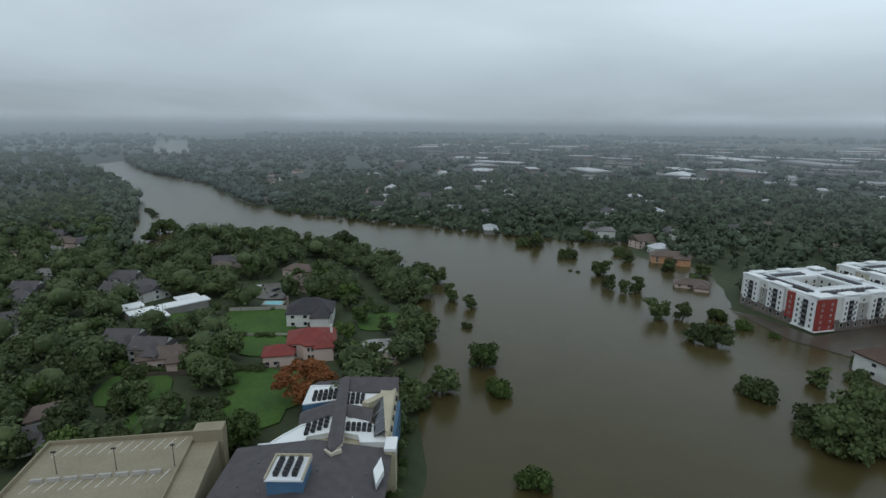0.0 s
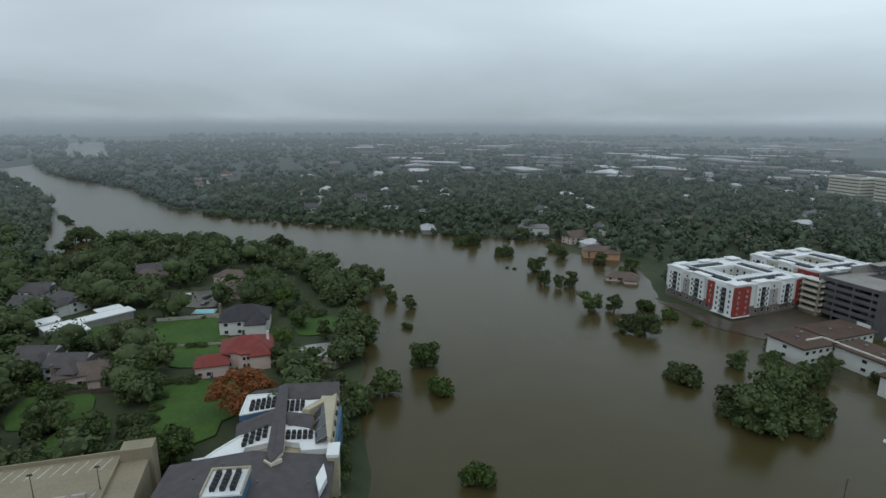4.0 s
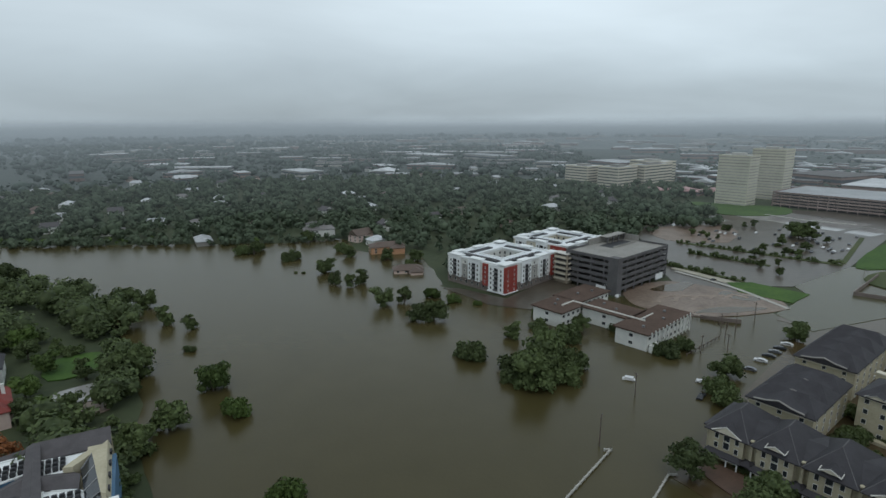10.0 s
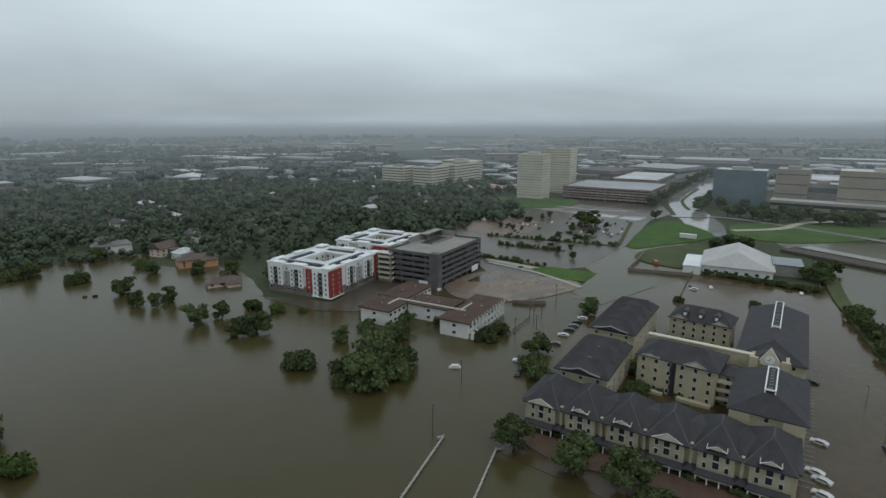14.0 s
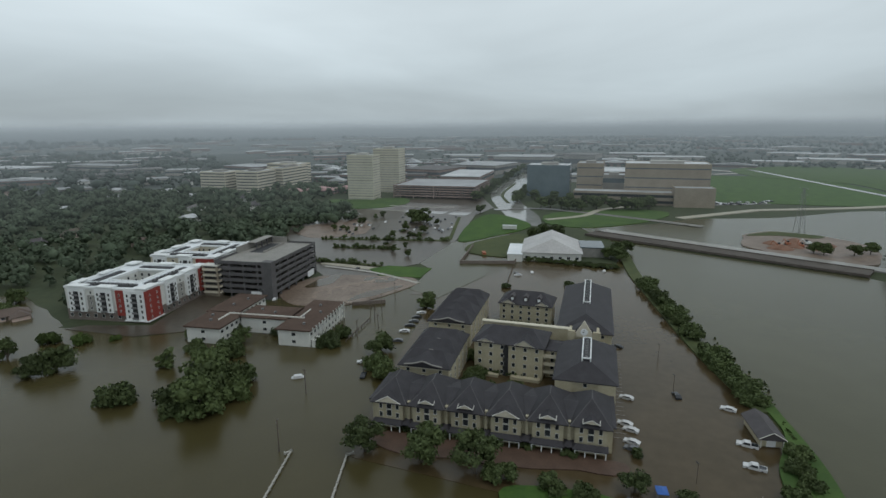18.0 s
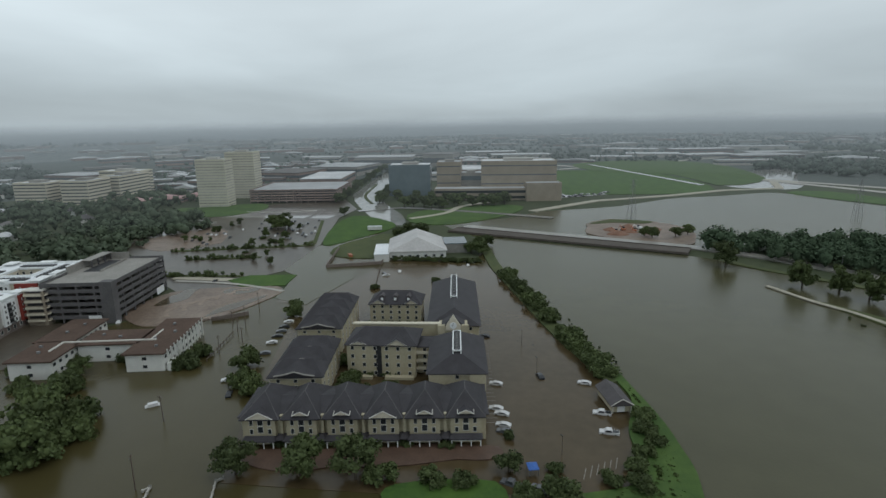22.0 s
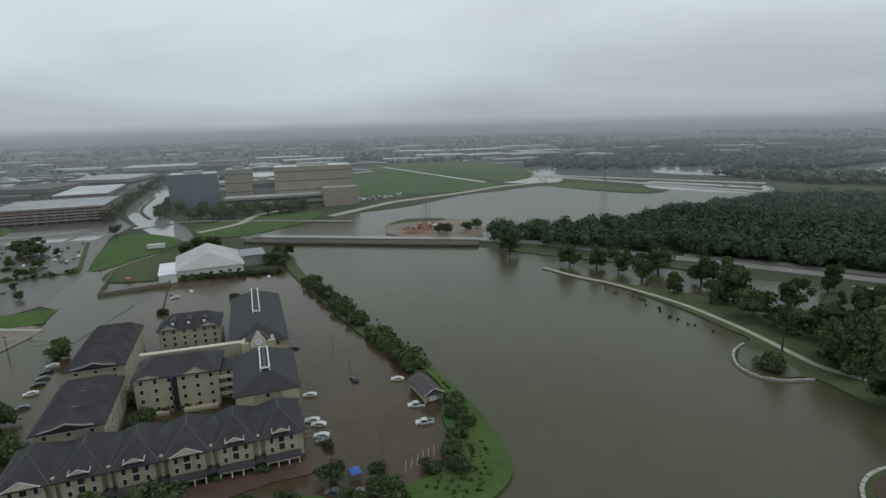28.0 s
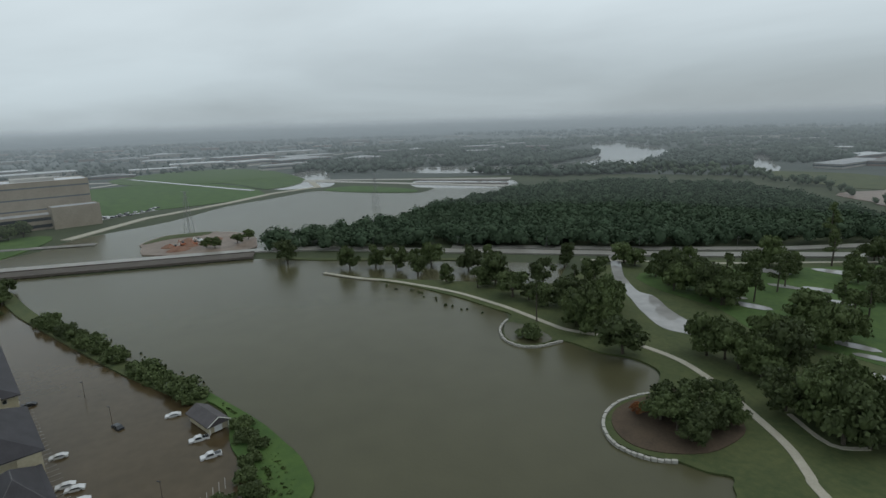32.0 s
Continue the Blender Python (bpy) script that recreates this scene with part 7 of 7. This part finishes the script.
            q = [(x, e * (W / 2 * (0.88 if z > 1.2 else 1.0) + 0.01), z) for x, z in win]
            glass.face(q if e < 0 else q[::-1])
        (x0, z0), (x1, z1) = win[0], win[1]
        glass.face([(x0 + 0.05, -W * 0.42, z0 + 0.03), (x0 + 0.05, W * 0.42, z0 + 0.03), (x1 + 0.05, W * 0.36, z1 + 0.03), (x1 + 0.05, -W * 0.36, z1 + 0.03)])
        (x0, z0), (x1, z1) = win[3], win[2]
        glass.face([(x0 - 0.05, W * 0.42, z0 + 0.03), (x0 - 0.05, -W * 0.42, z0 + 0.03), (x1 - 0.05, -W * 0.36, z1 + 0.03), (x1 - 0.05, W * 0.36, z1 + 0.03)])
        if kind == "pickup":
            glass.box(-L / 2 + 0.15, -L * 0.17, -W * 0.42, W * 0.42, 1.0, 1.115)
        wheel.tube((0, -0.11, 0), (0, 0.11, 0), 0.34, 0.34, 10)
        MESH[kind] = (body, glass, wheel.mesh("wheel", "dark"), L, W)
    return MESH[kind]


PAINT = {"car_white": "white", "car_grey": "grey", "car_dark": "dark"}


def car(x, y, rz, paint="car_white", kind="car", z=-0.15, where="in shallow flood water"):
    body, glass, wheel, L, W = car_meshes(kind)
    word = "pickup truck" if kind == "pickup" else "car"
    c = thing(kind if kind == "car" else "pickup_truck", f"{PAINT[paint]} {word} standing {where}", word, x, y, z, rz, "stranded cars")
    for key, shape, mat in ((("body", kind, paint), body, paint), (("glass", kind), glass, "glass")):
        if key not in MESH:
            MESH[key] = shape.mesh(key[0], mat)
    part("body", MESH["body", kind, paint], None, c)
    part("window_glass", MESH["glass", kind], None, c)
    for a in (-L * 0.31, L * 0.31):
        for b in (-W * 0.45, W * 0.45):
            part("wheel", wheel, None, c, at=(a, b, 0.34))
    return c


for x, y, rz, paint, kind in ((182, -16, 80, "car_white", "car"), (162, -20, 85, "car_white", "pickup"), (151, -21, 86, "car_white", "pickup"), (177, 14.5, 84, "car_white", "car"), (157, 11, 80, "car_white", "car"),
                              (160, 13, 85, "car_white", "car"), (150.5, 10, 82, "car_white", "car"), (147, 9.5, 80, "car_grey", "car"), (220, 23, 80, "car_dark", "car"), (185, -0.7, 20, "car_dark", "car"), (123, 6, 70, "car_grey", "pickup"), (166, 110.6, 118, "car_white", "car"),
                              (156, 104, 20, "car_dark", "car"), (190, 108.8, 112, "car_grey", "car"), (200.7, 111.2, 112, "car_white", "car"), (207.9, 112.3, 112, "car_dark", "car"), (213.5, 113.2, 112, "car_grey", "car"),
                              (219, 114.4, 112, "car_dark", "car"), (225.2, 115.2, 112, "car_white", "car"), (239, 117.5, 112, "car_dark", "car"), (308, 92, 110, "car_white", "car"), (312, 94, 40, "car_grey", "car"), (214, 196, 30, "car_white", "car"), (284, 190, 10, "car_dark", "car"),
                              (122, -1, 60, "car_grey", "car"), (318, 86, 20, "car_white", "car"), (338, 46, 10, "car_white", "car")):
    car(x, y, rz, paint, kind)
r6 = random.Random(6)
for k in range(70):
    x, y = r6.uniform(355, 490), r6.uniform(180, 300)
    if inside(x, y, [(362, 275), (381, 305), (445, 280), (480, 245), (488, 208), (390, 175), (372, 214)]):
        car(x, y, 20 + r6.choice((0, 180)), r6.choice(("car_white", "car_dark", "car_grey")), where="in a wet car park", z=0.16)
for k in range(30):
    u = r6.random()
    car(668 + 50 * u + r6.uniform(-8, 8), -25 - 60 * u + r6.uniform(-8, 8), 40, r6.choice(("car_white", "car_dark", "car_grey")), where="in the hospital car park", z=0.3)
for i in range(14):
    car(214 + 3.6 * i + 2, 206 + 0.97 * i - 0.5, 105, r6.choice(("car_white", "car_dark", "car_grey")), where="on a garage deck", z=3.2 * (1 + i % 4))


def pole(x, y, h, label="leaning wooden utility pole in the flood", arm=True, lean=0.0):
    p = thing("utility_pole", label, "utility pole", x, y, 0, (x * 13) % 90, "utility poles")
    part("pole", Shape().tube((0, 0, -0.5), (lean * h, 0, h), 0.2, 0.13), "wood", p)
    if arm:
        part("crossarm", Shape().box(lean * h - 1.2, lean * h + 1.2, -0.09, 0.09, h - 0.7, h - 0.5), "wood", p)
        for e in (-1.0, 1.0):
            part("insulator", Shape().tube((lean * h + e, 0, h - 0.5), (lean * h + e, 0, h - 0.25), 0.07, 0.05), "metal", p)
    return p


for x, y, h in ((106, 100, 10), (137, 115, 9), (208, 131, 9), (199.6, 124, 7), (187, 127, 8), (218, 133, 10), (241, 138.6, 9), (218.6, 140, 7)):
    pole(x, y, h, lean=0.03)
for x, y in ((138, -7), (189, 0.5), (215, 7), (365, 150)):
    lamp = thing("street_lamp", "thin dark lamp post in the flooded car park", "lamp post", x, y, 0, 40, "car park lamps")
    part("pole", Shape().tube((0, 0, -0.2), (0, 0, 6), 0.10, 0.07), "wood", lamp)
    part("head", Shape().box(-0.1, 0.9, -0.15, 0.15, 5.85, 6.0), "dark", lamp)
for a, b in (((221, 156), (224, 140.5)), ((180, 128), (207.5, 133.3)), ((332.5, 102), (291, 93))):
    f = thing("fence", "dark fence rail standing in flood water", "fence", *a)
    n = 9
    ang = math.degrees(math.atan2(b[1] - a[1], b[0] - a[0]))
    L = math.hypot(b[0] - a[0], b[1] - a[1])
    part("rail", Shape().box(0, L, -0.1, 0.1, 1.0, 1.25), "wood", f, at=(0, 0, 0, ang))
    for i in range(n):
        part("post", Shape().box(-0.12, 0.12, -0.12, 0.12, -0.2, 1.6), "wood", f, at=((b[0] - a[0]) * i / (n - 1), (b[1] - a[1]) * i / (n - 1), 0))
parcel = thing("flood_wall", "low brown brick wall round a scrubby parcel", "wall", 321.8, 135.5)
for a, b in (((0, 0), (13.4, -32.8)), ((13.4, -32.8), (52, -29)), ((0, 0), (52, 11))):
    part("wall", Shape().box(0, math.hypot(b[0] - a[0], b[1] - a[1]), -0.25, 0.25, 0, 2.2), "brick_base", parcel, at=(*a, 0, math.degrees(math.atan2(b[1] - a[1], b[0] - a[0]))))
trailer = thing("trailer", "white site trailer on the grass triangle", "trailer", 445, 141, 0.5, 100)
part("body", Shape().box(-6, 6, -1.5, 1.5, 0.7, 3.6), "white_wall", trailer)
part("roof", Shape().box(-6.2, 6.2, -1.7, 1.7, 3.6, 3.85), "membrane", trailer)
for x_ in (-3.5, 0, 3.5):
    part("window", window_mesh(1.2, 1.0), None, trailer, at=(x_, -1.56, 2.3))
for x_ in (-2, 2):
    part("wheel", Shape().tube((x_, -1.2, 0.35), (x_, 1.2, 0.35), 0.36, 0.36, 10), "dark", trailer)
wall = thing("flood_wall", "dark low wall behind the motel", "wall", 222, 153, 0, -53)
part("wall", Shape().box(0, 17, -0.3, 0.3, 0, 2.0), "brick_base", wall)
for pts in ([(70, 82.5), (107.3, 96.8), (105.6, 97.6)], [(78, 67), (112.2, 81.4), (113.6, 80.2)]):
    w = thing("bridge_rail", "pale concrete bridge rail just above the flood", "bridge rail", *pts[0])
    for a, b in zip(pts, pts[1:]):
        L = math.hypot(b[0] - a[0], b[1] - a[1])
        ang = math.degrees(math.atan2(b[1] - a[1], b[0] - a[0]))
        part("rail", Shape().box(0, L, -0.22, 0.22, 0.3, 0.75), "concrete", w, at=(a[0] - pts[0][0], a[1] - pts[0][1], 0, ang))
        for i in range(max(2, int(L / 2.2))):
            u = i / max(1, int(L / 2.2) - 1)
            part("post", Shape().box(-0.18, 0.18, -0.3, 0.3, -0.3, 0.95), "concrete", w, at=(a[0] + (b[0] - a[0]) * u - pts[0][0], a[1] + (b[1] - a[1]) * u - pts[0][1], 0, ang))
van = thing("boat", "small white boat afloat", "boat", 145.4, 125.4, -0.35, 128)
part("hull", Shape().box(-2.2, 2.2, -0.9, 0.9, 0, 0.8), "car_white", van)
part("canopy", Shape().box(-1.6, 1.4, -0.85, 0.85, 0.8, 1.5), "car_white", van)
tarp = thing("canopy_tent", "blue tarpaulin canopy on thin posts", "canopy", 128.4, 0.8, 0.4, 15)
part("cloth", Shape().roof(-1.7, 1.7, -1.4, 1.4, 2.0, 0.4, 0.4, 0.1), "tarp", tarp, "bright blue tarpaulin")
for a in (-1.5, 1.5):
    for b in (-1.2, 1.2):
        part("post", Shape().box(a - 0.05, a + 0.05, b - 0.05, b + 0.05, 0, 2.0), "metal", tarp)
# bridge piers and rails over the lake
bridge = thing("bridge_parapet", "low concrete bridge parapets along the causeway", "bridge", 452, 74)
for off in (-8.5, 8.0):
    a, b = Vector((452, 74)), Vector((389, -100))
    d = (b - a).normalized()
    nrm = Vector((-d.y, d.x)) * off
    L = (b - a).length
    part("parapet", Shape().box(0, L, -0.3, 0.3, 0.7, 2.1).box(0, L, -0.36, 0.36, 2.1, 2.25), "girder", bridge, at=(nrm.x, nrm.y, 0, math.degrees(math.atan2(d.y, d.x))))
    for i in range(22):
        part("pier", Shape().box(-0.4, 0.4, -0.25, 0.25, -0.5, 1.0), "girder", bridge, at=(nrm.x + d.x * L * i / 21, nrm.y + d.y * L * i / 21, 0))


def pylon(x, y, h, rz):
    p = thing("pylon", "thin grey lattice power pylon", "power pylon", x, y, 0, rz, "power pylons")
    s = Shape()
    for a in (-1, 1):
        for b in (-1, 1):
            s.tube((a * 3, b * 3, 0), (a * 0.6, b * 0.6, h), 0.14, 0.1, 4)
    for k in range(7):
        z0, z1 = h * k / 7, h * (k + 1) / 7
        w0, w1 = 3 - 2.4 * k / 7, 3 - 2.4 * (k + 1) / 7
        for e in (-1, 1):
            s.tube((-w0, e * w0, z0), (w1, e * w1, z1), 0.08, 0.08, 4)
            s.tube((e * w0, -w0, z0), (e * w1, w1, z1), 0.08, 0.08, 4)
    part("lattice", s, "metal", p)
    for z in (h * 0.72, h * 0.86, h):
        part("crossarm", Shape().box(-5, 5, -0.15, 0.15, z - 0.2, z), "metal", p)


pylon(527, -82, 36, 30)
pylon(536, -274, 36, 30)
pylon(850, 20, 36, 30)
for x, y, rz, mat in ((462, -66, 20, "orange"), (452, -60, 60, "orange"), (470, -80, 100, "white"), (458, -74, 10, "orange")):
    d = thing("excavator", "orange construction machine on the muddy island", "excavator", x, y, 0.5, rz)
    part("track", Shape().box(-2.2, 2.2, -1.5, -0.9, 0, 0.9).box(-2.2, 2.2, 0.9, 1.5, 0, 0.9), "dark", d)
    part("body", Shape().box(-2, 1.6, -1.4, 1.4, 0.9, 2.3), mat, d)
    part("cab", Shape().box(0.2, 1.7, -1.3, 0, 2.3, 3.6), "glass", d)
    part("arm", Shape().tube((1.4, 0.6, 1.8), (4.4, 0.6, 4.6), 0.3, 0.22, 5).tube((4.4, 0.6, 4.6), (6.6, 0.6, 1.2), 0.22, 0.16, 5), mat, d)
r7 = random.Random(17)
for x, y, w, h in ((446, -60, 9, 3.2), (456, -70, 7, 2.4), (462, -56, 8, 2.8), (474, -72, 10, 3.6), (452, -84, 6, 2.2), (468, -92, 8, 2.6)):
    d = thing("dirt_pile", "loose pile of reddish earth on the muddy island", "dirt pile", x, y, 0.5, r7.uniform(0, 180), "earth piles")
    rings = [[(w * q * r7.uniform(0.85, 1.15) * math.cos(k * 0.5236), w * 0.7 * q * r7.uniform(0.85, 1.15) * math.sin(k * 0.5236), h * z * r7.uniform(0.9, 1.1)) for k in range(12)] for q, z in ((1, 0), (0.72, 0.42), (0.4, 0.8), (0.14, 1.0))]
    s = Shape()
    for lower, upper_ring in zip(rings, rings[1:]):
        for k in range(12):
            s.face([lower[k], lower[(k + 1) % 12], upper_ring[(k + 1) % 12], upper_ring[k]])
    part("earth", s.face(rings[-1]), "red_earth", d)
for x, y in ((352, 130),):
    d = thing("shipping_container", "orange container on the roadside parcel", "container", x, y, 0.5, 30)
    part("box", Shape().box(-3, 3, -1.2, 1.2, 0, 1.6), "orange", d)
for i in range(7):
    lamp = thing("street_lamp", "thin lamp post along the causeway", "lamp post", 392 - 42 * i, -130 - 45 * i, 0.9, 45, "causeway lamps")
    part("pole", Shape().tube((0, 0, 0), (0, 0, 9), 0.12, 0.08), "metal", lamp)
    part("arm", Shape().box(-1.6, 0.1, -0.06, 0.06, 8.8, 8.95), "metal", lamp)

# saplings drowned along the levee and the park path
for i in range(30):
    u = i / 39
    tree("bush", 300 - 142 * u + r6.uniform(-4, 4), 9 - 51 * u + r6.uniform(-2, 2), r6.uniform(0.07, 0.13), "leaf", "drowned along the levee", 0.0, 2.2, group="saplings")
for i in range(14):
    u = i / 13
    tree("bush", 262 - 66 * u + r6.uniform(-3, 3), -141 - 10 * u + r6.uniform(-3, 3), r6.uniform(0.12, 0.2), "leaf", "drowned beside the park path", 0.0, 1.8, group="saplings")
# stall lines that show through the shallow water
lot = thing("car_park_marking", "faint white stall lines under shallow water", "road marking", 180, 12, 0, 9, kind="")
mark = Shape().box(-0.09, 0.09, -2.6, 2.6, 0.35, 0.36).mesh("stall_line", "line_dull")
for i in range(26):
    part("stall_line", mark, None, lot, at=(-28 + i * 2.7, 6.5, 0.0))
for i in range(6):
    part("stall_line", mark, None, lot, at=(-52.5 + 0.9 * i - 0.6, -16.5 - 1.9 * i, 0.0, 70))


# ---- garden walls, fence and yard things ----
def garden_wall(label, pts, high, mat, pitch):
    w = thing("garden_wall" if mat != "wood" else "fence", label, "wall" if mat != "wood" else "fence", *pts[0])
    for a, b in zip(pts, pts[1:]):
        L, ang = math.hypot(b[0] - a[0], b[1] - a[1]), math.degrees(math.atan2(b[1] - a[1], b[0] - a[0]))
        n = max(2, int(L / pitch))
        panel = Shape().box(0, L / n - 0.12, -0.09, 0.09, 0.05, high).mesh("panel", mat)
        post = Shape().box(-0.16, 0.16, -0.16, 0.16, 0, high + 0.2).mesh("post", mat)
        for i in range(n):
            q = (a[0] - pts[0][0] + (b[0] - a[0]) * i / n, a[1] - pts[0][1] + (b[1] - a[1]) * i / n, 0, ang)
            part("panel", panel, None, w, at=q)
            part("post", post, None, w, at=q)


garden_wall("pale rendered garden wall behind a lawn", [(-102, 249), (-86, 251), (-70, 254.5)], 2.2, "concrete", 4)
garden_wall("low pale garden wall between two lawns", [(-87, 218), (-65, 219.5)], 1.4, "concrete", 4)
garden_wall("grey weathered timber garden fence", [(-106, 180), (-92, 182), (-79, 184), (-60, 190.5)], 1.8, "wood", 2.5)
car(-88, 273, 70, "car_grey", "car", 0.25, "in a wet yard")
car(-90, 283, 60, "car_dark", "car", 0.25, "in a wet yard")
dinghy = thing("boat", "small white boat on a wet yard", "boat", -102, 289, 0.25, 20)
part("hull", Shape().prism([(-2.6, -0.9), (1.6, -0.9), (2.9, 0), (1.6, 0.9), (-2.6, 0.9)], 0, 0.9), "white", dinghy)
part("seat", Shape().box(-1.4, -0.9, -0.7, 0.7, 0.9, 1.05), "wood", dinghy)
